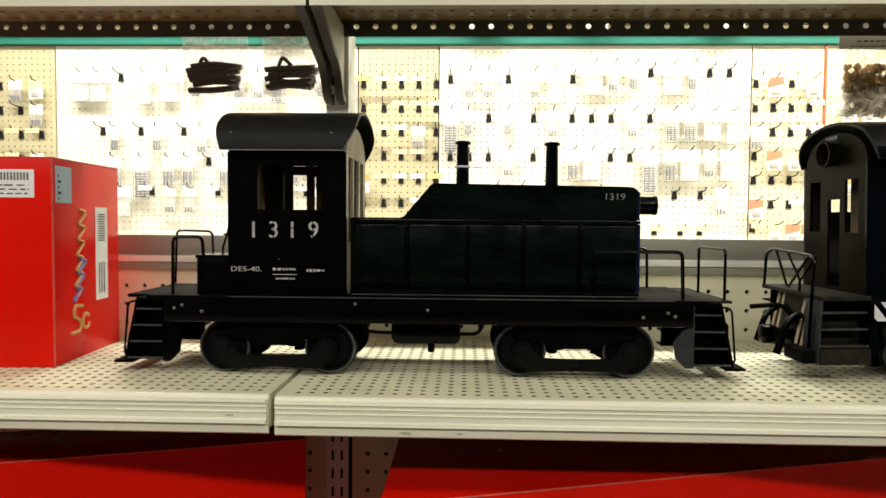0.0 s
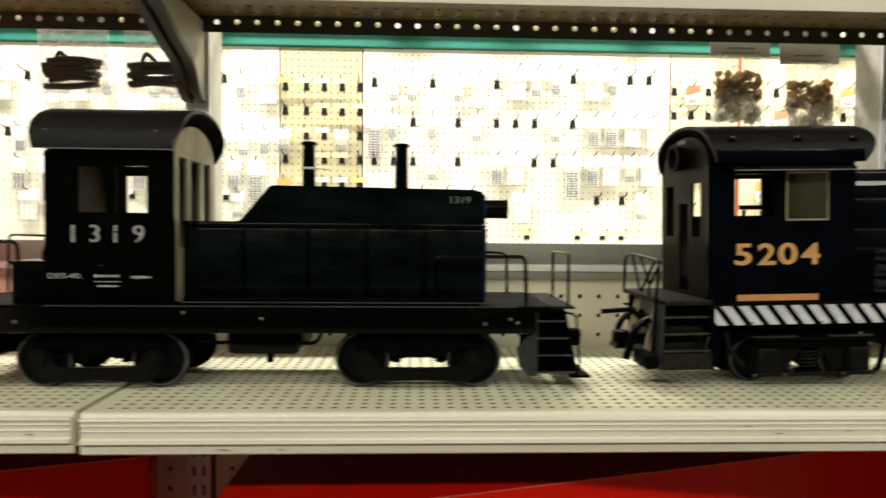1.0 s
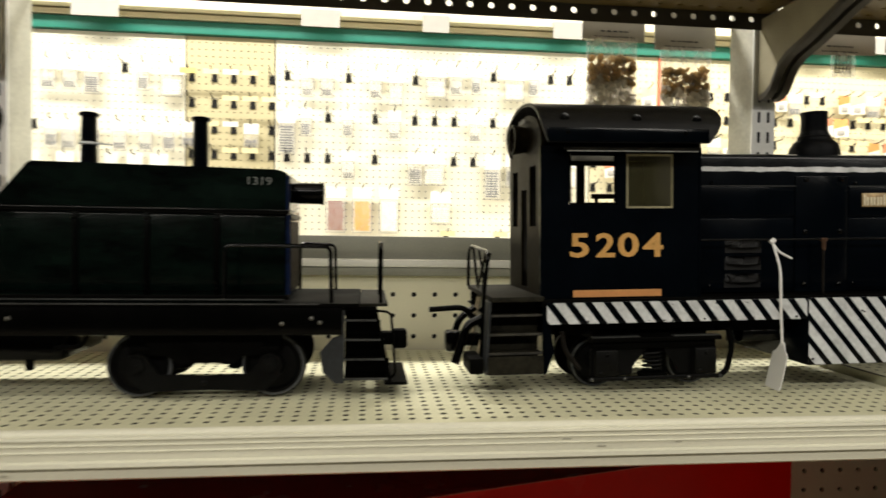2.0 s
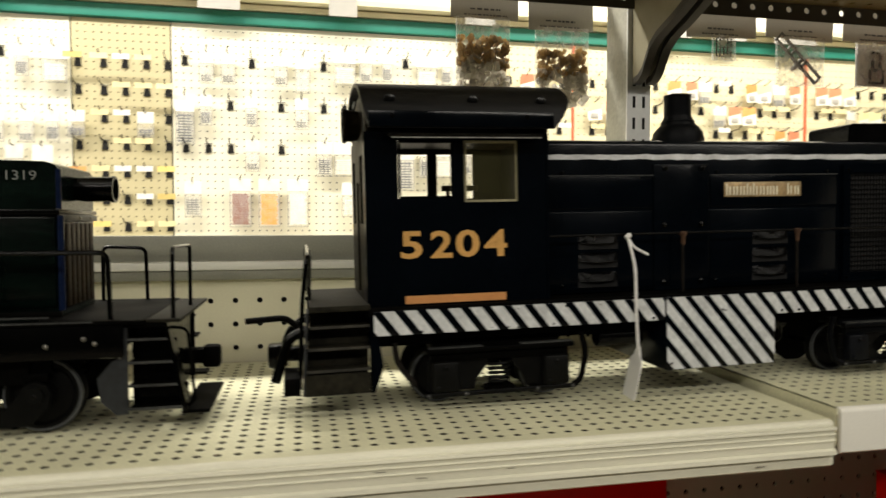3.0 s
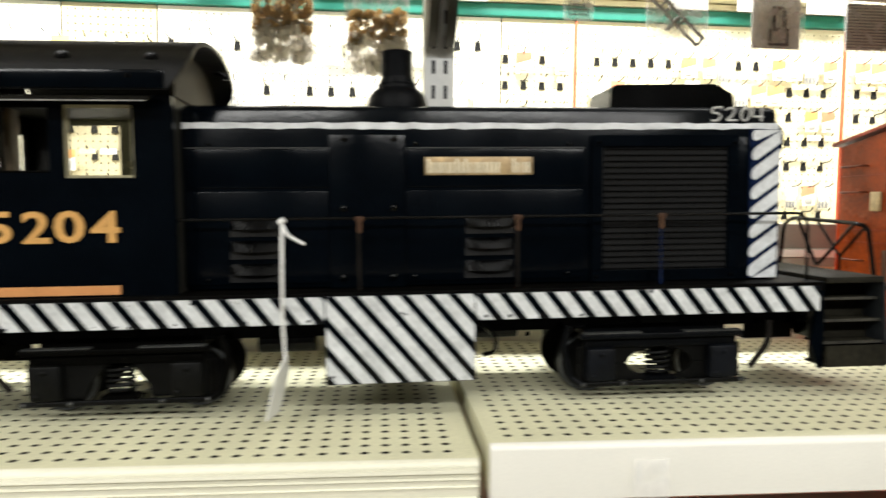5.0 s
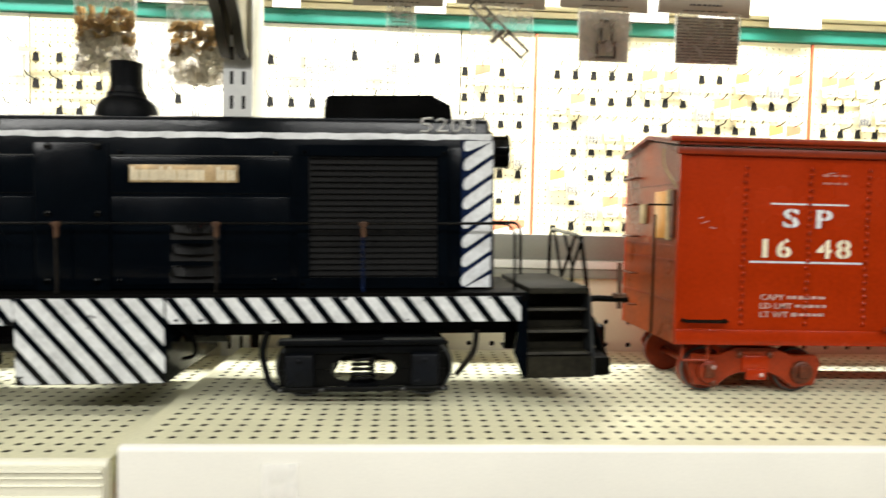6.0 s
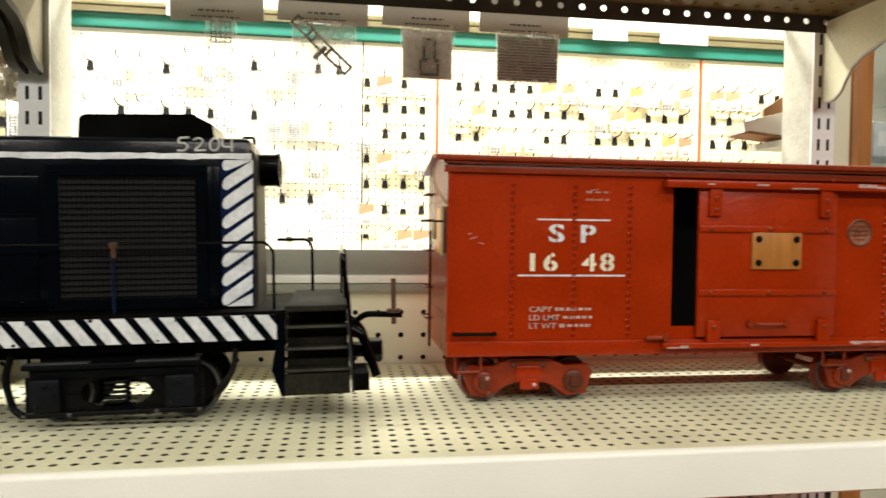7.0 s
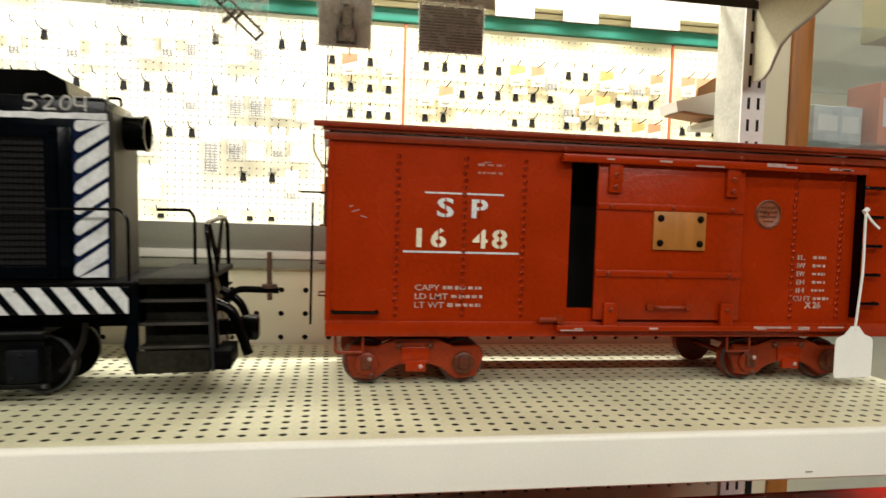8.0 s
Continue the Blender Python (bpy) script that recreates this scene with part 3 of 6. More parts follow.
p = tube(bmesh.new(), [(0.1906, 0.058, 0.058), (0.1906, 0.040, 0.060), (0.1906, 0.038, 0.048), (0.1906, 0.054, 0.042), (0.1906, 0.052, 0.030), (0.1906, 0.032, 0.030)], 0.0020, 6, bend=0.008)
part("mark_flourish", p, GOLD, rb, "gold printed flourish")
mark_loop(0.066, 0.040, 0.0075, 0.0085, 0.0, 0.0018, GOLD, "gold printed flourish")

# clear label holder on the white lip
lh = thing("label_holder", "small clear plastic label holder clipped on the shelf lip", "label holder", pose(0.846, 0.5555, 1.1690))
part("sleeve", box(-0.011, 0.011, 0.0, 0.0012, 0.000, 0.028, bevel=0.0004), BAG_FAR, lh)
part("tab", prism(bmesh.new(), [(-0.006, -0.004), (0.006, -0.004), (0.003, -0.014), (-0.003, -0.012)], 0.0, 0.001), BAG_FAR, lh)

# scuffs on the shelf lips
rng = random.Random(19)
SCUFF_DARK = material("dark_scuff", (0.26, 0.24, 0.19), 0.7, vary=0.3)
for shelf_ob in [o for o in bpy.data.objects if o.name.startswith("store_shelf")]:
    plain = shelf_ob.location.x > 0.7
    for k in range(1 if plain else 6):
        xa, za = rng.uniform(0.03, 0.88), rng.choice((-0.012, -0.016, -0.018, -0.030))
        ln, y = rng.uniform(0.002, 0.011), -0.0004 if plain else -0.0030
        part("scuff", box(xa, xa + ln, y - 0.0002, y + 0.0006, za, za + rng.uniform(0.0003, 0.0007)), SCUFF_DARK, shelf_ob, "dark scuff")

# ---- the train ----
TRUCK_IRON = material("truck_iron", (0.0024, 0.0025, 0.0023), 0.45, spec=0.12, vary=0.4, grain=25, stain=12, bump=0.3)
JOURNAL_BLUE = material("journal_blue", (0.0035, 0.0045, 0.0070), 0.5, spec=0.12, vary=0.4, grain=25, stain=12, bump=0.3)
JOURNAL_GREY = material("journal_grey", (0.0032, 0.0034, 0.0030), 0.5, spec=0.12, vary=0.4, grain=25, stain=12, bump=0.3)
APRON = material("blue_grey_apron", (0.015, 0.018, 0.021), 0.5, vary=0.35, grain=25, stain=12)
TREAD_NOSE = material("worn_tread_nose", (0.034, 0.031, 0.022), 0.6, vary=0.4, grain=40, stain=20)
# pale strips that paint the highlights on cab edges
BRIGHT_LINE = material("edge_highlight", (0.26, 0.26, 0.24), 0.4, vary=0.3, stain=30)
OLIVE_NOSE = material("dusty_olive_nose", (0.024, 0.020, 0.010), 0.6, vary=0.25, grain=25, stain=6)
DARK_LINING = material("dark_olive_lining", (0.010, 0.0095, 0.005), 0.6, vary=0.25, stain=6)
CAB_OLIVE = material("olive_cab_lining", (0.32, 0.29, 0.17), 0.6, vary=0.2, stain=6)
STRIPE_BLUE = material("deep_blue_paint", (0.0035, 0.0095, 0.036), 0.2, spec=0.3, vary=0.3, grain=25, stain=12, bump=0.1)
SHUTTER = material("brown_shutter", (0.018, 0.011, 0.005), 0.5, spec=0.1, vary=0.4, grain=25, stain=20)
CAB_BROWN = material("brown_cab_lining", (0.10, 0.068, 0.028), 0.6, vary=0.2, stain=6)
HAZY = clear_plastic("hazy_pane", (0.17, 0.16, 0.07), 0.09, 0.3, 12)

def wall_panel(bm, axis, a0, a1, z0, z1, t0, t1, windows=()):
    """A wall with window openings; axis x: it runs along x, axis y: along y. t0, t1: its two faces."""
    xs = sorted({a0, a1, *[w[0] for w in windows], *[w[1] for w in windows]})
    zs = sorted({z0, z1, *[w[2] for w in windows], *[w[3] for w in windows]})
    for xa, xb in zip(xs, xs[1:]):
        run = None
        for za, zb in zip(zs, zs[1:]):
            mx, mz = (xa + xb) / 2, (za + zb) / 2
            hole = any(w[0] < mx < w[1] and w[2] < mz < w[3] for w in windows)
            if not hole:
                run = (run[0], zb) if run else (za, zb)
            if run and (hole or zb == zs[-1]):
                if axis == "x":
                    bx(bm, xa, xb, t0, t1, *run)
                else:
                    bx(bm, t0, t1, xa, xb, *run)
                run = None
    bmesh.ops.remove_doubles(bm, verts=bm.verts, dist=1e-6)
    return bm


def roof_sheet(y0, y1, z0, z1, thick, x0, x1, power, cut0, cut1, n=22):
    """A curved roof along x whose eave corners are cut round by cut0 and cut1."""
    bm = bmesh.new()
    ring = []
    for d in (0.0, thick):
        row = []
        for k in range(n + 1):
            t = math.pi * k / n
            q = math.sin(t) ** power
            f = max(0.0, 1 - q / 0.62) ** 1.6
            y, z = (y0 + y1) / 2 - math.cos(t) * ((y1 - y0) / 2 - d), z0 + q * (z1 - z0 - d)
            row.append((bm.verts.new((x0 + cut0 * f, y, z)), bm.verts.new((x1 - cut1 * f, y, z))))
        ring.append(row)
    out, inn = ring
    fs = []
    for k in range(n):
        fs.append(bm.faces.new((out[k][0], out[k][1], out[k + 1][1], out[k + 1][0])))
        fs.append(bm.faces.new((inn[k][0], inn[k + 1][0], inn[k + 1][1], inn[k][1])))
        for e in (0, 1):
            fs.append(bm.faces.new((out[k][e], out[k + 1][e], inn[k + 1][e], inn[k][e])))
    for k in (0, n):
        fs.append(bm.faces.new((out[k][0], out[k][1], inn[k][1], inn[k][0])))
    bmesh.ops.recalc_face_normals(bm, faces=fs)
    return bm


def arch_face(y0, y1, z0, z1, n=16, power=1.0):
    return [((y0 + y1) / 2 - math.cos(math.pi * k / n) * (y1 - y0) / 2, z0 + math.sin(math.pi * k / n) ** power * (z1 - z0)) for k in range(n + 1)]


def bolts(parent, spots, r, mat, name="bolt", h=0.0014):
    for x, y, z in spots:
        b = bmesh.new()
        lathe(b, [(r, 0.0), (r, -h * 0.5), (r * 0.7, -h), (r * 0.1, -h * 1.2)], (x, y, z), "y", 10)
        part(name, b, mat, parent)


def wheel(parent, x, y, z, r, mat, out=-1, rim=TYRE):
    """A flanged wheel with a dished face; its tread faces out (-1 towards the viewer's side)."""
    b = bmesh.new()
    lathe(b, [(r * 0.12, 0.004 * out), (r * 0.3, 0.004 * out), (r * 0.36, 0.0015 * out), (r * 0.72, 0.0005 * out), (r * 0.80, 0.003 * out),
              (r * 0.93, 0.003 * out), (r * 0.95, -0.001 * out), (r * 1.0, -0.0035 * out), (r * 1.0, -0.0055 * out), (r * 0.2, -0.0055 * out)], (x, y, z), "y", 32)
    w = part("wheel", b, mat, parent)
    c = bmesh.new()
    lathe(c, [(r * 0.885, 0.0034 * out), (r * 0.950, 0.0034 * out), (r * 0.968, 0.0005 * out), (r * 0.885, 0.0005 * out)], (x, y, z), "y", 32, True)
    part("tyre", c, rim, parent, "worn steel tyre")
    return w


def axle_pair(frame_part, x, r, y0, y1, mat, z0=0.0):
    wheel(frame_part, x, y0, z0 + r, r, mat, -1)
    wheel(frame_part, x, y1, z0 + r, r, mat, 1)
    part("axle", rod((x, y0, z0 + r), (x, y1, z0 + r), 0.003, seg=10), mat, frame_part)


# -- black switcher --
def switcher():
    t = thing("model_locomotive", "black end-cab switcher model locomotive with white numbers, on the shelf", "model train", pose(0, 0.629, 1.198))
    W = 0.136
    b = bmesh.new()
    bx(b, -0.300, 0.224, 0.0, 0.004, 0.055, 0.0785, 0.0008)
    bx(b, -0.300, 0.224, W - 0.004, W, 0.055, 0.0785, 0.0008)
    bx(b, -0.298, 0.222, 0.004, W - 0.004, 0.060, 0.074)
    part("underframe", b, BLACK, t)
    b = box(-0.318, 0.238, -0.0015, W + 0.0015, 0.0785, 0.0815, bevel=0.0006)
    part("running_board", b, DUSTY, t, "dusty dark deck plate")
    # grey strips carry both the edge wear and its painted highlight
    part("worn_lip", box(-0.236, 0.205, -0.0018, -0.0012, 0.0803, 0.0813), WORN_EDGE, t, "worn deck edge with its highlight in the grey")
    part("worn_lip", box(-0.112, 0.176, 0.0030, 0.0040, 0.0835, 0.0845), WORN_EDGE, t, "worn sill edge with its highlight in the grey")
    part("sill_strip", box(-0.120, 0.170, 0.004, 0.0065, 0.0815, 0.0845), BLACK_GREEN, t)
    # cab
    cx0, cx1, cz0, cz1, cy0, cy1 = -0.2375, -0.1180, 0.0815, 0.225, 0.006, 0.130
    wins = ((-0.2095, -0.1790, 0.1660, 0.2125), (-0.1735, -0.1420, 0.1660, 0.2125))
    b = wall_panel(bmesh.new(), "x", cx0, cx1, cz0, cz1, cy0, cy0 + 0.003, wins)
    cab = part("cab_side", b, BLACK, t, smooth=False)
    b = wall_panel(bmesh.new(), "x", cx0, cx1, cz0, cz1, cy1 - 0.003, cy1, ((-0.2140, -0.1870, 0.1640, 0.2100), (-0.1775, -0.1755, 0.1640, 0.2080)))
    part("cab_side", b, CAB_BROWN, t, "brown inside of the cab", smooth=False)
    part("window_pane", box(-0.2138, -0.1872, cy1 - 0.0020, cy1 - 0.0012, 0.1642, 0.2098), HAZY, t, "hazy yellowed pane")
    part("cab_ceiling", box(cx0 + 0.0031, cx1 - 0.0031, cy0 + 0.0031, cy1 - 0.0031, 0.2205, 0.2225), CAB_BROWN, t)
    fr = bmesh.new()
    for w in wins:
        frame_ring(fr, w[0] - 0.0006, w[1] + 0.0006, w[2] - 0.0006, w[3] + 0.0006, 0.0022, cy0 + 0.0005, cy0 + 0.0035)
    part("window_frame", fr, BLACK, cab)
    ends = ((0.018, 0.043, 0.135, 0.2215), (0.052, 0.082, 0.158, 0.2215), (0.092, 0.116, 0.135, 0.2215))
    mat = material("olive_end_paint", (0.36, 0.33, 0.21), 0.6, vary=0.3)
    for x in (cx0, cx1 - 0.003):
        b = wall_panel(bmesh.new(), "y", cy0 + 0.003, cy1 - 0.003, cz0, cz1, x, x + 0.003, ends if x > cx0 else ())
        part("cab_end", b, mat if x > cx0 else CAB_BROWN, t, smooth=False)
        b = prism(bmesh.new(), arch_face(cy0 + 0.003, cy1 - 0.003, cz1, 0.256), x, x + 0.003, "x")
        part("gable", b, mat if x > cx0 else BLACK, t)
    b = roof_sheet(-0.008, 0.144, 0.2255, 0.2715, 0.0028, -0.2465, -0.1075, 0.8, 0.006, 0.013)
    roof = part("roof", b, ROOF_BLACK, t)
    bolts(roof, [(-0.230, -0.0035, 0.2405), (-0.131, -0.0035, 0.2405)], 0.0030, BRIGHT)
    # thin strip paints the highlight along the eave
    part("eave_edge", box(-0.2390, -0.1150, -0.0084, -0.0074, 0.2250, 0.2257), BRIGHT_LINE, roof, "pale painted highlight along the eave")
    part("cab_step_strip", box(cx0 - 0.001, cx1 + 0.001, 0.003, 0.0065, 0.0815, 0.0885), BLACK, t)
    for i, ch in enumerate("1319"):
        part("number", lettering(ch, 0.0165, (-0.2125, -0.1955, -0.1735, -0.1560)[i], cy0 - 0.0004, 0.1395, bold=0.0), WORN_WHITE, cab, "worn white stencilled digit")
        xg = (-0.2125, -0.1918, -0.1735, -0.1520)[i]
        if ch in "39":
            part("stencil_gap", box(xg, xg + 0.0010, cy0 - 0.0010, cy0 - 0.0002, 0.1392, 0.1565), BLACK, cab)
        elif i == 2:
            part("stencil_gap", box(xg - 0.001, xg + 0.006, cy0 - 0.0010, cy0 - 0.0002, 0.1490, 0.1500), BLACK, cab)
    b = bmesh.new()
    bars(b, -0.192, 0.1055, 0.023, 0.005, 1, cy0 - 0.0003, 2, 0.5, 8)
    bx(b, -0.192, -0.168, cy0 - 0.0005, cy0 + 0.0002, 0.1024, 0.1030)
    bars(b, -0.189, 0.0965, 0.020, 0.004, 1, cy0 - 0.0003, 3, 0.5, 8)
    bars(b, -0.158, 0.1045, 0.019, 0.005, 1, cy0 - 0.0003, 5, 0.5, 7)
    part("small_lettering", b, WORN_WHITE, cab, "small white unreadable lettering")
    part("small_lettering", lettering("DES-40.", 0.0050, -0.2340, cy0 - 0.0004, 0.1056, bold=-0.01, span=0.0305), WORN_WHITE, cab, "small white hand lettering")
    part("rivet", rod((-0.186, cy0 - 0.0006, 0.118), (-0.186, cy0 + 0.001, 0.118), 0.0009, seg=8), BRIGHT, cab)
    # tool box behind the cab, ladder rails
    b = box(-0.272, -0.2385, 0.012, 0.060, 0.0815, 0.120, bevel=0.001)
    bx(b, -0.273, -0.2382, 0.011, 0.061, 0.118, 0.1215, 0.0006)
    part("tool_box", b, BLACK, t)
    part("box_latch", rod((-0.257, 0.0118, 0.099), (-0.257, 0.0095, 0.099), 0.0065, seg=16), DUSTY, t)
    b = bmesh.new()
    tube(b, [(-0.2400, 0.030, 0.2), (-0.2400, 0.026, 0.160), (-0.2500, 0.026, 0.128), (-0.2500, 0.026, 0.121)], 0.0013)
    tube(b, [(-0.2490, 0.026, 0.142), (-0.238, 0.026, 0.142)], 0.001)
    part("cab_grab_iron", b, BLACK, t)
    # hood
    hy0, hy1 = 0.028, 0.108
    b = bmesh.new()
    bx(b, -0.118, 0.176, hy0 + 0.001, hy1 - 0.001, 0.0815, 0.1575)
    part("hood_base", b, BLACK_GREEN, t)
    b = bmesh.new()
    poly = [(-0.118, 0.158), (-0.118, 0.1605), (-0.064, 0.1605), (-0.034, 0.196), (0.168, 0.1935), (0.176, 0.190), (0.176, 0.158)]
    prism(b, poly, hy0, hy1)
    es = [e for e in b.edges if abs(e.verts[0].co.y - e.verts[1].co.y) > 0.01]
    bmesh.ops.bevel(b, geom=es, offset=0.0015, segments=2, affect="EDGES")
    part("hood_top", b, BLACK_GREEN, t)
    part("hood_ledge", box(-0.1175, 0.1775, hy0 - 0.0035, hy1 + 0.0035, 0.1555, 0.1590, bevel=0.0008), BLACK, t)
    edges = (-0.1155, -0.0595, 0.0030, 0.0600, 0.1170, 0.1755)
    for xa, xb in zip(edges, edges[1:]):
        part("access_panel", box(xa + 0.0022, xb - 0.0022, hy0 - 0.0012, hy0 + 0.001, 0.0885, 0.1535, bevel=0.0007), BLACK_GREEN, t)
    for x in edges[1:-1]:
        s = part("batten", box(x - 0.0022, x + 0.0022, hy0 - 0.0022, hy0 + 0.001, 0.0845, 0.1555, bevel=0.0006), BLACK, t)
        bolts(s, [(x, hy0 - 0.0022, 0.1495), (x, hy0 - 0.0022, 0.0905)], 0.0012, DUSTY, h=0.0010)
    part("hood_sill", box(-0.1175, 0.177, hy0 - 0.0030, hy0 + 0.001, 0.0815, 0.0855, bevel=0.0006), DUSTY, t)
    part("hood_number", lettering("1319", 0.0068, 0.1425, hy0 - 0.0004, 0.1800, bold=-0.012, span=0.0195), GREY_INK, t, "faded grey number")
    for x, z in ((-0.003, 0.2435), (0.093, 0.2425)):
        b = bmesh.new()
        lathe(b, [(0.0072, 0.190), (0.0070, 0.205), (0.0066, 0.232), (0.0064, z - 0.004), (0.0086, z - 0.0035), (0.0086, z - 0.001), (0.0072, z), (0.0055, z), (0.005, z - 0.006)], (x + 0.0, 0.070, 0), "z", 20)
        s = part("exhaust_pipe", b, NAVY, t, "blue-black turned exhaust pipe")
    tie = bmesh.new()
    lathe(tie, [(0.0071, 0.2145), (0.0079, 0.2152), (0.0079, 0.2165), (0.0071, 0.2172)], (-0.003, 0.070, 0), "z", 16, True)
    tube(tie, [(0.004, 0.066, 0.216), (0.014, 0.064, 0.215), (0.019, 0.064, 0.2145)], 0.0006, 6)
    part("wire_tie", tie, WHITE, t, "thin white wire tie round the pipe")
    b = bmesh.new()
    lathe(b, [(0.009, 0.176), (0.0098, 0.182), (0.0098, 0.2010), (0.0105, 0.2015), (0.0105, 0.2040), (0.0085, 0.2040), (0.008, 0.196)], (0, 0.068, 0.1755), "x", 22)
    part("headlight", b, BLACK, t)
    nose = part("hood_nose_door", box(0.176, 0.1772, hy0 + 0.006, hy1 - 0.006, 0.086, 0.1505, bevel=0.0005), BLACK, t)
    for k in range(6):
        y = hy0 + 0.0085 + k * 0.0105
        part("shutter", box(0.1772, 0.1786, y, y + 0.0078, 0.0880, 0.1490, bevel=0.0004), SHUTTER, nose, "dusty brown upright shutter")
    strip = part("nose_strip", box(0.1776, 0.1790, hy0 + 0.004, hy1 - 0.001, 0.1506, 0.1552, bevel=0.0004), APRON, t, "dull grey strip with rivets")
    for y in (hy0 + 0.036, hy0 + 0.062):
        part("rivet", rod((0.1790, y, 0.1530), (0.1798, y, 0.1530), 0.0011, seg=8), BRIGHT, strip)
    # blue rods paint the bluish highlight on the rounded hood corner
    part("corner_bead", rod((0.1762, hy0 + 0.0022, 0.0860), (0.1762, hy0 + 0.0022, 0.1550), 0.0024, seg=14), STRIPE_BLUE, t, "rounded hood corner with its bluish highlight in the colour")
    part("corner_bead", rod((0.1752, hy0 + 0.0022, 0.1592), (0.1752, hy0 + 0.0022, 0.1880), 0.0024, seg=14), STRIPE_BLUE, t, "rounded hood corner with its bluish highlight in the colour")
    # underside
    b = box(-0.075, -0.004, 0.022, 0.110, 0.030, 0.058, bevel=0.006)
    part("fuel_tank", b, BLACK, t)
    part("drain_pipe", tube(bmesh.new(), [(-0.100, 0.012, 0.056), (-0.100, 0.012, 0.046), (-0.082, 0.014, 0.044), (-0.07, 0.016, 0.044)], 0.0018), DUSTY, t)
    part("filler_pipe", tube(bmesh.new(), [(-0.006, 0.012, 0.044), (0.014, 0.012, 0.044), (0.020, 0.012, 0.056)], 0.0018), DUSTY, t)
    part("drain_cock", rod((-0.034, 0.030, 0.022), (-0.034, 0.030, 0.034), 0.0035), DUSTY, t)
    bolts(t, [(-0.262, 0, 0.0655), (-0.108, 0, 0.0745), (-0.036, 0, 0.0690), (0.175, 0, 0.0645), (0.199, 0, 0.0690), (0.206, 0, 0.0655), (-0.282, 0, 0.0715), (-0.290, 0, 0.0685)], 0.0019, BRIGHT)
    for xc in (-0.1915, 0.1115):
        tr = part("truck", box(xc - 0.014, xc + 0.014, 0.012, 0.121, 0.030, 0.056, bevel=0.001), DUSTY, t, "dusty black truck")
        eq = [(-0.0635, 0.030), (-0.0600, 0.0365), (-0.0530, 0.0390), (-0.0460, 0.0365), (-0.0425, 0.0300), (-0.0350, 0.0215), (0.0, 0.0200)]
        low = [(0.0500, 0.0080), (0.0420, 0.0072), (0.0, 0.0085), (-0.0420, 0.0072), (-0.0500, 0.0080), (-0.0610, 0.0190)]
        f = prism(bmesh.new(), [(xc + a, c) for a, c in eq] + [(xc - a, c) for a, c in eq[-2::-1]] + [(xc + 0.0610, 0.0190)] + [(xc + a, c) for a, c in low], 0.0080, 0.0112)
        part("side_frame", f, TRUCK_IRON, tr, "curved equalising side frame")
        sc = [(-0.050, 0.057), (0.050, 0.057), (0.046, 0.036), (0.031, 0.036), (0.022, 0.0285), (0.013, 0.0290), (0.006, 0.0350), (0.0, 0.0290), (-0.006, 0.0350), (-0.013, 0.0290), (-0.022, 0.0285), (-0.031, 0.036), (-0.046, 0.036)]
        part("frame_web", prism(bmesh.new(), [(xc + a, c) for a, c in sc], 0.0128, 0.0146), DUSTY, tr)
        bolts(tr, [(xc, 0.0080, 0.0145), (xc - 0.0530, 0.0080, 0.0290), (xc + 0.0530, 0.0080, 0.0290)], 0.0026, JOURNAL_GREY, h=0.0020)
        part("side_plate", box(xc - 0.062, xc + 0.062, 0.0150, 0.0180, 0.040, 0.055), BLACK, tr)
        for sx in (-1, 1):
            part("journal_box", rod((xc + sx * 0.0530, 0.0062, 0.0290), (xc + sx * 0.0530, 0.0079, 0.0290), 0.0062, seg=18), JOURNAL_GREY, tr)
            part("journal_cap", box(xc + sx * 0.0525 - 0.008, xc + sx * 0.0525 + 0.008, 0.0113, 0.0150, 0.0375, 0.0440, bevel=0.0012), DUSTY, tr)
        f = prism(bmesh.new(), [(xc - 0.066, 0.040), (xc - 0.066, 0.026), (xc - 0.052, 0.0165), (xc + 0.052, 0.0165), (xc + 0.066, 0.026), (xc + 0.066, 0.040)], 0.1215, 0.126)
        part("side_frame", f, DUSTY, tr)
        for sx in (-0.0545, 0.0545):
            axle_pair(tr, xc + sx, 0.0272, 0.0215, 0.1135, WHEEL_BLACK)
        for sx in (-0.022, 0.022):
            prof = [(0.0045 + 0.0013 * (k % 2), 0.0240 + k * 0.0014) for k in range(12)]
            part("spring", lathe(bmesh.new(), prof, (xc + sx, 0.0225, 0), "z", 12), BLACK, tr)
        part("brake_shoe", box(xc - 0.028, xc - 0.020, 0.019, 0.026, 0.0245, 0.042, bevel=0.002), DUSTY, tr)
        part("brake_shoe", box(xc + 0.020, xc + 0.028, 0.019, 0.026, 0.0245, 0.042, bevel=0.002), DUSTY, tr)
    # end steps
    for s, x0 in ((-1, -0.302), (1, 0.224)):
        st = part("step_beam", box(*sorted((x0, x0 + s * 0.028)), 0.002, W - 0.002, 0.0755, 0.0784), DUSTY, t)
        for k in range(4):
            z = 0.016 + k * 0.0165
            xa, xb = sorted((x0 + s * 0.002, x0 + s * (0.0285 + (3 - k) * 0.0038)))
            part("step_tread", box(xa, xb, 0.004, 0.022, z, z + 0.0018), DUSTY, st)
            part("step_riser", box(xa, xb, 0.018, 0.0195, z + 0.0018, z + (0.0163 if k < 3 else 0.0095)), BLACK, st)
            part("tread_nose", box(xa, xb, 0.0032, 0.0046, z + 0.0006, z + 0.0022), WORN_EDGE, st, "worn grey tread edge")
            part("step_tread", box(xa, xb, W - 0.022, W - 0.004, z, z + 0.0018), DUSTY, st)
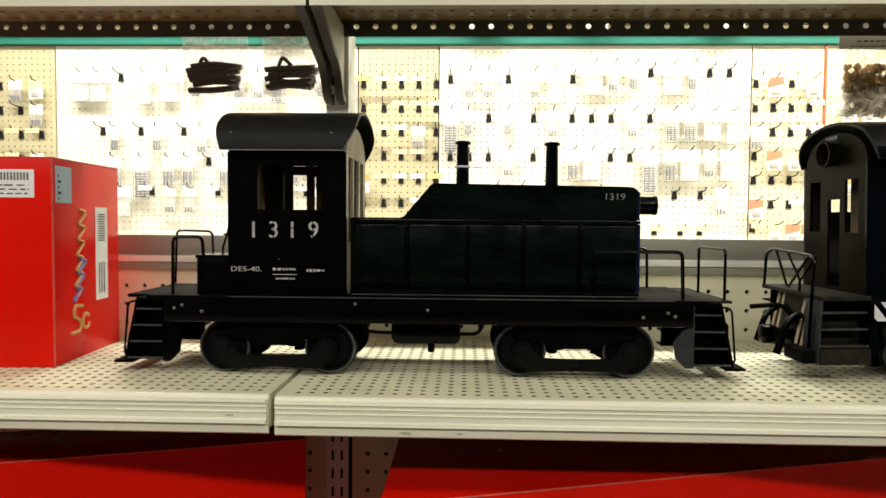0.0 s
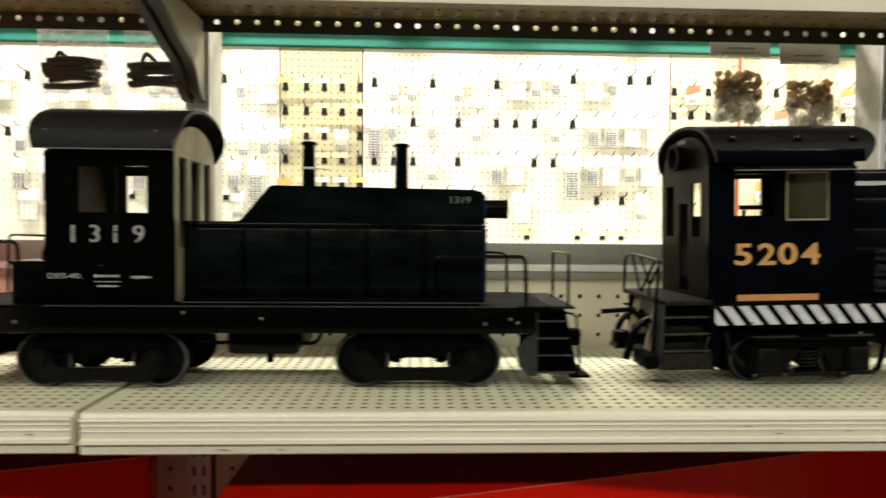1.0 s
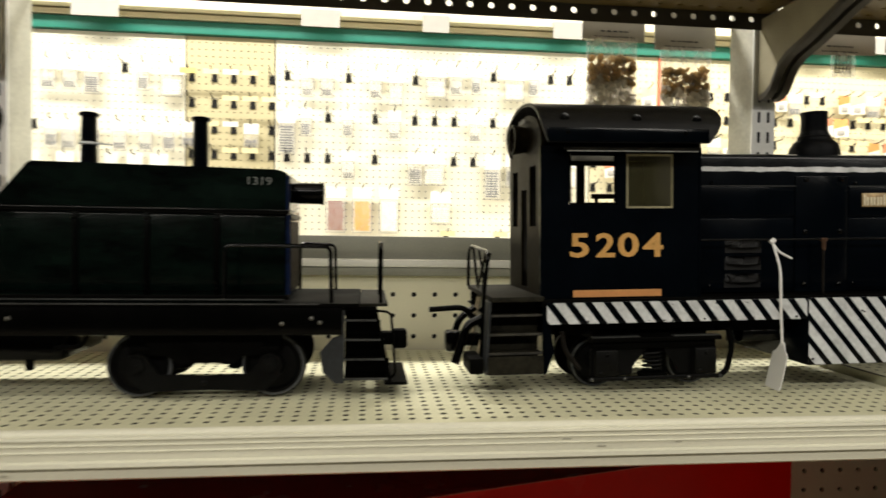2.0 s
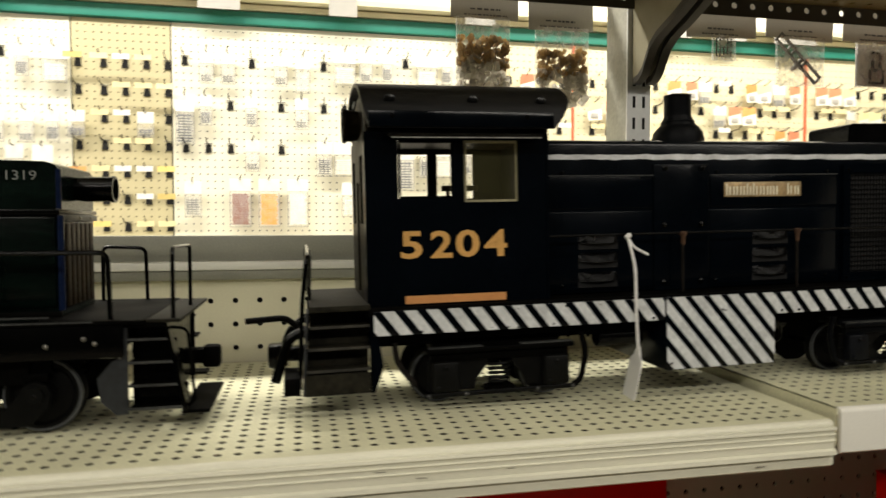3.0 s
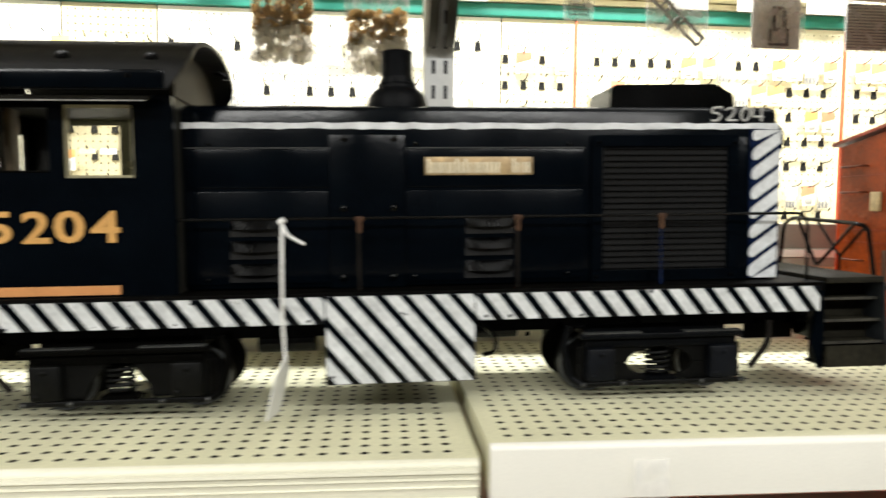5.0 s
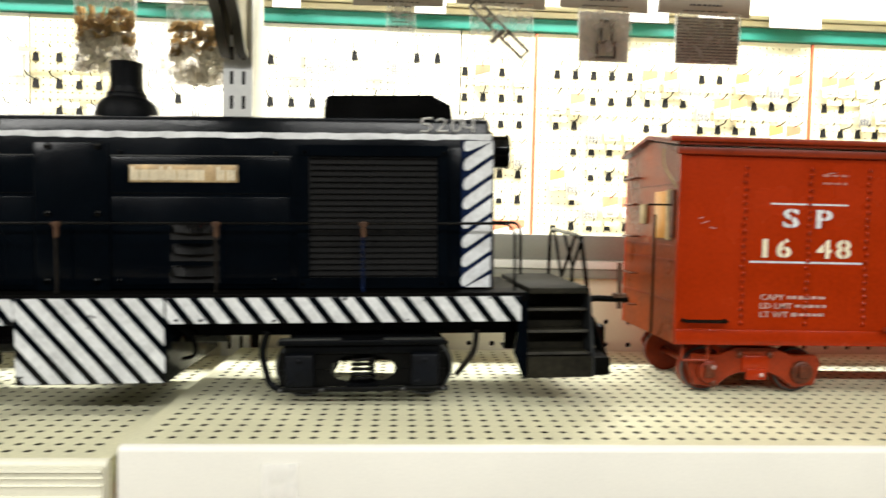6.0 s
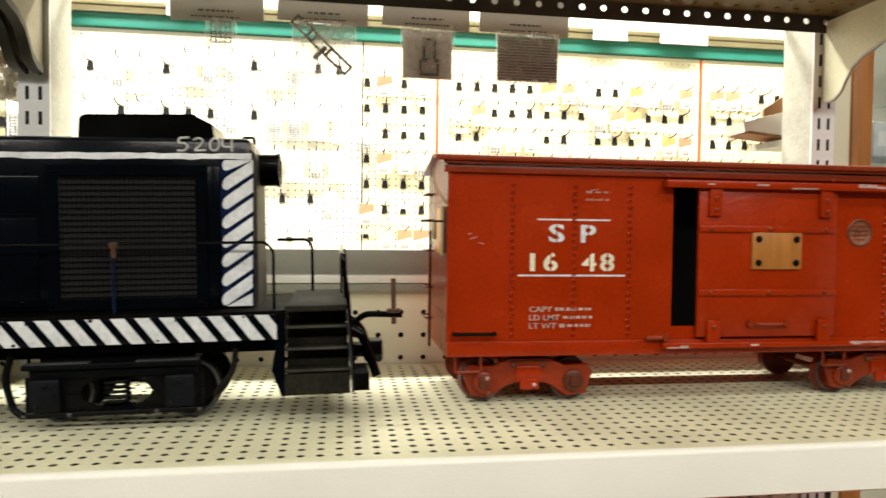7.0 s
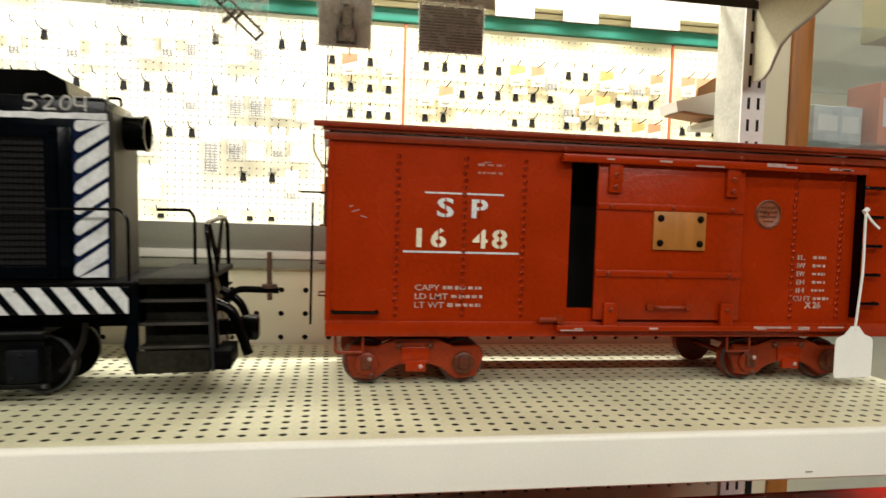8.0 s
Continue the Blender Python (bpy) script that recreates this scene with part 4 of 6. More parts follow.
        pl = [(x0, 0.0785), (x0 + s * 0.002, 0.0785), (x0 + s * 0.002, 0.014), (x0 - s * 0.006, 0.014), (x0 - s * 0.016, 0.024), (x0 - s * 0.018, 0.040), (x0 - s * 0.008, 0.052), (x0, 0.055)]
        part("step_apron", prism(bmesh.new(), pl, 0.003, 0.005), APRON if s > 0 else BLACK, st, "rubbed blue-grey apron" if s > 0 else "")
        pl = [(x0 + s * 0.026, 0.0785), (x0 + s * 0.0285, 0.0785), (x0 + s * 0.042, 0.014), (x0 + s * 0.0385, 0.014)]
        part("step_stringer", prism(bmesh.new(), pl, 0.003, 0.021), BLACK, st)
        part("step_back", box(*sorted((x0 + s * 0.002, x0 + s * 0.030)), W - 0.0235, W - 0.0222, 0.016, 0.0755), DUSTY, st)
        # pilot plate, coupler, lift bar
        part("pilot_plate", box(*sorted((x0 + s * 0.024, x0 + s * 0.028)), 0.024, W - 0.024, 0.018, 0.0765), BLACK, t)
        c = bmesh.new()
        bx(c, *sorted((x0 + s * 0.028, x0 + s * 0.046)), 0.062, 0.074, 0.036, 0.048, 0.002)
        bx(c, *sorted((x0 + s * 0.044, x0 + s * 0.058)), 0.058, 0.070, 0.033, 0.051, 0.003)
        part("coupler", c, DUSTY, t)
        f = bmesh.new()
        bx(f, *sorted((x0 + s * 0.036, x0 + s * 0.056)), 0.010, W - 0.040, 0.0105, 0.013)
        part("foot_board", f, DUSTY, t)
        l = bmesh.new()
        tube(l, [(x0 + s * 0.028, 0.012, 0.074), (x0 + s * 0.041, 0.012, 0.073), (x0 + s * 0.0455, 0.012, 0.020), (x0 + s * 0.041, 0.012, 0.016)], 0.0011)
        part("lift_bar", l, DUSTY, t)
    # handrails
    rails = [([(0.128, 0.006, 0.081), (0.128, 0.006, 0.1285), (0.2135, 0.006, 0.1285), (0.2150, 0.006, 0.078)], 0.0018),
             ([(0.177, 0.128, 0.081), (0.177, 0.128, 0.1285), (0.212, 0.128, 0.1270), (0.213, 0.128, 0.078)], 0.0016),
             ([(0.2560, 0.008, 0.079), (0.2560, 0.008, 0.1315), (0.2560, 0.082, 0.1310), (0.2560, 0.082, 0.079)], 0.0015),
             ([(-0.296, 0.010, 0.081), (-0.295, 0.010, 0.1395), (-0.265, 0.010, 0.1395), (-0.264, 0.010, 0.1200)], 0.0018),
             ([(-0.345, 0.128, 0.081), (-0.343, 0.128, 0.1440), (-0.300, 0.128, 0.1430), (-0.298, 0.128, 0.081)], 0.0014)]
    for pts, r in rails:
        part("handrail", tube(bmesh.new(), pts, r), BLACK, t)
    part("end_platform", box(-0.348, -0.316, 0.020, W - 0.002, 0.0765, 0.0800), DUSTY, t)
    part("end_platform", box(0.2385, 0.2620, 0.003, W - 0.003, 0.0787, 0.0812, bevel=0.0005), STEP_DUST, t, "dusty olive end platform")


switcher()


# -- striped road switcher --
def stripes(parent, x0, x1, z0, z1, y, pitch, width, lean, start, name="stripe", mat=None):
    """White slanted stripes clipped to the panel x0..x1, z0..z1; lean: run along x over the height; start: one stripe's upper left corner."""
    x = start - math.ceil((start - x0 + abs(lean) + width) / pitch) * pitch
    h = z1 - z0
    while x < x1 + abs(lean):
        quad = [(x, z1), (x + width, z1), (x + width + lean, z0), (x + lean, z0)]

        def clip(poly, axis, lim, keep_low):
            out = []
            for a, c in zip(poly, poly[1:] + poly[:1]):
                ia, ic = (a[axis] <= lim) == keep_low, (c[axis] <= lim) == keep_low
                if ia:
                    out.append(a)
                if ia != ic:
                    s = (lim - a[axis]) / (c[axis] - a[axis])
                    out.append(tuple(p + s * (q - p) for p, q in zip(a, c)))
            return out
        q = clip(clip(quad, 0, x1, True), 0, x0, False)
        if len(q) >= 3:
            area = abs(sum(a[0] * c[1] - c[0] * a[1] for a, c in zip(q, q[1:] + q[:1]))) / 2
            if area > 2e-6:
                part(name, prism(bmesh.new(), q, y - 0.0004, y + 0.0002), mat or WHITE, parent, smooth=False)
        x += pitch


def road_switcher():
    t = thing("model_locomotive", "blue-black hood locomotive model with white warning stripes, on the shelf", "model train",
              pose(0.4017, 0.635, 1.1965, 0, -1.22, 0.4))
    W = 0.136
    # sill and deck
    sill = part("side_sill", box(0.0, 0.607, 0.0, 0.004, 0.0640, 0.0830, bevel=0.0006), NAVY, t)
    part("side_sill", box(0.0, 0.607, W - 0.004, W, 0.0640, 0.0830), NAVY, t)
    stripes(sill, 0.0, 0.2440, 0.0642, 0.0828, 0.0, 0.01735, 0.0100, 0.0142, 0.0926)
    stripes(sill, 0.3495, 0.6065, 0.0642, 0.0828, 0.0, 0.01680, 0.0098, 0.0142, 0.3722)
    part("deck", box(-0.004, 0.611, 0.001, W - 0.001, 0.0790, 0.0855, bevel=0.0006), DUSTY, t, "dusty footplate")
    part("underframe", box(-0.002, 0.610, 0.020, W - 0.020, 0.052, 0.079), BLACK, t)
    tank = part("fuel_tank", box(0.2445, 0.3490, -0.0012, W + 0.0012, 0.0212, 0.0835, bevel=0.0010), NAVY, t)
    stripes(tank, 0.2452, 0.3484, 0.0220, 0.0830, -0.0012, 0.01705, 0.0102, 0.0517, 0.2682)
    chip = random.Random(31)
    for k in range(46):
        x = chip.uniform(0.01, 0.60)
        on_tank = 0.246 < x < 0.346
        z = chip.uniform(0.024, 0.082) if on_tank else chip.choice((0.0655, 0.0805)) + chip.uniform(-0.001, 0.001)
        a, y = chip.uniform(0.0006, 0.0026), -0.0017 if on_tank else -0.0005
        q = [(x, z), (x + a, z - 0.3 * a), (x + 1.3 * a, z + 0.5 * a), (x + 0.4 * a, z + 0.7 * a)]
        part("paint_chip", prism(bmesh.new(), q, y - 0.0002, y + 0.0003), NAVY, tank if on_tank else sill, "dark chip in the stripe", smooth=False)
    # cab
    cx0, cx1, z0, z1, y0, y1 = -0.007, 0.1415, 0.0855, 0.2205, 0.008, 0.128
    wins = ((0.0190, 0.0625, 0.1690, 0.2140), (0.0715, 0.1160, 0.1655, 0.2140))
    side = part("cab_side", wall_panel(bmesh.new(), "x", cx0, cx1, z0, z1, y0, y0 + 0.003, wins), NAVY, t, smooth=False)
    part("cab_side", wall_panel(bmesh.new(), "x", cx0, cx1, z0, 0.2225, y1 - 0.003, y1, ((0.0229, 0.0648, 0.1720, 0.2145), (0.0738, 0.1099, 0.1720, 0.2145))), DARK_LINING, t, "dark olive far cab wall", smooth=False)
    for k, w in enumerate(wins):
        fr = frame_ring(bmesh.new(), w[0], w[1], w[2], w[3], 0.0018, y0 + 0.0012, y0 + 0.0042)
        part("window_frame", fr, CAB_OLIVE if k else DUSTY, side, "dusty olive window frame" if k else "")
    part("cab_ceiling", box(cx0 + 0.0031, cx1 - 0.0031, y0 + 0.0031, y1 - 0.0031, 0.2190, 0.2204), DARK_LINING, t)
    part("window_pane", box(0.0734, 0.1141, y0 + 0.0018, y0 + 0.0026, 0.1674, 0.2121), HAZY, t, "hazy yellowed pane")
    part("seat_back", box(0.0745, 0.1095, 0.1080, 0.1120, 0.1785, 0.1838, bevel=0.001), CAB_BROWN, t)
    part("seat_back", box(0.0800, 0.0830, 0.1080, 0.1120, 0.0860, 0.1784), CAB_BROWN, t)
    part("end_post", box(0.0115, 0.0150, y0 + 0.045, y0 + 0.060, 0.0860, 0.2185, bevel=0.001), CAB_BROWN, t)
    part("window_awning", prism(bmesh.new(), [(-0.0065, 0.2175), (0.0, 0.2190), (0.004, 0.2160), (-0.0085, 0.2145)], 0.008, 0.132, "x"), BLACK, side)
    # thin strip paints the highlight along the awning's lower edge
    part("awning_edge", box(0.011, 0.129, -0.0094, -0.0084, 0.2138, 0.2146), BRIGHT_LINE, side, "pale painted highlight along the awning")
    ends = ((0.022, 0.046, 0.150, 0.205), (0.055, 0.078, 0.092, 0.185), (0.092, 0.114, 0.150, 0.205))
    for x in (cx0, cx1 - 0.003):
        part("cab_end", wall_panel(bmesh.new(), "y", y0 + 0.003, y1 - 0.003, z0, z1, x, x + 0.003, ends if x < 0 else ()), BROWN_BLACK if x < 0 else DARK_LINING, t, smooth=False)
        part("gable", prism(bmesh.new(), arch_face(y0 + 0.003, y1 - 0.003, z1, 0.255, power=0.85), x, x + 0.003, "x"), BROWN_BLACK, t)
    roof = part("roof", roof_sheet(-0.006, 0.142, 0.2220, 0.2655, 0.003, -0.0115, 0.1560, 0.75, 0.006, 0.015), ROOF_BLACK, t)
    bolts(roof, [(0.0105, -0.0004, 0.2435), (0.0755, -0.0004, 0.2435), (0.1310, -0.0004, 0.2430)], 0.0044, BLACK, "roof_rivet", h=0.0006)
    bolts(roof, [(0.012, -0.0062, 0.2305), (0.118, -0.0062, 0.2305)], 0.0022, DUSTY, "roof_rivet")
    part("gutter", box(-0.0060, 0.1400, -0.0070, -0.0055, 0.2225, 0.2345, bevel=0.0005), NAVY, roof)
    part("roof_hook", tube(bmesh.new(), [(0.1520, 0.080, 0.2500), (0.1600, 0.080, 0.2480), (0.1600, 0.080, 0.2440)], 0.0018, bend=0.003), BLACK, roof)
    for ch, x, w in (("5", 0.0192, 0.0178), ("2", 0.0428, 0.0182), ("0", 0.0630, 0.0202), ("4", 0.0865, 0.0195)):
        part("cab_number", lettering(ch, 0.0206, x + 0.0010, y0 - 0.0005, 0.1220, bold=0.03, span=w * 0.97), GOLD, side, "gold painted digit")
    part("number_strip", box(0.0240, 0.1060, y0 - 0.0006, y0 + 0.0006, 0.0868, 0.0930), ORANGE, side, "plain orange strip")
    part("corner_post", box(cx1 - 0.002, cx1 + 0.0008, y0 - 0.0006, y0 + 0.004, z0, z1), NAVY, side)
    # hood
    hy0, hy1, hz = 0.025, 0.096, 0.217
    b = box(0.1415, 0.5835, hy0, hy1, 0.0855, hz, bevel=0.0045)
    part("hood", b, NAVY, t)
    # white line with a brushed edge
    rng = random.Random(7)
    top = [(0.1425 + 0.4405 * k / 60, 0.2047 + rng.uniform(-0.0005, 0.0005)) for k in range(61)]
    low = [(0.1425 + 0.4405 * k / 60, 0.2003 + rng.uniform(-0.0007, 0.0005)) for k in range(61)]
    b = prism(bmesh.new(), top + low[::-1], hy0 - 0.0004, hy0 + 0.0005)
    part("white_line", b, WHITE, t)
    brushed = {"5": [[(1.0, 1.0), (0.2, 0.97), (0.14, 0.55), (0.65, 0.60), (0.92, 0.32), (0.60, 0.02), (0.05, 0.06)]],
               "2": [[(0.05, 0.80), (0.45, 1.0), (0.85, 0.80), (0.60, 0.42), (0.08, 0.05), (1.0, 0.08)]],
               "0": [[(0.50, 1.0), (0.12, 0.62), (0.20, 0.12), (0.58, 0.02), (0.90, 0.42), (0.82, 0.86), (0.48, 0.98)]],
               "4": [[(0.08, 1.0), (0.10, 0.32), (0.98, 0.34)], [(0.86, 1.0), (0.84, 0.0)]]}
    for ch, x in zip("5204", (0.5280, 0.5398, 0.5510, 0.5606)):
        b = bmesh.new()
        for line in brushed[ch]:
            tube(b, [(x + 0.0094 * u, hy0 - 0.0003, 0.2062 + 0.0104 * v) for u, v in line], 0.0009, 6, bend=0.002)
        part("hood_number", b, WORN_WHITE, t, "hand-brushed white digit")
    part("nose", prism(bmesh.new(), [(0.5800, 0.0855), (0.5872, 0.0855), (0.5872, 0.200), (0.5860, 0.206), (0.5800, 0.212)], hy0 + 0.005, hy1 - 0.006), OLIVE_NOSE, t, "dusty olive nose end")
    zz = part("nose_stripe_panel", box(0.5610, 0.5850, hy0 - 0.0010, hy0 + 0.001, 0.0870, 0.2000), STRIPE_BLUE, t)
    for k in range(9):
        z = 0.1899 - 0.0148 * k
        q = [(0.5846, z + 0.0148), (0.5846, z + 0.0256)]
        for j in range(7):
            g = math.pi * j / 6
            q.append((0.5655 - 0.0038 * math.sin(g), z + 0.0070 + 0.0051 * math.cos(g) - 0.0018 * math.sin(g)))
        q = [(a, min(max(c, 0.0872), 0.1996)) for a, c in q]
        if max(c for a, c in q) - min(c for a, c in q) > 0.004:
            part("stripe", prism(bmesh.new(), q, hy0 - 0.0014, hy0 - 0.0009), WHITE, zz, smooth=False)
    # side doors and panels
    for xa, xb in ((0.1445, 0.2440), (0.3000, 0.4310)):
        part("access_door", box(xa, xb, hy0 - 0.0010, hy0 + 0.001, 0.1585, 0.1860, bevel=0.0005), NAVY, t)
        part("lower_door", box(xa, xb, hy0 - 0.0010, hy0 + 0.001, 0.0900, 0.1560, bevel=0.0005), NAVY, t)
        part("door_line", box(xa, xb, hy0 - 0.0016, hy0, 0.1862, 0.1870), WORN_EDGE, t)
    part("pilaster", box(0.2450, 0.2985, hy0 - 0.0018, hy0 + 0.001, 0.0860, 0.1960, bevel=0.0006), NAVY, t)
    bolts(t, [(x, hy0 - 0.0018, z) for x in (0.2545, 0.2905) for z in (0.0935, 0.1435, 0.1930)], 0.0026, BLACK, h=0.002)
    bolts(t, [(x, hy0 - 0.0012, z) for x in (0.160, 0.420, 0.306) for z in (0.0935, 0.1895)], 0.0016, BLACK)
    plate = part("name_plate", box(0.3130, 0.3920, hy0 - 0.0020, hy0 - 0.0008, 0.1668, 0.1800, bevel=0.0003), BRASS, t, "tarnished gilt name plate")
    b = bmesh.new()
    for x, tall in ((0.3145, 1), (0.3215, 0), (0.3285, 0), (0.3352, 1), (0.3415, 1), (0.3488, 0), (0.3558, 0), (0.3622, 0), (0.3770, 1), (0.3845, 0)):
        top = 0.1786 if tall else 0.1762
        bx(b, x, x + 0.0017, hy0 - 0.0024, hy0 - 0.0019, 0.1683, top)
        bx(b, x + 0.0032, x + 0.0049, hy0 - 0.0024, hy0 - 0.0019, 0.1683, 0.1762)
    part("plate_print", b, OLD_WHITE, plate, "cream strokes of a name as plain bars")
    # louvres
    for xa in (0.1740, 0.3420):
        for z in (0.0985, 0.1150, 0.1310):
            b = bmesh.new()
            rows = []
            for v in range(7):
                f = v / 6
                rows.append([b.verts.new((xa + 0.038 * u / 12, hy0 - 0.0004 - 0.0062 * f ** 0.75 * math.sin(math.pi * u / 12) ** 0.4, z + 0.0072 - 0.0084 * f - 0.0006 * math.sin(math.pi * u / 12))) for u in range(13)])
            for p, q in zip(rows, rows[1:]):
                for u in range(12):
                    b.faces.new((p[u], q[u], q[u + 1], p[u + 1]))
            bmesh.ops.solidify(b, geom=list(b.faces), thickness=0.0005)
            bmesh.ops.recalc_face_normals(b, faces=list(b.faces))
            part("louvre", b, LOUVRE, t, "rounded pressed louvre")
            # black strip paints the shade in the slot under each louvre
            part("louvre_slot", box(xa + 0.001, xa + 0.037, hy0 - 0.0018, hy0 - 0.0008, z - 0.0070, z - 0.0008), DARK_HOLE, t)
    # radiator grille
    gx0, gx1, gz0, gz1 = 0.4460, 0.5430, 0.0945, 0.1865
    g = part("grille_frame", frame_ring(bmesh.new(), 0.4370, 0.5512, 0.0865, 0.1955, 0.0085, hy0 - 0.003, hy0 + 0.001), NAVY, t)
    part("grille_back", box(gx0 - 0.001, gx1 + 0.005, hy0 - 0.0008, hy0 + 0.0002, gz0 - 0.001, gz1 + 0.001), DARK_HOLE, g)
    n = 21
    for k in range(n):
        z = gz0 + 0.002 + (gz1 - gz0 - 0.003) * k / (n - 1)
        pts = [(gx0 + (gx1 + 0.004 - gx0) * q / 24, hy0 - 0.0017 - 0.0004 * (-1) ** (q + k), z) for q in range(25)]
        part("grille_wire", tube(bmesh.new(), pts, 0.0006, 5, bend=0.001), GRILLE_WIRE, g)
    for k in range(30):
        x = gx0 + 0.002 + (gx1 + 0.001 - gx0) * k / 29
        part("grille_wire", rod((x, hy0 - 0.0015, gz0), (x, hy0 - 0.0015, gz1), 0.0003, seg=6), GRILLE_WIRE, g)
    bolts(g, [(x, hy0 - 0.003, z) for x in (0.4415, 0.5470) for z in (0.0905, 0.1900)], 0.0014, DUSTY)
    part("grille_side_panel", box(0.5517, 0.5605, hy0 - 0.0015, hy0 + 0.001, 0.0865, 0.1945, bevel=0.0004), NAVY, t)
    # roof fittings
    b = bmesh.new()
    lathe(b, [(0.0240, 0.2165), (0.0238, 0.2230), (0.0222, 0.2290), (0.0190, 0.2335), (0.0152, 0.2362), (0.0152, 0.2395), (0.0124, 0.2405),
              (0.0122, 0.2600), (0.0126, 0.2640), (0.0104, 0.2645), (0.0100, 0.250)], (0.2935, 0.068, 0), "z", 28)
    part("chimney", b, TRUCK_BLUE, t, "blue-black flared chimney")
    b = prism(bmesh.new(), [(0.4535, 0.2165), (0.4545, 0.2310), (0.4555, 0.2335), (0.4585, 0.2350), (0.5390, 0.2362), (0.5400, 0.2345), (0.5520, 0.2285), (0.5535, 0.2165)], 0.036, 0.088)
    part("radiator_hatch", b, BLACK, t)
    part("lifting_ring", tube(bmesh.new(), [(0.571, 0.060, 0.2165), (0.571, 0.068, 0.2225), (0.580, 0.068, 0.2225), (0.580, 0.068, 0.2165)], 0.0012, bend=0.002), BLACK, t)
    b = bmesh.new()
    lathe(b, [(0.012, 0.580), (0.0130, 0.586), (0.0132, 0.599), (0.0140, 0.600), (0.0140, 0.602), (0.0120, 0.602), (0.0110, 0.596)], (0, 0.061, 0.1950), "x", 26)
    part("headlight", b, BLACK, t)
    b = bmesh.new()
    lathe(b, [(0.0115, -0.004), (0.0130, -0.012), (0.0135, -0.017), (0.0145, -0.018), (0.0145, -0.0205), (0.0120, -0.0205), (0.011, -0.014)], (0, 0.068, 0.2330), "x", 26)
    part("headlight", b, BROWN_BLACK, t)
    b = bmesh.new()
    bars(b, 0.05, 0.2455, 0.022, 0.005, 1, 0, 9, 0.9, 4)
    bmesh.ops.rotate(b, verts=b.verts, cent=(0, 0, 0), matrix=Matrix.Rotation(radians(90), 3, "Z"))
    bmesh.ops.translate(b, verts=b.verts, vec=(-0.0108, 0.008, 0.002))
    part("end_number", b, GREY_INK, t)
    # side handrail
    r = bmesh.new()
    tube(r, [(0.1425, 0.012, 0.1365), (0.596, 0.012, 0.1365), (0.6015, 0.012, 0.130), (0.6015, 0.012, 0.0855)], 0.0011)
    part("handrail", r, BLACK, t)
    for x in (0.2661, 0.3795, 0.4870):
        p = part("rail_post", rod((x, 0.012, 0.0855), (x, 0.012, 0.1365), 0.0013), STRIPE_BLUE if x > 0.48 else POST, t, "thin blue post" if x > 0.48 else "thin dusty brown post")
        part("post_collar", lathe(bmesh.new(), [(0.0014, 0.1260), (0.0018, 0.1275), (0.0019, 0.1335), (0.0034, 0.1354), (0.0034, 0.1372), (0.0012, 0.1378)], (x, 0.012, 0), "z", 12), RUST, p, "rusty collar")
    far = bmesh.new()
    tube(far, [(0.5945, 0.122, 0.1365), (0.622, 0.122, 0.1365), (0.626, 0.122, 0.130), (0.626, 0.122, 0.0855)], 0.0014)
    part("handrail", far, BLACK, t)
    # trucks
    for xc in (0.1030, 0.4890):
        blue = xc > 0.3
        tm, jm = (TRUCK_BLUE, JOURNAL_BLUE) if blue else (DUSTY, JOURNAL_GREY)
        tr = part("truck", box(xc - 0.055, xc + 0.055, 0.0200, 0.1120, 0.0460, 0.0560), tm, t, "dusty black truck")
        part("bolster", box(xc - 0.014, xc + 0.014, 0.0125, 0.126, 0.0562, 0.0625, bevel=0.001), tm, tr)
        part("top_bar", box(xc - 0.062, xc + 0.062, 0.0050, 0.0108, 0.0462, 0.0502, bevel=0.001), tm, tr)
        for sx in (-1, 1):
            part("wear_plate", box(*sorted((xc + sx * 0.016, xc + sx * 0.060)), 0.0046, 0.0112, 0.0503, 0.0511), WORN_EDGE, tr, "greyer worn upper edge")
        part("arch_bar", box(xc - 0.058, xc + 0.058, 0.0090, 0.0130, 0.0392, 0.0460, bevel=0.001), tm, tr)
        part("tie_bar", box(xc - 0.064, xc + 0.064, 0.0058, 0.0083, 0.0112, 0.0150, bevel=0.001), TRUCK_IRON, tr)
        part("far_frame", box(xc - 0.060, xc + 0.060, 0.122, 0.126, 0.010, 0.045), tm, tr)
        for sx in (-1, 1):
            x = xc + sx * 0.0465
            part("journal_box", box(x - 0.0105, x + 0.0105, 0.0048, 0.0150, 0.0152, 0.0395, bevel=0.0020), jm, tr, "dusty journal box")
            bolts(tr, [(x, 0.0048, 0.0350), (x - 0.006, 0.0048, 0.0190)], 0.0020, jm, "lid_bolt")
            bolts(tr, [(xc + sx * 0.030, 0.0058, 0.0131), (xc + sx * 0.0605, 0.0058, 0.0131)], 0.0017, WORN_EDGE, "bar_bolt")
            if (sx > 0) == blue:
                continue
            strap = tube(bmesh.new(), [(xc + sx * 0.0700, 0.0100, 0.0560), (xc + sx * 0.0745, 0.0100, 0.0400), (xc + sx * 0.0690, 0.0100, 0.0170), (xc + sx * 0.0610, 0.0075, 0.0131)], 0.0026, bend=0.012)
            part("end_strap", strap, tm, tr)
        if blue:
            eye = [(0.0250 * math.cos(math.pi * q / 8), 0.0272 + 0.0112 * math.sin(math.pi * q / 8)) for q in range(9)]
            up = [(-0.062, 0.0400), (0.062, 0.0400), (0.062, 0.0272)] + eye + [(-0.062, 0.0272)]
            dn = [(-0.062, 0.0270)] + [(a, 0.0542 - c) for a, c in eye[::-1]] + [(0.062, 0.0270), (0.062, 0.0140), (-0.062, 0.0140)]
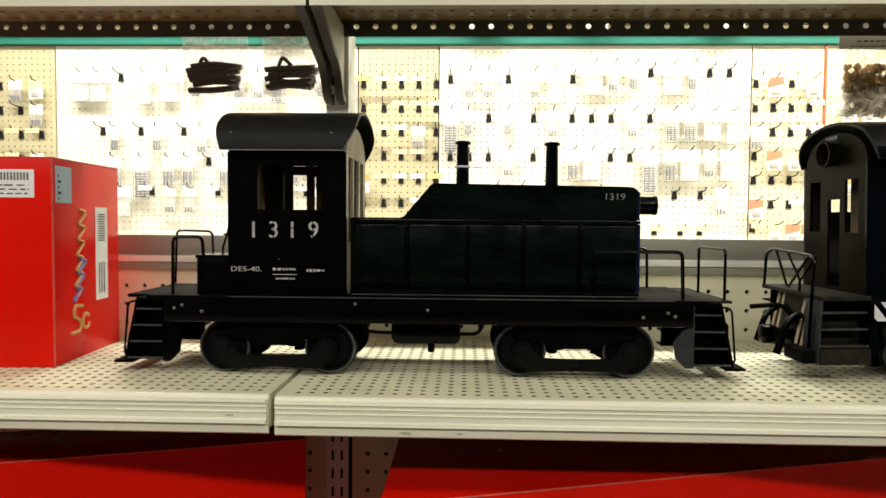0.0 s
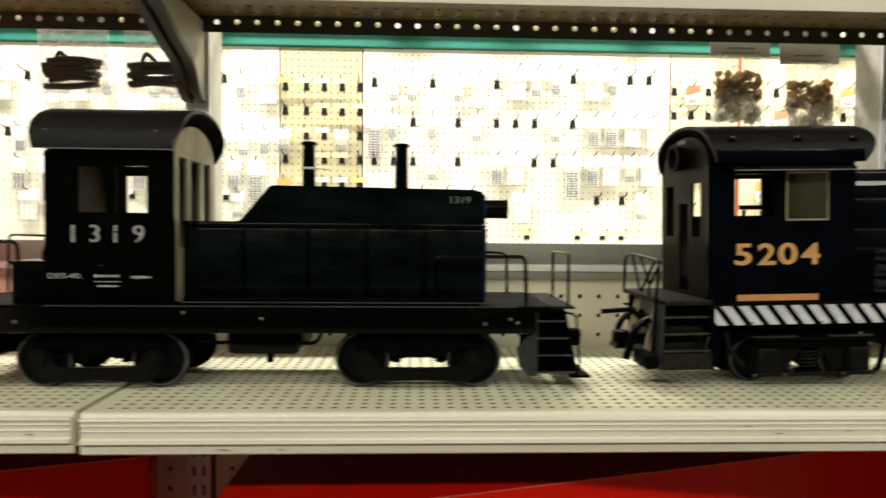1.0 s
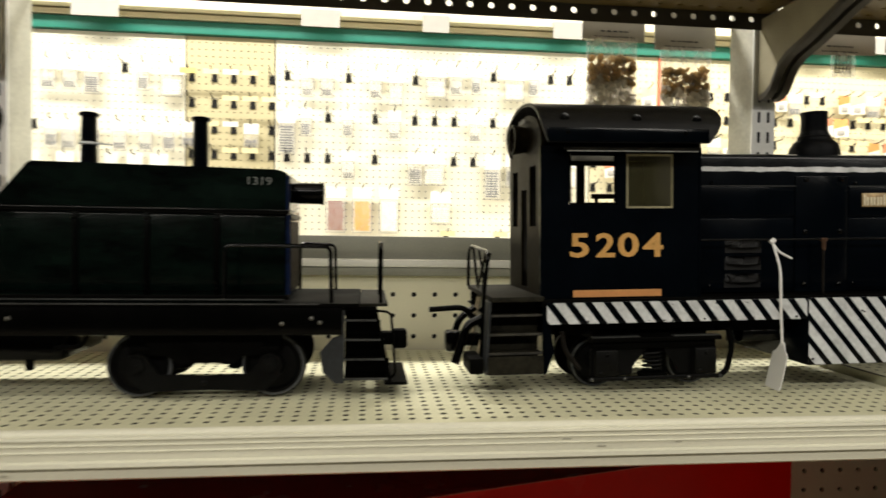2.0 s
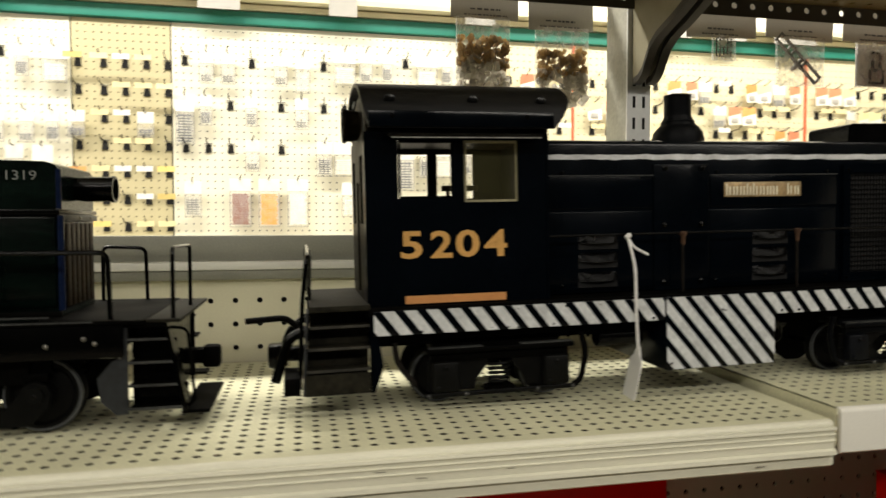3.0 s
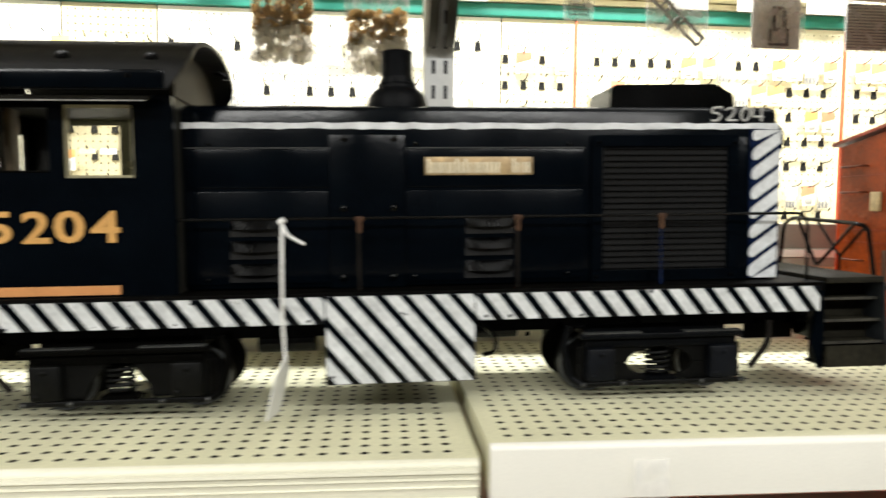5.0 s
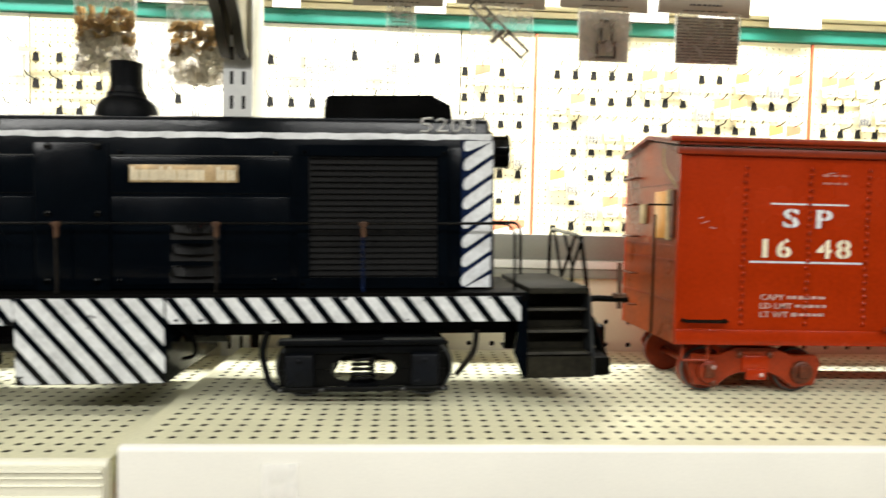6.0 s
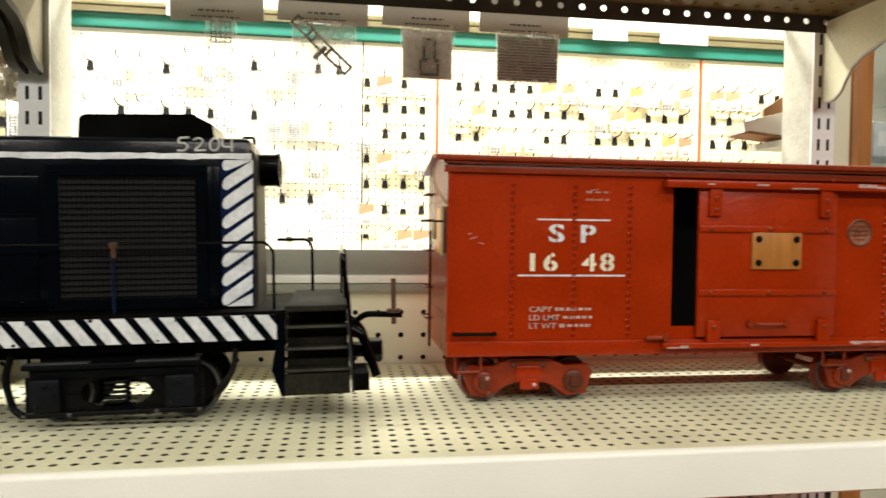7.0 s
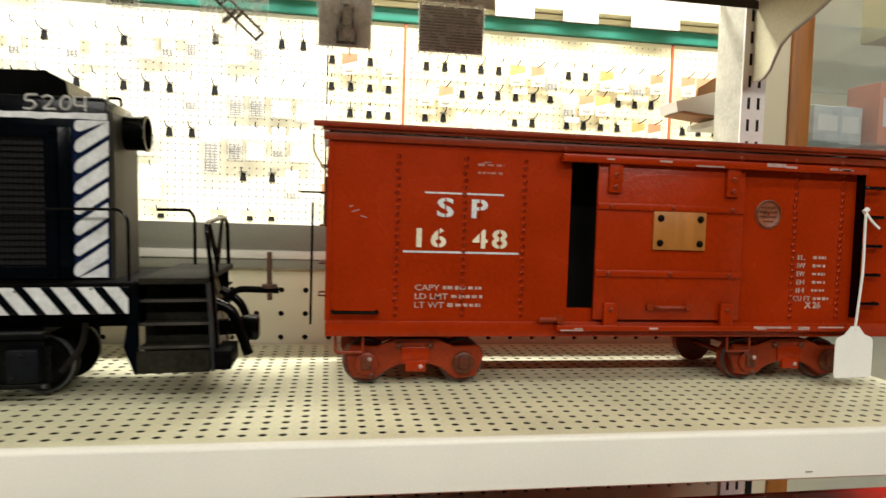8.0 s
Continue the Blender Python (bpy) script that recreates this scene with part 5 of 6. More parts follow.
            for poly in (up, dn):
                part("frame_plate", prism(bmesh.new(), [(xc + a, c) for a, c in poly], 0.0118, 0.0138), TRUCK_IRON, tr)
        else:
            for sx in (-1, 1):
                pl = [(0.0600, 0.0392), (0.0100, 0.0392), (0.0105, 0.0350), (0.0200, 0.0230), (0.0215, 0.0150), (0.0600, 0.0150)]
                part("frame_plate", prism(bmesh.new(), [(xc + sx * a, c) for a, c in pl], 0.0118, 0.0138), TRUCK_IRON, tr)
        for sx in (-0.0470, 0.0470):
            axle_pair(tr, xc + sx, 0.0235, 0.0400, 0.0940, WHEEL_BLACK, -0.0008)
        s = bmesh.new()
        pts = [(xc + 0.0088 * math.cos(q * 0.8), 0.0160 + 0.0050 * math.sin(q * 0.8), 0.0170 + 0.0205 * q / 44) for q in range(45)]
        tube(s, pts, 0.0012, 6, bend=0.0004)
        part("coil_spring", s, TRUCK_IRON, tr, "greyer coil spring")
        part("spring_plank", box(xc - 0.012, xc + 0.012, 0.009, 0.022, 0.0120, 0.0165), tm, tr)
        sx = 1 if blue else -1
        h = tube(bmesh.new(), [(xc + sx * 0.0860, 0.012, 0.056), (xc + sx * 0.0845, 0.010, 0.040), (xc + sx * 0.0700, 0.010, 0.022)], 0.0022, bend=0.014)
        part("sand_pipe", h, POST, tr)
    # end steps, pilots, couplers
    for s, x0 in ((-1, -0.004), (1, 0.611)):
        st = part("end_platform", box(*sorted((x0, x0 + s * 0.046)), 0.001, W - 0.001, 0.0842, 0.0886, bevel=0.0006), STEP_DUST, t, "dusty olive end platform")
        for k in range(4):
            z = 0.0215 + k * 0.0163
            xa, xb = sorted((x0, x0 + s * (0.0455 + (3 - k) * 0.0012)))
            tread = box(xa, xb, 0.0008 + k * 0.0022, 0.024 + k * 0.0015, z, z + 0.0018)
            part("step_tread", tread, STEP_DUST, st)
            part("tread_nose", box(xa, xb, 0.0004 + k * 0.0022, 0.0016 + k * 0.0022, z + 0.0004, z + 0.0024), TREAD_NOSE, st, "rubbed tan tread edge")
            part("step_riser", box(xa, xb, 0.0180 + k * 0.0022, 0.0195 + k * 0.0022, z + 0.0018, z + 0.0160), STEP_DUST, st)
        part("step_kick", box(*sorted((x0, x0 + s * 0.0490)), -0.0012, 0.0006, 0.0215, 0.0375), STEP_DUST, st)
        part("step_side", prism(bmesh.new(), [(x0 + s * 0.0460, 0.0842), (x0 + s * 0.0475, 0.0842), (x0 + s * 0.0515, 0.0215), (x0 + s * 0.0495, 0.0215)], 0.001, 0.030), APRON, st, "blue-grey step side plate")
        part("step_side", prism(bmesh.new(), [(x0, 0.086), (x0 - s * 0.003, 0.086), (x0 - s * 0.010, 0.040), (x0 - s * 0.003, 0.020), (x0, 0.020)], 0.002, 0.006), NAVY, st)
        for k in range(4):
            z = 0.0215 + k * 0.0163
            part("step_tread", box(*sorted((x0, x0 + s * 0.046)), W - 0.024, W - 0.003, z, z + 0.0018), DUSTY, st)
        part("step_back", box(*sorted((x0, x0 + s * 0.046)), W - 0.0255, W - 0.0242, 0.0215, 0.0840), DUSTY, st)
        pil = part("pilot_plate", prism(bmesh.new(), [(x0 + s * 0.034, 0.085), (x0 + s * 0.038, 0.085), (x0 + s * 0.050, 0.026), (x0 + s * 0.046, 0.026)], 0.028, W - 0.028), BLACK, t)
        for yk in (0.032, 0.043, 0.088, 0.099):
            part("pilot_stripe", prism(bmesh.new(), [(x0 + s * 0.0382, 0.084), (x0 + s * 0.0386, 0.084), (x0 + s * 0.0505, 0.028), (x0 + s * 0.0500, 0.028)], yk, yk + 0.0055), DIRTY_STRIPE, pil)
        c = bmesh.new()
        bx(c, *sorted((x0 + s * 0.038, x0 + s * 0.066)), 0.062, 0.075, 0.036, 0.048, 0.002)
        bx(c, *sorted((x0 + s * 0.062, x0 + s * 0.078)), 0.056, 0.070, 0.032, 0.052, 0.003)
        part("coupler", c, BLACK, t)
        part("foot_board", box(*sorted((x0 + s * 0.0520, x0 + s * 0.0640)), 0.0005, 0.040, 0.0225, 0.0360, bevel=0.001), DUSTY, t)
        h = bmesh.new()
        tube(h, [(x0 + s * 0.046, 0.040, 0.066), (x0 + s * 0.060, 0.040, 0.060), (x0 + s * 0.0715, 0.040, 0.025)], 0.0040, 10, bend=0.018)
        part("air_hose", h, BLACK, t)
        h = bmesh.new()
        tube(h, [(x0 + s * 0.044, 0.090, 0.070), (x0 + s * 0.060, 0.090, 0.060), (x0 + s * 0.070, 0.090, 0.030)], 0.0034, 10, bend=0.018)
        part("air_hose", h, BLACK, t)
        u = bmesh.new()
        tube(u, [(x0 + s * 0.044, 0.050, 0.056), (x0 + s * 0.050, 0.050, 0.0635), (x0 + s * 0.062, 0.050, 0.0750), (x0 + s * 0.094, 0.050, 0.0735)], 0.0026, bend=0.006)
        part("uncoupling_lever", u, DUSTY, t)
        if s > 0:
            part("brake_staff", rod((x0 + 0.087, 0.050, 0.0660), (x0 + 0.087, 0.050, 0.1040), 0.0020), RUST, t, "rusty upright pin")
            part("staff_washer", rod((x0 + 0.087, 0.050, 0.0755), (x0 + 0.087, 0.050, 0.0785), 0.006), RUST, t)
        g = tube(bmesh.new(), [(x0 + s * 0.0525, 0.014, 0.0240), (x0 + s * 0.0490, 0.014, 0.0900), (x0 + s * 0.0450, 0.016, 0.1245), (x0 + s * 0.0440, 0.026, 0.1275),
                               (x0 + s * 0.0440, 0.108, 0.1310), (x0 + s * 0.0450, 0.122, 0.1250), (x0 + s * 0.0450, 0.127, 0.0886)], 0.0017, bend=0.008)
        rail = part("end_handrail", g, BLACK, t)
        part("rail_brace", tube(bmesh.new(), [(x0 + s * 0.0440, 0.030, 0.1270), (x0 + s * 0.0440, 0.074, 0.0900), (x0 + s * 0.0440, 0.100, 0.1300)], 0.0014, bend=0.004), BLACK, rail)
        part("rail_brace", rod((x0 + s * 0.0445, 0.020, 0.1262), (x0 + s * 0.0450, 0.050, 0.1000), 0.0013, seg=8), BLACK, t)
        part("rail_brace", rod((x0 + s * 0.0445, 0.078, 0.1285), (x0 + s * 0.0450, 0.050, 0.1000), 0.0013, seg=8), BLACK, t)
        part("rail_brace", rod((x0 + s * 0.0450, 0.050, 0.1005), (x0 + s * 0.0450, 0.050, 0.0880), 0.0015, seg=8), BLACK, t)
    # bits under the frame
    part("air_reservoir", rod((0.195, 0.030, 0.048), (0.236, 0.030, 0.048), 0.0085), BLACK, t)
    part("air_reservoir", rod((0.352, 0.035, 0.052), (0.385, 0.035, 0.052), 0.0075), BLACK, t)
    b = tube(bmesh.new(), [(0.352, 0.012, 0.062), (0.366, 0.012, 0.050), (0.366, 0.014, 0.038), (0.356, 0.014, 0.036)], 0.0016)
    part("air_pipe", b, BLACK, t)
    # the body stands plumb on the tilted frame: each upper part moves along by its height
    for o in t.children:
        zs = [v.co.z for v in o.data.vertices]
        if min(zs) < 0.0830:
            continue
        o.location.x = 0.0213 * (min(zs) + max(zs)) / 2
        for c in o.children:
            zc = [v.co.z for v in c.data.vertices]
            c.location.x = 0.0213 * (min(zc) + max(zc)) / 2 - o.location.x


road_switcher()


# -- red box car --
SCUFF = material("pale_scuff", (0.50, 0.33, 0.30), 0.6, vary=0.3)
BROWN_RED = material("worn_brown_red", (0.12, 0.028, 0.010), 0.4, spec=0.3, vary=0.35, grain=40, stain=30)
YELLOW_WOOD = material("yellow_varnished_wood", (0.58, 0.25, 0.030), 0.4, vary=0.15, stain=10)
KHAKI = material("bare_pale_wood", (0.46, 0.34, 0.17), 0.6, vary=0.25, stain=30)
FADED = material("faded_white_lettering", (0.52, 0.36, 0.31), 0.6, vary=0.25, grain=40, stain=40)
EMBLEM = material("emblem_brown", (0.23, 0.066, 0.026), 0.5, vary=0.3, stain=30)
def box_car():
    t = thing("model_boxcar", "oxide red wooden boxcar model with a half-open door and white lettering", "model train", pose(1.1475, 0.681, 1.206))
    x0, x1, z0, z1, W = -0.006, 0.518, 0.044, 0.205, 0.130
    op = (0.194, 0.328, 0.068, 0.191)
    side = part("car_side", wall_panel(bmesh.new(), "x", x0, x1, z0, z1, 0.0, 0.004, (op,)), OXIDE, t, smooth=False)
    part("car_side", wall_panel(bmesh.new(), "x", x0, x1, z0, z1, W - 0.004, W), OXIDE, t, smooth=False)
    part("car_floor", box(x0 + 0.004, x1 - 0.004, 0.004, W - 0.004, z0 + 0.002, z0 + 0.010), OXIDE_DARK, t)
    # black sheet stands for the unlit inside behind the half-open door
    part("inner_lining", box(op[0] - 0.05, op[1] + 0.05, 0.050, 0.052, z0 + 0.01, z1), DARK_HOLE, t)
    for xe in (x0, x1 - 0.004):
        part("car_end", box(xe, xe + 0.004, 0.004, W - 0.004, z0, z1), OXIDE_END if xe < 0.1 else OXIDE, t, "varnished brown scuffed end")
        prism(bm2 := bmesh.new(), [(0.0, z1), (W / 2, z1 + 0.011), (W, z1)], xe, xe + 0.004, "x")
        part("gable", bm2, OXIDE_END if xe < 0.1 else OXIDE, t)
    # seams, sill and fascia
    part("side_sill", box(x0, x1, -0.0022, 0.0, z0, z0 + 0.0125, bevel=0.0006), OXIDE, t)
    part("fascia", box(x0 - 0.004, x1 + 0.004, -0.0030, 0.0, z1 - 0.006, z1, bevel=0.0006), OXIDE_DARK, t)
    part("corner_post", box(x0 - 0.0006, x0 + 0.004, -0.0012, 0.003, z0 + 0.012, z1 - 0.006), OXIDE, t)
    # roof
    b = prism(bmesh.new(), [(-0.006, z1 + 0.0010), (-0.006, z1 + 0.0045), (W / 2, z1 + 0.0165), (W + 0.006, z1 + 0.0045), (W + 0.006, z1 + 0.0010), (W / 2, z1 + 0.0130)], x0 - 0.005, x1 + 0.014, "x")
    roof = part("roof", b, OXIDE_DARK, t)
    part("roof_cap_strip", box(x0 - 0.012, x1 - 0.010, -0.0085, -0.0040, z1 + 0.0035, z1 + 0.0078, bevel=0.0008), OXIDE_DARK, roof)
    # rivets in columns
    riv = []
    for xr in (0.0492, 0.1040, 0.1538, 0.4035, 0.4500):
        for k in range(23):
            riv.append((xr + 0.0006 * math.sin(k * 2.1), 0.0, 0.062 + k * 0.0058))
    b = bmesh.new()
    lathe(b, [(0.0022, 0.0), (0.0019, -0.0010), (0.0008, -0.0018)], (0, 0, 0), "y", 7)
    rv = bpy.data.meshes.new("rivet")
    b.to_mesh(rv)
    b.free()
    rv.materials.append(OXIDE)
    for p in riv:
        o = new("rivet", rv)
        o.parent = side
        o.location = p
    # door with its hangers and tracks
    d0, d1, dz0, dz1 = 0.2160, 0.3500, 0.0590, 0.1945
    door = part("sliding_door", box(d0, d1, -0.0050, -0.0015, dz0, dz1, bevel=0.0006), OXIDE, t, "door slid part way open")
    for za in (0.0985, 0.1548):
        part("door_batten", box(d0, d1, -0.0068, -0.0049, za - 0.0028, za + 0.0028, bevel=0.0005), OXIDE, door)
        bolts(door, [(x, -0.0068, za) for x in (0.227, 0.283, 0.338)], 0.0020, OXIDE_DARK, h=0.0012)
    for xa in (0.2300, 0.3370):
        part("door_hanger", box(xa - 0.006, xa + 0.006, -0.0085, -0.0049, 0.1660, 0.1945, bevel=0.0008), OXIDE, door)
        bolts(door, [(xa, -0.0085, z) for z in (0.171, 0.181)], 0.0024, OXIDE_DARK)
        part("door_guide", box(xa - 0.006, xa + 0.006, -0.0090, -0.0049, 0.0500, 0.0740, bevel=0.0008), OXIDE, door)
        bolts(door, [(xa, -0.0090, 0.068)], 0.0022, OXIDE_DARK)
    b = bmesh.new()
    tube(b, [(0.2700, -0.006, 0.0705), (0.2730, -0.0105, 0.0705), (0.2950, -0.0105, 0.0705), (0.2980, -0.006, 0.0705)], 0.0016, bend=0.002)
    cy(b, (0.2660, -0.0052, 0.0705), (0.2660, -0.0085, 0.0705), 0.0035)
    cy(b, (0.3010, -0.0052, 0.0705), (0.3010, -0.0085, 0.0705), 0.0030)
    part("door_handle", b, OXIDE_DARK, door)
    part("upper_track", box(0.1830, 0.4660, -0.0105, 0.0, 0.1900, 0.1965, bevel=0.0008), OXIDE, t)
    bolts(t, [(x, -0.0020, 0.2000) for x in (0.188, 0.347, 0.400, 0.447)], 0.0024, OXIDE_DARK)
    part("lower_track", box(0.1830, 0.4640, -0.0105, 0.0, 0.0500, 0.0548, bevel=0.0008), OXIDE, t, "scuffed lower door track")
    rng = random.Random(3)
    for k in range(9):
        xa = rng.choice((0.19, 0.235, 0.36, 0.40)) + rng.uniform(0, 0.05)
        zz = rng.choice((0.0525, 0.1935))
        part("scuff", box(xa, xa + rng.uniform(0.004, 0.014), -0.0108, -0.0104, zz - 0.0008, zz + rng.uniform(0.0002, 0.0012)), SCUFF, t, "pale paint scuff")
    for xa, xb, za, zb in ((0.362, 0.398, 0.0528, 0.0546), (0.405, 0.416, 0.0516, 0.0545), (0.425, 0.450, 0.0532, 0.0546), (0.366, 0.384, 0.1932, 0.1962), (0.300, 0.326, 0.1905, 0.1918), (0.186, 0.206, 0.0503, 0.0514)):
        part("scuff", box(xa, xb, -0.0109, -0.0103, za, zb), SCUFF, t, "pale rubbed paint on the door track")
    for xa, za, ln, lean in ((0.013, 0.143, 0.006, 0.002), (0.020, 0.140, 0.005, -0.001), (0.118, 0.186, 0.007, 0.001), (0.011, 0.147, 0.003, 0.001)):
        q = [(xa, za), (xa + ln, za + lean), (xa + ln, za + lean + 0.0005), (xa, za + 0.0006)]
        part("scratch", prism(bmesh.new(), q, -0.0004, 0.0002), SCUFF, side, "pale scratch", smooth=False)
    b = bmesh.new()
    cy(b, (0.168, -0.006, 0.0590), (0.190, -0.006, 0.0590), 0.0022)
    cy(b, (0.186, -0.010, 0.0590), (0.186, 0.0, 0.0590), 0.0035)
    part("door_stop", b, OXIDE_DARK, t)
    pl = part("plaque", box(0.2660, 0.3140, -0.0072, -0.0049, 0.1192, 0.1518, bevel=0.0006), WOOD, door, "varnished wooden plaque with four screws")
    bolts(pl, [(x, -0.0072, z) for x in (0.2720, 0.3085) for z in (0.1250, 0.1460)], 0.0030, BROWN_BLACK)
    b = bmesh.new()
    lathe(b, [(0.0128, 0.0), (0.0128, -0.0006), (0.0115, -0.0009), (0.0110, -0.0005), (0.001, -0.0005)], (0.3770, 0.0, 0.1525), "y", 28)
    md = part("round_emblem", b, EMBLEM, side, "dark round emblem with faint marks")
    b = bmesh.new()
    for k, w in enumerate((0.010, 0.015, 0.017, 0.015)):
        bx(b, 0.3770 - w / 2, 0.3770 + w / 2, -0.0009, -0.0004, 0.1460 + k * 0.004, 0.1468 + k * 0.004)
    part("emblem_mark", b, BROWN_RED, md)
    part("emblem_rim", lathe(bmesh.new(), [(0.0108, -0.0010), (0.0118, -0.0014), (0.0124, -0.0010), (0.0116, -0.0004)], (0.3770, 0.0, 0.1525), "y", 28, True), BROWN_RED, md)
    # lettering
    for ch, x, z, w in (("S", 0.0812, 0.1412, 0.0138), ("P", 0.1097, 0.1412, 0.0135), ("1", 0.0650, 0.1165, 0.0042), ("6", 0.0768, 0.1165, 0.0126), ("4", 0.1113, 0.1165, 0.0125), ("8", 0.1276, 0.1165, 0.0128)):
        part("letter", lettering(ch, 0.0148, x, -0.0004, z, bold=0.03, span=w), WHITE if ch in "SP" else OLD_WHITE, side, "stencilled letter")
        if ch != "1":
            part("stencil_gap", box(x + w * 0.46, x + w * 0.46 + 0.0011, -0.0010, -0.0002, z - 0.0004, z + 0.0154), OXIDE, side)
    b = bmesh.new()
    bx(b, 0.0711, 0.1363, -0.0003, 0.0002, 0.1600, 0.1614)
    bx(b, 0.0547, 0.1505, -0.0003, 0.0002, 0.1120, 0.1136)
    part("rule_line", b, WHITE, side)
    b = bmesh.new()
    for row, (word, wide, more) in enumerate((("CAPY", 0.0200, 0.0560), ("LD LMT", 0.0270, 0.0570), ("LT WT", 0.0240, 0.0550))):
        z = 0.0815 - 0.0071 * row
        part("small_lettering", lettering(word, 0.0047, 0.0651, -0.0004, z, bold=0.005, span=wide), FADED, side, "small white stencilled word")
        bars(b, 0.0651 + wide + 0.003, z, more - wide - 0.003, 0.0047, 1, -0.0002, 21 + row, 0.62, 6)
    part("small_lettering", b, FADED, side, "small white unreadable figures")
    b = bmesh.new()
    bars(b, 0.1140, 0.1750, 0.022, 0.013, 2, -0.0002, 23, 0.30, 4)
    part("faded_lettering", b, material("faded_pink", (0.42, 0.16, 0.12), 0.6), side)
    b = bmesh.new()
    for row, word in enumerate(("IL", "IW", "EW", "EH", "IH")):
        z = 0.1130 - 0.0074 * row
        part("small_lettering", lettering(word, 0.0045, 0.4085, -0.0004, z, bold=0.0, span=0.0075), FADED, side, "small white stencilled letters")
        bars(b, 0.4240, z, 0.0135, 0.0045, 1, -0.0002, 24 + row, 0.55, 3)
    part("small_lettering", lettering("CU FT", 0.0045, 0.4060, -0.0004, 0.0760, bold=0.0, span=0.0170), FADED, side, "small white stencilled letters")
    bars(b, 0.4260, 0.0760, 0.0160, 0.0045, 1, -0.0002, 33, 0.6, 4)
    part("small_lettering", b, FADED, side, "small white unreadable figures")
    part("small_lettering", lettering("X 26", 0.0055, 0.4180, -0.0004, 0.0695), FADED, side)
    b = bmesh.new()
    tube(b, [(0.000, -0.001, 0.0640), (0.000, -0.0075, 0.0640), (0.0345, -0.0075, 0.0640), (0.0345, -0.001, 0.0640)], 0.0016, bend=0.002)
    part("grab_iron", b, BROWN_BLACK, t)
    # ladder at the far corner
    b = bmesh.new()
    for k in range(5):
        z = 0.075 + k * 0.0260
        tube(b, [(0.4665, -0.001, z), (0.4665, -0.008, z), (0.4865, -0.008, z), (0.4865, -0.001, z)], 0.0016, bend=0.002)
    bx(b, 0.4635, 0.4662, -0.0075, 0.0, 0.062, 0.195)
    part("ladder", b, BLACK, t)
    # end fittings
    part("end_board", box(x0 - 0.0030, x0 - 0.0003, 0.0190, 0.0460, 0.130, 0.170, bevel=0.0006), YELLOW_WOOD, t, "small yellow varnished board on the end")
    part("board_edge", box(x0 - 0.0034, x0 - 0.0003, 0.0138, 0.0186, 0.129, 0.171), KHAKI, t, "bare pale edge strip")
    part("board_edge", box(x0 - 0.0026, x0 - 0.0003, 0.0070, 0.0134, 0.131, 0.170), BROWN_RED, t, "dark red strip")
    part("end_board", box(x0 - 0.0030, x0 - 0.0003, 0.070, 0.082, 0.142, 0.160, bevel=0.0006), KHAKI, t, "small pale board on the end")
    for z in (0.0780, 0.1120, 0.1240, 0.1760):
        part("end_seam", box(x0 - 0.0010, x0 - 0.0003, 0.0045, W - 0.0045, z, z + 0.0007), OXIDE_DARK, t)
    part("end_rod", rod((x0 - 0.012, 0.020, 0.05), (x0 - 0.012, 0.020, 0.150), 0.0010), BROWN_BLACK, t)
    part("end_pin", rod((x0 - 0.022, 0.010, 0.158), (x0, 0.010, 0.158), 0.0008), BROWN_BLACK, t)
    for z in (0.065, 0.095, 0.130, 0.160, 0.185):
        part("end_rung", tube(bmesh.new(), [(x0, 0.090, z), (x0 - 0.007, 0.090, z), (x0 - 0.007, 0.118, z), (x0, 0.118, z)], 0.0009, bend=0.002), BROWN_RED, t)
    part("roof_stay", tube(bmesh.new(), [(x0 - 0.012, 0.006, 0.204), (x0 - 0.012, 0.006, 0.190), (x0, 0.006, 0.172)], 0.0008), KHAKI, t)
    # trucks
    for xc in (0.0685, 0.4125):
        tr = part("truck", box(xc - 0.012, xc + 0.012, 0.0080, 0.122, 0.0190, 0.0335, bevel=0.0015), OXIDE, t, "red painted truck")
        out = [(-0.058, 0.026), (-0.054, 0.034), (-0.032, 0.033), (-0.018, 0.040), (0.018, 0.040), (0.032, 0.033), (0.054, 0.034), (0.058, 0.026), (0.052, 0.008), (0.034, 0.006),
               (0.022, 0.015), (0.013, 0.0185), (-0.013, 0.0185), (-0.022, 0.015), (-0.034, 0.006), (-0.052, 0.008)]
        for ya, yb in ((0.0100, 0.0160), (0.116, 0.121)):
            f = prism(bmesh.new(), [(xc + a, c) for a, c in out], ya, yb)
            bmesh.ops.bevel(f, geom=list(f.edges), offset=0.0008, segments=1, affect="EDGES")
            part("side_frame", f, OXIDE_DARK, tr)
        part("centre_plate", box(xc - 0.016, xc + 0.016, 0.0165, 0.1155, 0.0345, 0.0455), OXIDE_DARK, tr)
        for sx in (-1, 1):
            lid = lathe(bmesh.new(), [(0.0098, 0.0100), (0.0094, 0.0078), (0.0072, 0.0068), (0.0040, 0.0066)], (xc + sx * 0.0405, 0, 0.0195), "y", 20)
            # the right boss is coloured darker for the shade of its recess
            part("journal_boss", lid, OXIDE_DARK if sx < 0 else BROWN_RED, tr, "journal with its recess shade in the colour" if sx > 0 else "")
            part("journal_lid", box(xc + sx * 0.0405 - 0.0042, xc + sx * 0.0405 + 0.0042, 0.0048, 0.0066, 0.0150, 0.0262, bevel=0.0012), BROWN_RED, tr, "worn brown journal lid")
        part("bolster_end", box(xc - 0.0085, xc + 0.0085, 0.0062, 0.0100, 0.0130, 0.0225, bevel=0.0010), OXIDE, tr)
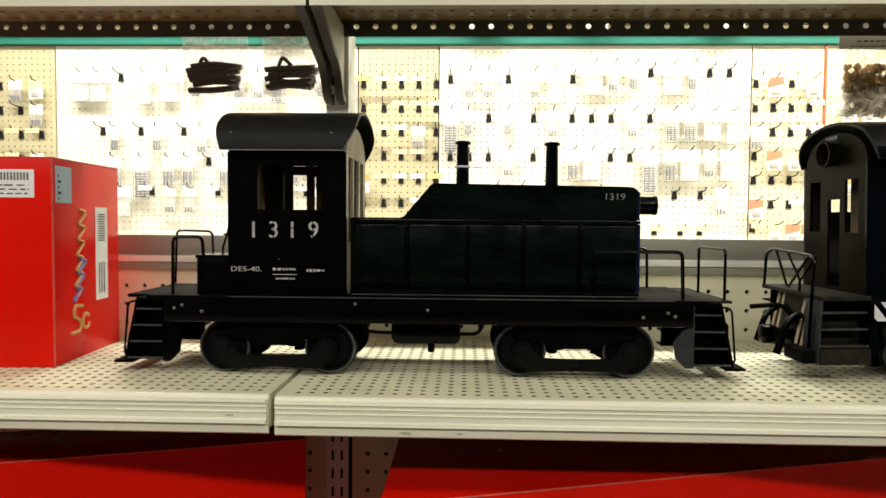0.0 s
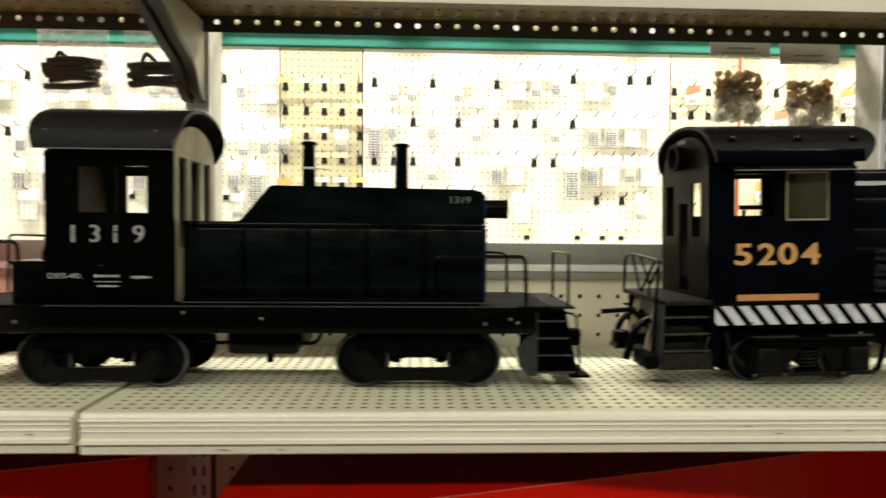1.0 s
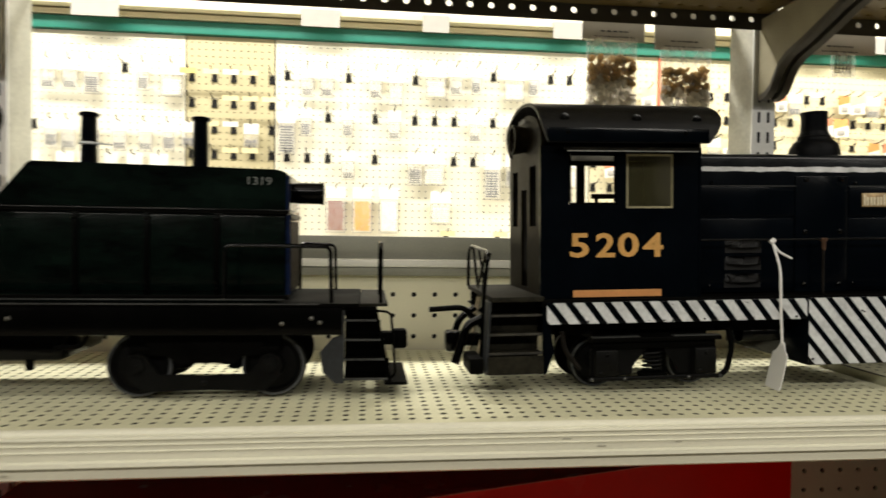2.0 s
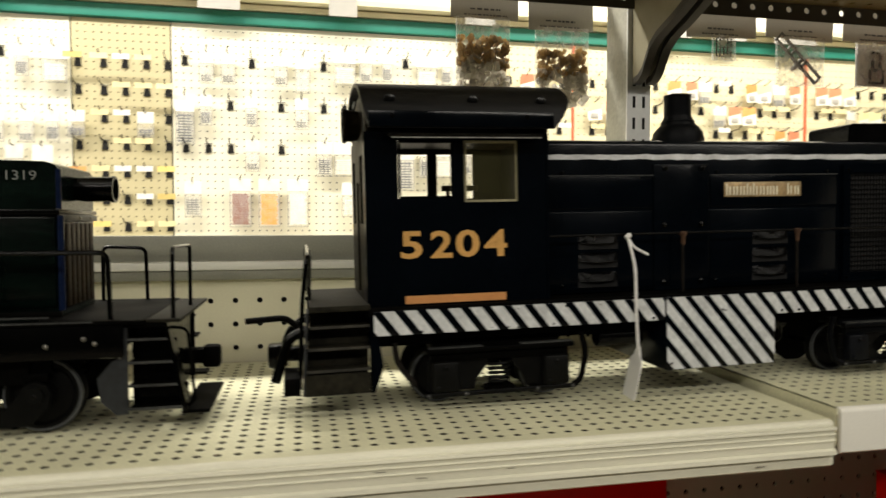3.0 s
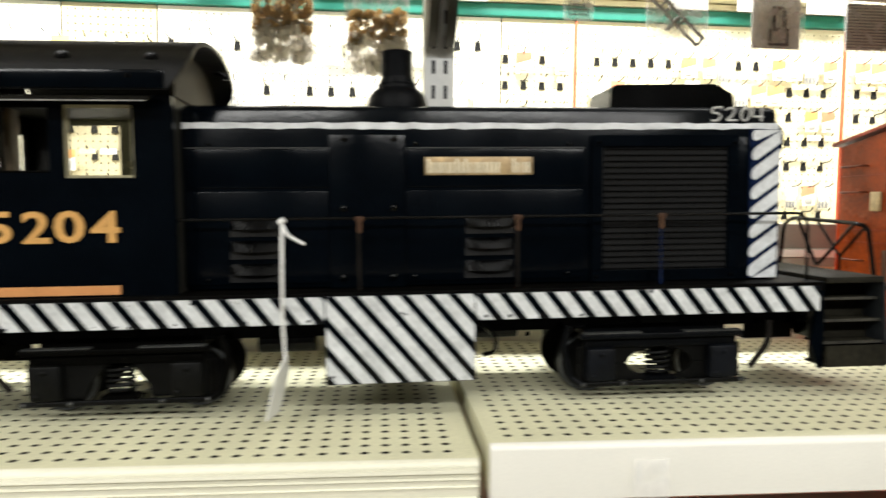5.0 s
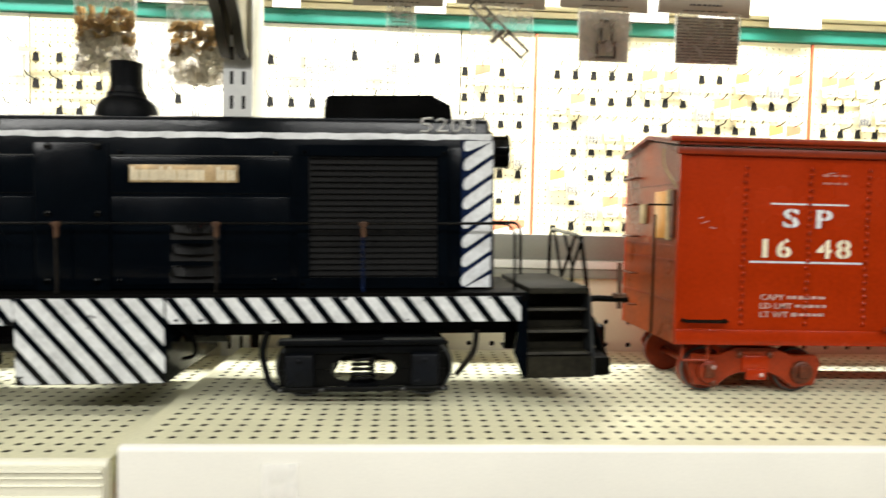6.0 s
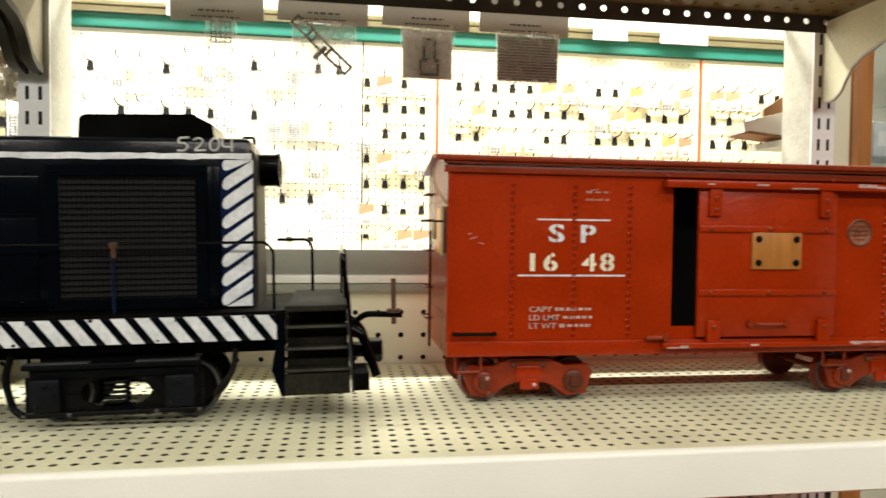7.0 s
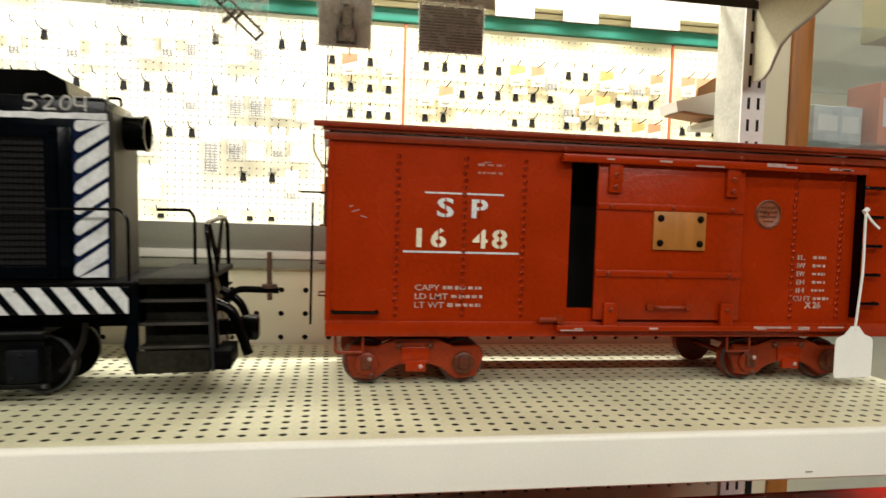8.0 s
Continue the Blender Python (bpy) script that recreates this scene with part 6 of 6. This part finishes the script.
        bolts(tr, [(xc - 0.014, 0.010, 0.034), (xc + 0.012, 0.010, 0.034), (xc - 0.036, 0.010, 0.010)], 0.0030, BROWN_RED, h=0.0025)
        bolts(tr, [(xc + 0.004, 0.0062, 0.0175), (xc - 0.038, 0.0048, 0.0240)], 0.0019, SCUFF, h=0.0016)
        for sx in (-0.0405, 0.0405):
            axle_pair(tr, xc + sx, 0.0195, 0.0235, 0.1065, OXIDE_DARK)
        part("stirrup", tube(bmesh.new(), [(xc - 0.066, 0.004, 0.044), (xc - 0.066, 0.004, 0.030), (xc - 0.044, 0.004, 0.030), (xc - 0.044, 0.004, 0.044)], 0.0012, bend=0.002), OXIDE_DARK, tr)


box_car()


def price_tag(points, w, h, turn, tilt, tail):
    """A card on a string that hangs through points, from the knot down to the card."""
    t = thing("price_tag", "blank white card price tag on a white string", "price tag", None, "price tags")
    top, end = Vector(points[0]), Vector(points[-1])
    s = tube(bmesh.new(), points, 0.0012, 6, bend=0.01)
    part("string", s, PAPER, t)
    s = tube(bmesh.new(), [top, top + Vector((0.004, -0.003, -0.008)), top + Vector((tail, -0.005, -0.014))], 0.0011, 6)
    part("string_tail", s, PAPER, t)
    part("knot", rod(top - Vector((0.0018, 0, 0)), top + Vector((0.0018, 0, 0.003)), 0.0022, seg=10), PAPER, t)
    half = [(w * 0.10, 0.002), (w * 0.16, -0.001), (w * 0.27, -0.0055), (w * 0.42, -0.0075), (w * 0.49, -0.0100), (w * 0.5, -0.0130), (w * 0.5, -h + 0.004), (w * 0.48, -h + 0.001), (w * 0.43, -h)]
    b = prism(bmesh.new(), half + [(-a, c) for a, c in half[::-1]], -0.0004, 0.0004)
    bmesh.ops.rotate(b, verts=b.verts, cent=(0, 0, 0), matrix=Matrix.Rotation(radians(turn), 3, "Z"))
    bmesh.ops.rotate(b, verts=b.verts, cent=(0, 0, 0), matrix=Matrix.Rotation(radians(tilt), 3, "Y"))
    bmesh.ops.translate(b, verts=b.verts, vec=end + Vector((0, 0, 0.002)))
    part("card", b, PAPER, t)
    return t


price_tag([(0.6145, 0.6455, 1.3345), (0.6160, 0.6350, 1.3120), (0.6165, 0.6330, 1.2700), (0.6185, 0.6330, 1.2410)], 0.030, 0.041, 80, 12, 0.016)
price_tag([(1.6085, 0.6655, 1.3630), (1.6080, 0.6640, 1.3100), (1.6045, 0.6650, 1.2580)], 0.040, 0.044, 4, 0, 0.010)

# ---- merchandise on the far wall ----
# near-black sheet gives the far peg holes their shade
structure("wall_backing", box(-3.0, 5.0, FAR + 0.016, FAR + 0.020, 1.115, 2.048), material("backing_shade", (0.012, 0.011, 0.008), 0.9), "added black sheet for the shade behind the far pegboards", "wall")


def make_hook(flag=None, half=0.021):
    t = thing("peg_hook", "black steel peg hook" + (" with a pale yellow price flag" if flag is YELLOW else " with a yellow price flag" if flag is DEEP_YELLOW
              else " with a white price flag" if flag else " on the pegboard"), "hook", pose(0, -5, 0.1), "hooks on the far pegboard")
    p = prism(bmesh.new(), [(-0.0075, 0.006), (0.0075, 0.006), (0.0090, -0.006), (0.0115, -0.023), (-0.0115, -0.023), (-0.0090, -0.006)], -0.004, -0.0005)
    part("back_plate", p, DARK_HOLE, t)
    part("cross_bar", box(-0.014, 0.014, -0.006, -0.002, 0.008, 0.0105, bevel=0.0006), STEEL, t)
    part("prong", tube(bmesh.new(), [(0, -0.002, 0.006), (0, -0.058, 0.010), (0, -0.072, 0.022)], 0.0020, 6), WHEEL_BLACK, t)
    if flag:
        part("price_flag", box(-half, half, -0.061, -0.0598, -0.006, 0.013), flag, t)
    return t


def make_pack(name, label, card, w, h, content, ch, header=0.30):
    """A clear pouch under a folded card, on its own prong; a darker seam runs round the pouch."""
    t = thing(name, label, "packet", pose(0, -5, 0.1), "packets on the far pegboard")
    part("prong", tube(bmesh.new(), [(0, 0.0, 0.006), (0, -0.060, 0.010), (0.006, -0.076, 0.022)], 0.0020, 6), WHEEL_BLACK, t)
    part("header_card", box(-w / 2, w / 2, -0.034, -0.0325, -h * header, 0.012), card, t)
    b = box(-w * 0.47, w * 0.47, -0.040, -0.027, -h, -h * header - 0.0005, bevel=0.004)
    part("pouch", b, BAG_FAR, t, "clear plastic pouch")
    part("pouch_seam", frame_ring(bmesh.new(), -w * 0.49, w * 0.49, -h - 0.003, -h * header - 0.001, 0.0016, -0.0345, -0.0325), SEAM, t, "greyish heat-sealed seam")
    c = bmesh.new()
    rng = random.Random(int(w * 10000) + int(h * 1000))
    n = 3 + int(ch * (80 if header > 0.25 else 130) * h)
    for k in range(n):
        za = -h + 0.006 + (h * ch) * k / n
        bx(c, -w * 0.40 + rng.uniform(0, 0.003), w * 0.40 - rng.uniform(0, 0.006), -0.036, -0.031, za, za + h * ch / n * (rng.uniform(0.3, 0.55) if header > 0.25 else 0.85))
    for k in range(3):
        xa = -w * 0.34 + w * 0.66 * k / 2.6
        bx(c, xa, xa + 0.0025, -0.0365, -0.0305, -h + 0.006, -h + 0.006 + h * ch)
    part("castings", c, content, t, "plastic castings")
    return t


def make_folded(label, card):
    """A small carded part with a coloured slanting band over a white bag."""
    t = thing("carded_part", label, "packet", pose(0, -5, 0.1), "packets on the far pegboard")
    part("prong", tube(bmesh.new(), [(0, 0.0, 0.006), (0, -0.060, 0.010), (0.006, -0.076, 0.022)], 0.0020, 6), WHEEL_BLACK, t)
    part("header_card", prism(bmesh.new(), [(-0.028, 0.010), (0.028, 0.010), (0.028, -0.016), (-0.028, -0.030)], -0.034, -0.0325), card, t)
    part("white_card", prism(bmesh.new(), [(-0.028, -0.031), (0.028, -0.017), (0.030, -0.062), (-0.026, -0.066)], -0.036, -0.0345), WHITE_CARD, t)
    part("moulding", box(-0.016, 0.014, -0.040, -0.036, -0.056, -0.036, bevel=0.002), GREY_CARD, t)
    return t


SEAM = material("pouch_seam_grey", (0.30, 0.29, 0.27), 0.4, vary=0.15)
hook_black, hook_yellow, hook_white, hook_deep = make_hook(), make_hook(YELLOW, 0.028), make_hook(WHITE_CARD, 0.027), make_hook(DEEP_YELLOW, 0.029)
GREYS = "clear packet of grey model parts with a white card"
packs = [make_pack("parts_packet", GREYS, WHITE_CARD, 0.056, 0.112, GREY_PART, 0.50),
         make_pack("parts_packet", "narrow " + GREYS, WHITE_CARD, 0.040, 0.092, GREY_PART, 0.42),
         make_pack("parts_packet", "wide clear packet of pale model parts with a white card", WHITE_CARD, 0.078, 0.110, WHITE_CARD, 0.5),
         make_pack("parts_packet", "long clear packet of grey ladders with a white card", WHITE_CARD, 0.062, 0.160, GREY_PART, 0.62),
         make_pack("parts_packet", "clear packet of one small grey casting with a white card", WHITE_CARD, 0.048, 0.098, GREY_PART, 0.22),
         make_pack("parts_packet", "clear packet of pale green castings with a white card", WHITE_CARD, 0.052, 0.120, PALE_BLUE, 0.45)]
cards = [make_folded("small packet with a slanted red header over a white bag", RED_CARD),
         make_folded("small packet with a slanted yellow header over a white bag", YELLOW),
         make_pack("carded_part", "small packet with a white header card", WHITE_CARD, 0.054, 0.078, GREY_PART, 0.3, 0.35),
         make_folded("small packet with a slanted orange header over a white bag", RUST_CARD)]
sheets = [make_pack("sheet_packet", "long clear packet of %s embossed sheet with a white card" % n, WHITE_CARD, 0.074, 0.158, m, 0.70, 0.20)
          for n, m in (("brick red", BRICK), ("amber yellow", AMBER), ("white", WHITE_CARD))]
protos = [*sheets, hook_black, hook_yellow, hook_white, hook_deep, *packs, *cards]
rng = random.Random(11)
PEGS = 0.0254


def hang(proto, x, z, turn=0.0):
    return copy_thing(proto, pose(x, FAR - 0.0005, z, 0, 0, turn))


# the white panel, in peg holes from its first hook: empty hooks, then packets by kind
ROWS = ((1.950, (12, 21, 24), ((3, 2), (6, 4), (9, 1), (15, 2), (18, 1))),
        (1.925, (-19, -10, 0), ((-16, 4), (-13, 4), (-6, 4), (-3, 5))),
        (1.772, (-13, -6, 0, 3, 6, 12), ((-19, 3), (-16, 1), (-10, 1), (-3, 4), (9, 4), (15, 0), (18, 0), (21, 2), (24, 5))),
        (1.618, (-19, -16, -13, -6, 6, 9), ((-10, 4), (0, 0), (3, 2), (12, 3), (15, 0), (18, 2), (21, 4), (24, 2))),
        (1.470, (16, 20), ((23, 4), (-18, 0), (4, 2))))
for z, empty, full in ROWS:
    for n in empty:
        hang(hook_black, 0.4215 + n * PEGS, z)
    for n, kind in full:
        hang(packs[kind], 0.4215 + n * PEGS, z + 0.010, rng.uniform(-7, 7))
for x, p in zip((0.125, 0.224, 0.325), sheets):
    hang(p, x, 1.490)
for n in (5, 13, 17, 20):
    hang(hook_yellow, 0.4215 + n * PEGS, 1.328)
# the white panel further west
WEST = ((1.930, ((-0.645, -1), (-0.826, 4), (-0.748, 0), (-0.572, 1), (-0.470, 2), (-1.392, -1), (-1.543, 2), (-1.470, 2), (-1.277, 5), (-1.190, 2), (-1.08, 1), (-0.98, -1), (-0.90, 4))),
        (1.715, ((-0.830, 4), (-0.740, 1), (-0.650, 4), (-0.560, 4), (-1.469, -1), (-1.313, -1), (-1.137, -1), (-1.400, 1), (-1.235, 1), (-1.050, 4), (-0.960, -1), (-0.890, 1), (-0.480, 1))),
        (1.595, ((-0.844, 0), (-0.765, 3), (-0.677, 4), (-0.597, 0), (-0.518, 3), (-1.409, 0), (-1.304, 3), (-1.187, 0), (-1.106, 0), (-1.036, -1), (-0.960, 0))),
        (1.474, ((-0.797, 3), (-0.735, 0), (-0.639, -1), (-0.580, 4), (-1.375, 2), (-1.270, -1), (-1.188, 4), (-1.107, 4), (-0.90, 1), (-1.00, -1))))
for z, row in WEST:
    for x, kind in row:
        if kind < 0:
            hang(hook_white if z < 1.5 else hook_black, x, z)
        else:
            hang(packs[kind], x, z, rng.uniform(-8, 8))
# the narrow cream strip: B hook, D deep yellow, P pale yellow, W white, C card, R red card
for r, row in enumerate(("DPWPB", "BBPPP", "CPWCB", "BBPPB", "RPWWD", "BBBWD", "RDBPP")):
    for c, kind in enumerate(row):
        p = {"B": hook_black, "D": hook_deep, "P": hook_yellow, "W": hook_white, "C": cards[2], "R": cards[3]}[kind]
        hang(p, -0.396 + c * 0.0695 - (0.012 if c == 0 else 0), 1.905 - 0.0946 * r)
# cream panels with many small cards
for r in range(7):
    z = 1.909 - 0.0946 * r
    for c in range(-13, 27):
        x = 2.038 + c * 0.0695
        if min(abs(x - q) for q in (1.400, 2.466, 3.534)) < 0.016:
            continue
        v = rng.random()
        run = (c // 3 + 2 * r) % 6
        if (r == 0 and 2 <= c <= 9) or run in (2, 5):
            hang(cards[0] if v < 0.34 else cards[3] if v < 0.48 else cards[1] if v < 0.66 else hook_yellow if v < 0.80 else cards[2], x, z, rng.uniform(-12, 12))
        elif v < 0.94:
            hang(hook_yellow if v < 0.50 else hook_black if v < 0.82 else hook_white, x, z)
for k in range(30):
    x = -2.90 + k * 0.042
    if k % 2 == 0:
        for r in range(7):
            hang(rng.choice((hook_black, hook_yellow, hook_yellow, cards[1], cards[2])), x, 1.895 - 0.098 * r)
for p in protos:
    for o in (*p.children_recursive, p):
        bpy.data.objects.remove(o)
for x, w in ((-0.005, 0.14), (0.94, 0.115), (0.44, 0.10), (1.72, 0.15), (1.98, 0.14), (2.25, 0.2), (-0.80, 0.16)):
    s = thing("shelf_card", "plain white card hanging over the green trim", "card", Matrix.Translation((x, FAR - 0.080, 2.082)), "cards on the ledge")
    part("card", box(0, w, 0, 0.0015, 0, 0.0627), GREY_CARD, s)
    part("fold", box(0, w, 0.0015, 0.06, 0.0612, 0.0627), WHITE_CARD, s)

# ---- packets hanging on the gondola's other side ----
bar = bmesh.new()
cy(bar, (-1.05, 0.957, 1.672), (1.66, 0.957, 1.672), 0.004)
for x in UP:
    bx(bar, x - 0.004, x + 0.004, 0.927, 0.957, 1.668, 1.676)
structure("trim_hang_bar", bar, STEEL, "steel bar on the gondola's other side for packets", "rail")


def pouch_packet(label, x0, x1, zc, px0, px1, zb, lean, fill):
    t = thing("hanging_packet", label, "packet", None, "packets on the hang bar")
    y = 0.950
    card = box(x0, x1, y - 0.0006, y + 0.0006, zc, 1.668, bevel=0.0004)
    bmesh.ops.rotate(card, verts=card.verts, cent=((x0 + x1) / 2, y, 1.668), matrix=Matrix.Rotation(radians(lean), 3, "Y"))
    hc = part("header_card", card, GREY_CARD, t, "grey card back with small print")
    b = bmesh.new()
    xm = (x0 + x1) / 2
    bars(b, xm - 0.020, zc + 0.010, 0.040, 0.0035, 1, y - 0.0010, int(x0 * 1000), 0.6, 6)
    bars(b, xm - 0.028, zc + 0.003, 0.056, 0.0030, 1, y - 0.0010, int(x0 * 1000) + 3, 0.5, 9)
    part("print", b, INK, hc)
    p = box(px0, px1, y - 0.003, y + 0.003, zb, zc + 0.004, bevel=0.002)
    part("pouch", p, BAG, t, "clear plastic pouch")
    fill(t, px0, px1, zb, y)
    return t


def rubble(t, x0, x1, zb, y):
    r = random.Random(int(x0 * 1e4))
    for mat, za, zt, n, s in ((STONES, zb + 0.005, zb + 0.044, 70, 0.0062), (RUBBLE, zb + 0.036, zb + 0.072, 95, 0.0048)):
        b = bmesh.new()
        for k in range(n):
            m = Matrix.LocRotScale((r.uniform(x0 + 0.005, x1 - 0.005), y + r.uniform(-0.002, 0.004), za + (zt - za) * r.random() ** 1.25),
                                   Euler((r.uniform(0, 3), r.uniform(0, 3), r.uniform(0, 3))), (s * r.uniform(0.6, 1.4), s * r.uniform(0.3, 0.7), s * r.uniform(0.6, 1.4)))
            bmesh.ops.create_cube(b, size=1.6, matrix=m)
        tagged(part("rubble", b, mat, t, "loose model rubble", smooth=False), kind="stuff")


def lattice(t, x0, x1, zb, y):
    b = bmesh.new()
    for k in range(5):
        s = k / 4
        bx(b, x0 + 0.006 + (x1 - x0 - 0.013) * s, x0 + 0.0068 + (x1 - x0 - 0.013) * s, y - 0.001, y + 0.001, zb + 0.006, zb + 0.030)
        bx(b, x0 + 0.006, x1 - 0.006, y - 0.001, y + 0.001, zb + 0.006 + 0.024 * s, zb + 0.0068 + 0.024 * s)
    part("lattice_frame", b, BLACK, t)


def truck_part(t, x0, x1, zb, y):
    b = bmesh.new()
    for k, (u, v) in enumerate(((0.20, 0.86), (0.42, 0.62), (0.72, 0.30))):
        cx, cz = x0 + (x1 - x0) * u, zb + 0.066 * v
        r = frame_ring(bmesh.new(), -0.017, 0.017, -0.007, 0.007, 0.0024, -0.002, 0.002)
        bmesh.ops.rotate(r, verts=r.verts, cent=(0, 0, 0), matrix=Matrix.Rotation(radians(42), 3, "Y"))
        bmesh.ops.translate(r, verts=r.verts, vec=(cx, y, cz))
        me = bpy.data.meshes.new("tmp")
        r.to_mesh(me)
        r.free()
        b.from_mesh(me)
        bpy.data.meshes.remove(me)
    tube(b, [(x0 + 0.026, y, zb + 0.022), (x0 + 0.040, y, zb + 0.036)], 0.003)
    part("frame_casting", b, material("casting_grey", (0.12, 0.12, 0.12), 0.5), t)


def chair_part(t, x0, x1, zb, y):
    part("grey_insert", box(x0 + 0.003, x1 - 0.003, y + 0.0035, y + 0.0042, zb + 0.003, zb + 0.062), GREY_CARD, t)
    b = frame_ring(bmesh.new(), (x0 + x1) / 2 - 0.006, (x0 + x1) / 2 + 0.010, zb + 0.024, zb + 0.052, 0.003, y - 0.001, y + 0.002)
    frame_ring(b, (x0 + x1) / 2 - 0.010, (x0 + x1) / 2 + 0.014, zb + 0.006, zb + 0.026, 0.0026, y - 0.001, y + 0.002)
    part("tower_casting", b, BLACK, t)


def ribbed(t, x0, x1, zb, y):
    part("ribbed_sheet", box(x0 + 0.002, x1 - 0.002, y, y + 0.0015, zb + 0.003, zb + 0.058), GREY_CARD, t)
    for k in range(15):
        z = zb + 0.005 + k * 0.0036
        part("rib", box(x0 + 0.003, x1 - 0.003, y - 0.0016, y, z, z + 0.0015), GREY_PART, t)


def tangle(t, x0, x1, zb, y):
    r = random.Random(int(abs(x0) * 1e4))
    m = material("tangle_black", (0.03, 0.025, 0.02), 0.6)
    for k in range(7):
        z = zb + 0.012 + 0.0052 * k
        xa, xb = x0 + 0.004 + r.uniform(0, 0.012), x1 - 0.008 - r.uniform(0, 0.012)
        bar = tube(bmesh.new(), [(xa, y, z + r.uniform(-0.003, 0.003)), ((xa + xb) / 2, y - 0.003, z + r.uniform(-0.004, 0.006)), (xb, y + 0.002, z + r.uniform(-0.004, 0.006))], 0.0046, 7, bend=0.02)
        part("black_casting", bar, m, t)
    part("black_casting", tube(bmesh.new(), [(x0 + 0.020, y, zb + 0.036), (x0 + 0.030, y - 0.003, zb + 0.058), (x0 + 0.048, y, zb + 0.040)], 0.003, 7, bend=0.006), m, t)


pouch_packet("clear packet of brown and grey rubble under a grey card", 0.530, 0.618, 1.603, 0.536, 0.606, 1.508, 1.0, rubble)
pouch_packet("clear packet of brown and grey rubble under a grey card", 0.630, 0.718, 1.594, 0.640, 0.713, 1.497, -1.0, rubble)
pouch_packet("clear packet with a small black lattice part", 0.852, 0.958, 1.598, 0.893, 0.928, 1.567, -1.5, lattice)
pouch_packet("clear packet with grey frame castings", 0.977, 1.084, 1.602, 0.992, 1.068, 1.538, 2.0, truck_part)
pouch_packet("grey packet with a black tower casting", 1.101, 1.209, 1.603, 1.122, 1.189, 1.540, 2.0, chair_part)
pouch_packet("grey packet with a ribbed plastic sheet", 1.221, 1.336, 1.602, 1.241, 1.323, 1.541, 1.5, ribbed)
pouch_packet("clear packet with a tangle of black model parts", -0.418, -0.318, 1.622, -0.416, -0.320, 1.535, 0.0, tangle)
pouch_packet("clear packet with a tangle of black model parts", -0.300, -0.205, 1.622, -0.298, -0.207, 1.535, 0.0, tangle)

# small carton on a hook behind the last upright
kc = thing("small_carton", "open brown and white cardboard carton on a shelf arm", "carton", None)
b = prism(bmesh.new(), [(1.575, 1.503), (1.604, 1.511), (1.668, 1.528), (1.668, 1.484), (1.586, 1.492), (1.578, 1.490)], 0.945, 0.990)
part("body", b, WHITE_CARD, kc)
part("open_flap", prism(bmesh.new(), [(1.6045, 1.5115), (1.606, 1.522), (1.668, 1.562), (1.668, 1.5285)], 0.948, 0.951), KRAFT, kc, "brown inner flap")
part("underside", prism(bmesh.new(), [(1.580, 1.4890), (1.586, 1.4915), (1.668, 1.4835), (1.668, 1.4800)], 0.946, 0.989), KRAFT, kc)
part("shelf_arm", box(1.618, 1.668, 0.926, 0.992, 1.472, 1.4795), UPRIGHT, kc)

# ---- glass display case at the end ----
dc = thing("display_case", "glass display case with a varnished wood frame and stocked shelves", "display case", pose(0, 0, 0))
side = [(1.713, 0.965), (1.7475, 0.965), (1.7475, 1.03), (2.000, 1.40), (1.970, 1.40), (1.713, 1.04)]
part("end_panel", prism(bmesh.new(), side, 0, 2.1, "z"), PEG, dc)
part("wood_stile", box(1.748, 1.778, 0.960, 0.985, 0, 2.1, bevel=0.001), WOOD, dc, "orange-brown varnished wood stile")
part("wood_rail", box(1.779, 2.90, 0.962, 0.983, 1.80, 1.84), WOOD, dc)
g = part("glass_pane", box(1.779, 2.90, 0.970, 0.974, 0.3, 1.80), GLASS, dc)
g.visible_shadow = False
part("back", box(2.000, 2.90, 1.398, 1.41, 0, 2.1), PEG, dc)
part("case_base", prism(bmesh.new(), [(1.790, 0.985), (2.90, 0.985), (2.90, 1.395), (2.010, 1.395), (1.790, 1.08)], 0, 0.3, "z"), WOOD, dc)
for z in (1.30, 1.465, 1.625):
    part("case_shelf", prism(bmesh.new(), [(1.790, 0.990), (2.90, 0.990), (2.90, 1.395), (2.010, 1.395), (1.790, 1.08)], z, z + 0.006, "z"), GLASS, dc)
rng = random.Random(5)
for z, items in ((1.306, ((1.83, PALE_BLUE), (1.90, WHITE_CARD), (1.98, WHITE_CARD), (2.06, RED_CARD), (2.16, YELLOW), (2.26, RED_CARD))),
                 (1.471, ((1.838, PALE_BLUE), (1.892, PALE_BLUE), (1.955, RED_CARD), (2.03, RED_CARD), (2.10, KRAFT), (2.19, WHITE_CARD))),
                 (1.631, ((1.965, YELLOW), (2.04, GREEN), (2.12, RED_CARD)))):
    for x, mat in items:
        w, h = rng.uniform(0.044, 0.056), rng.uniform(0.045, 0.095)
        it = thing("boxed_model", "small boxed model on a display case shelf", "box", pose(x, 1.035 + rng.uniform(0, 0.02), z, 0, 0, rng.uniform(-12, 12)), "models in the display case")
        part("box", box(-w / 2, w / 2, -0.03, 0.03, 0, h, bevel=0.002), mat, it)
        part("lid_label", box(-w * 0.35, w * 0.35, -0.0306, -0.030, h * 0.3, h * 0.75), PAPER, it)
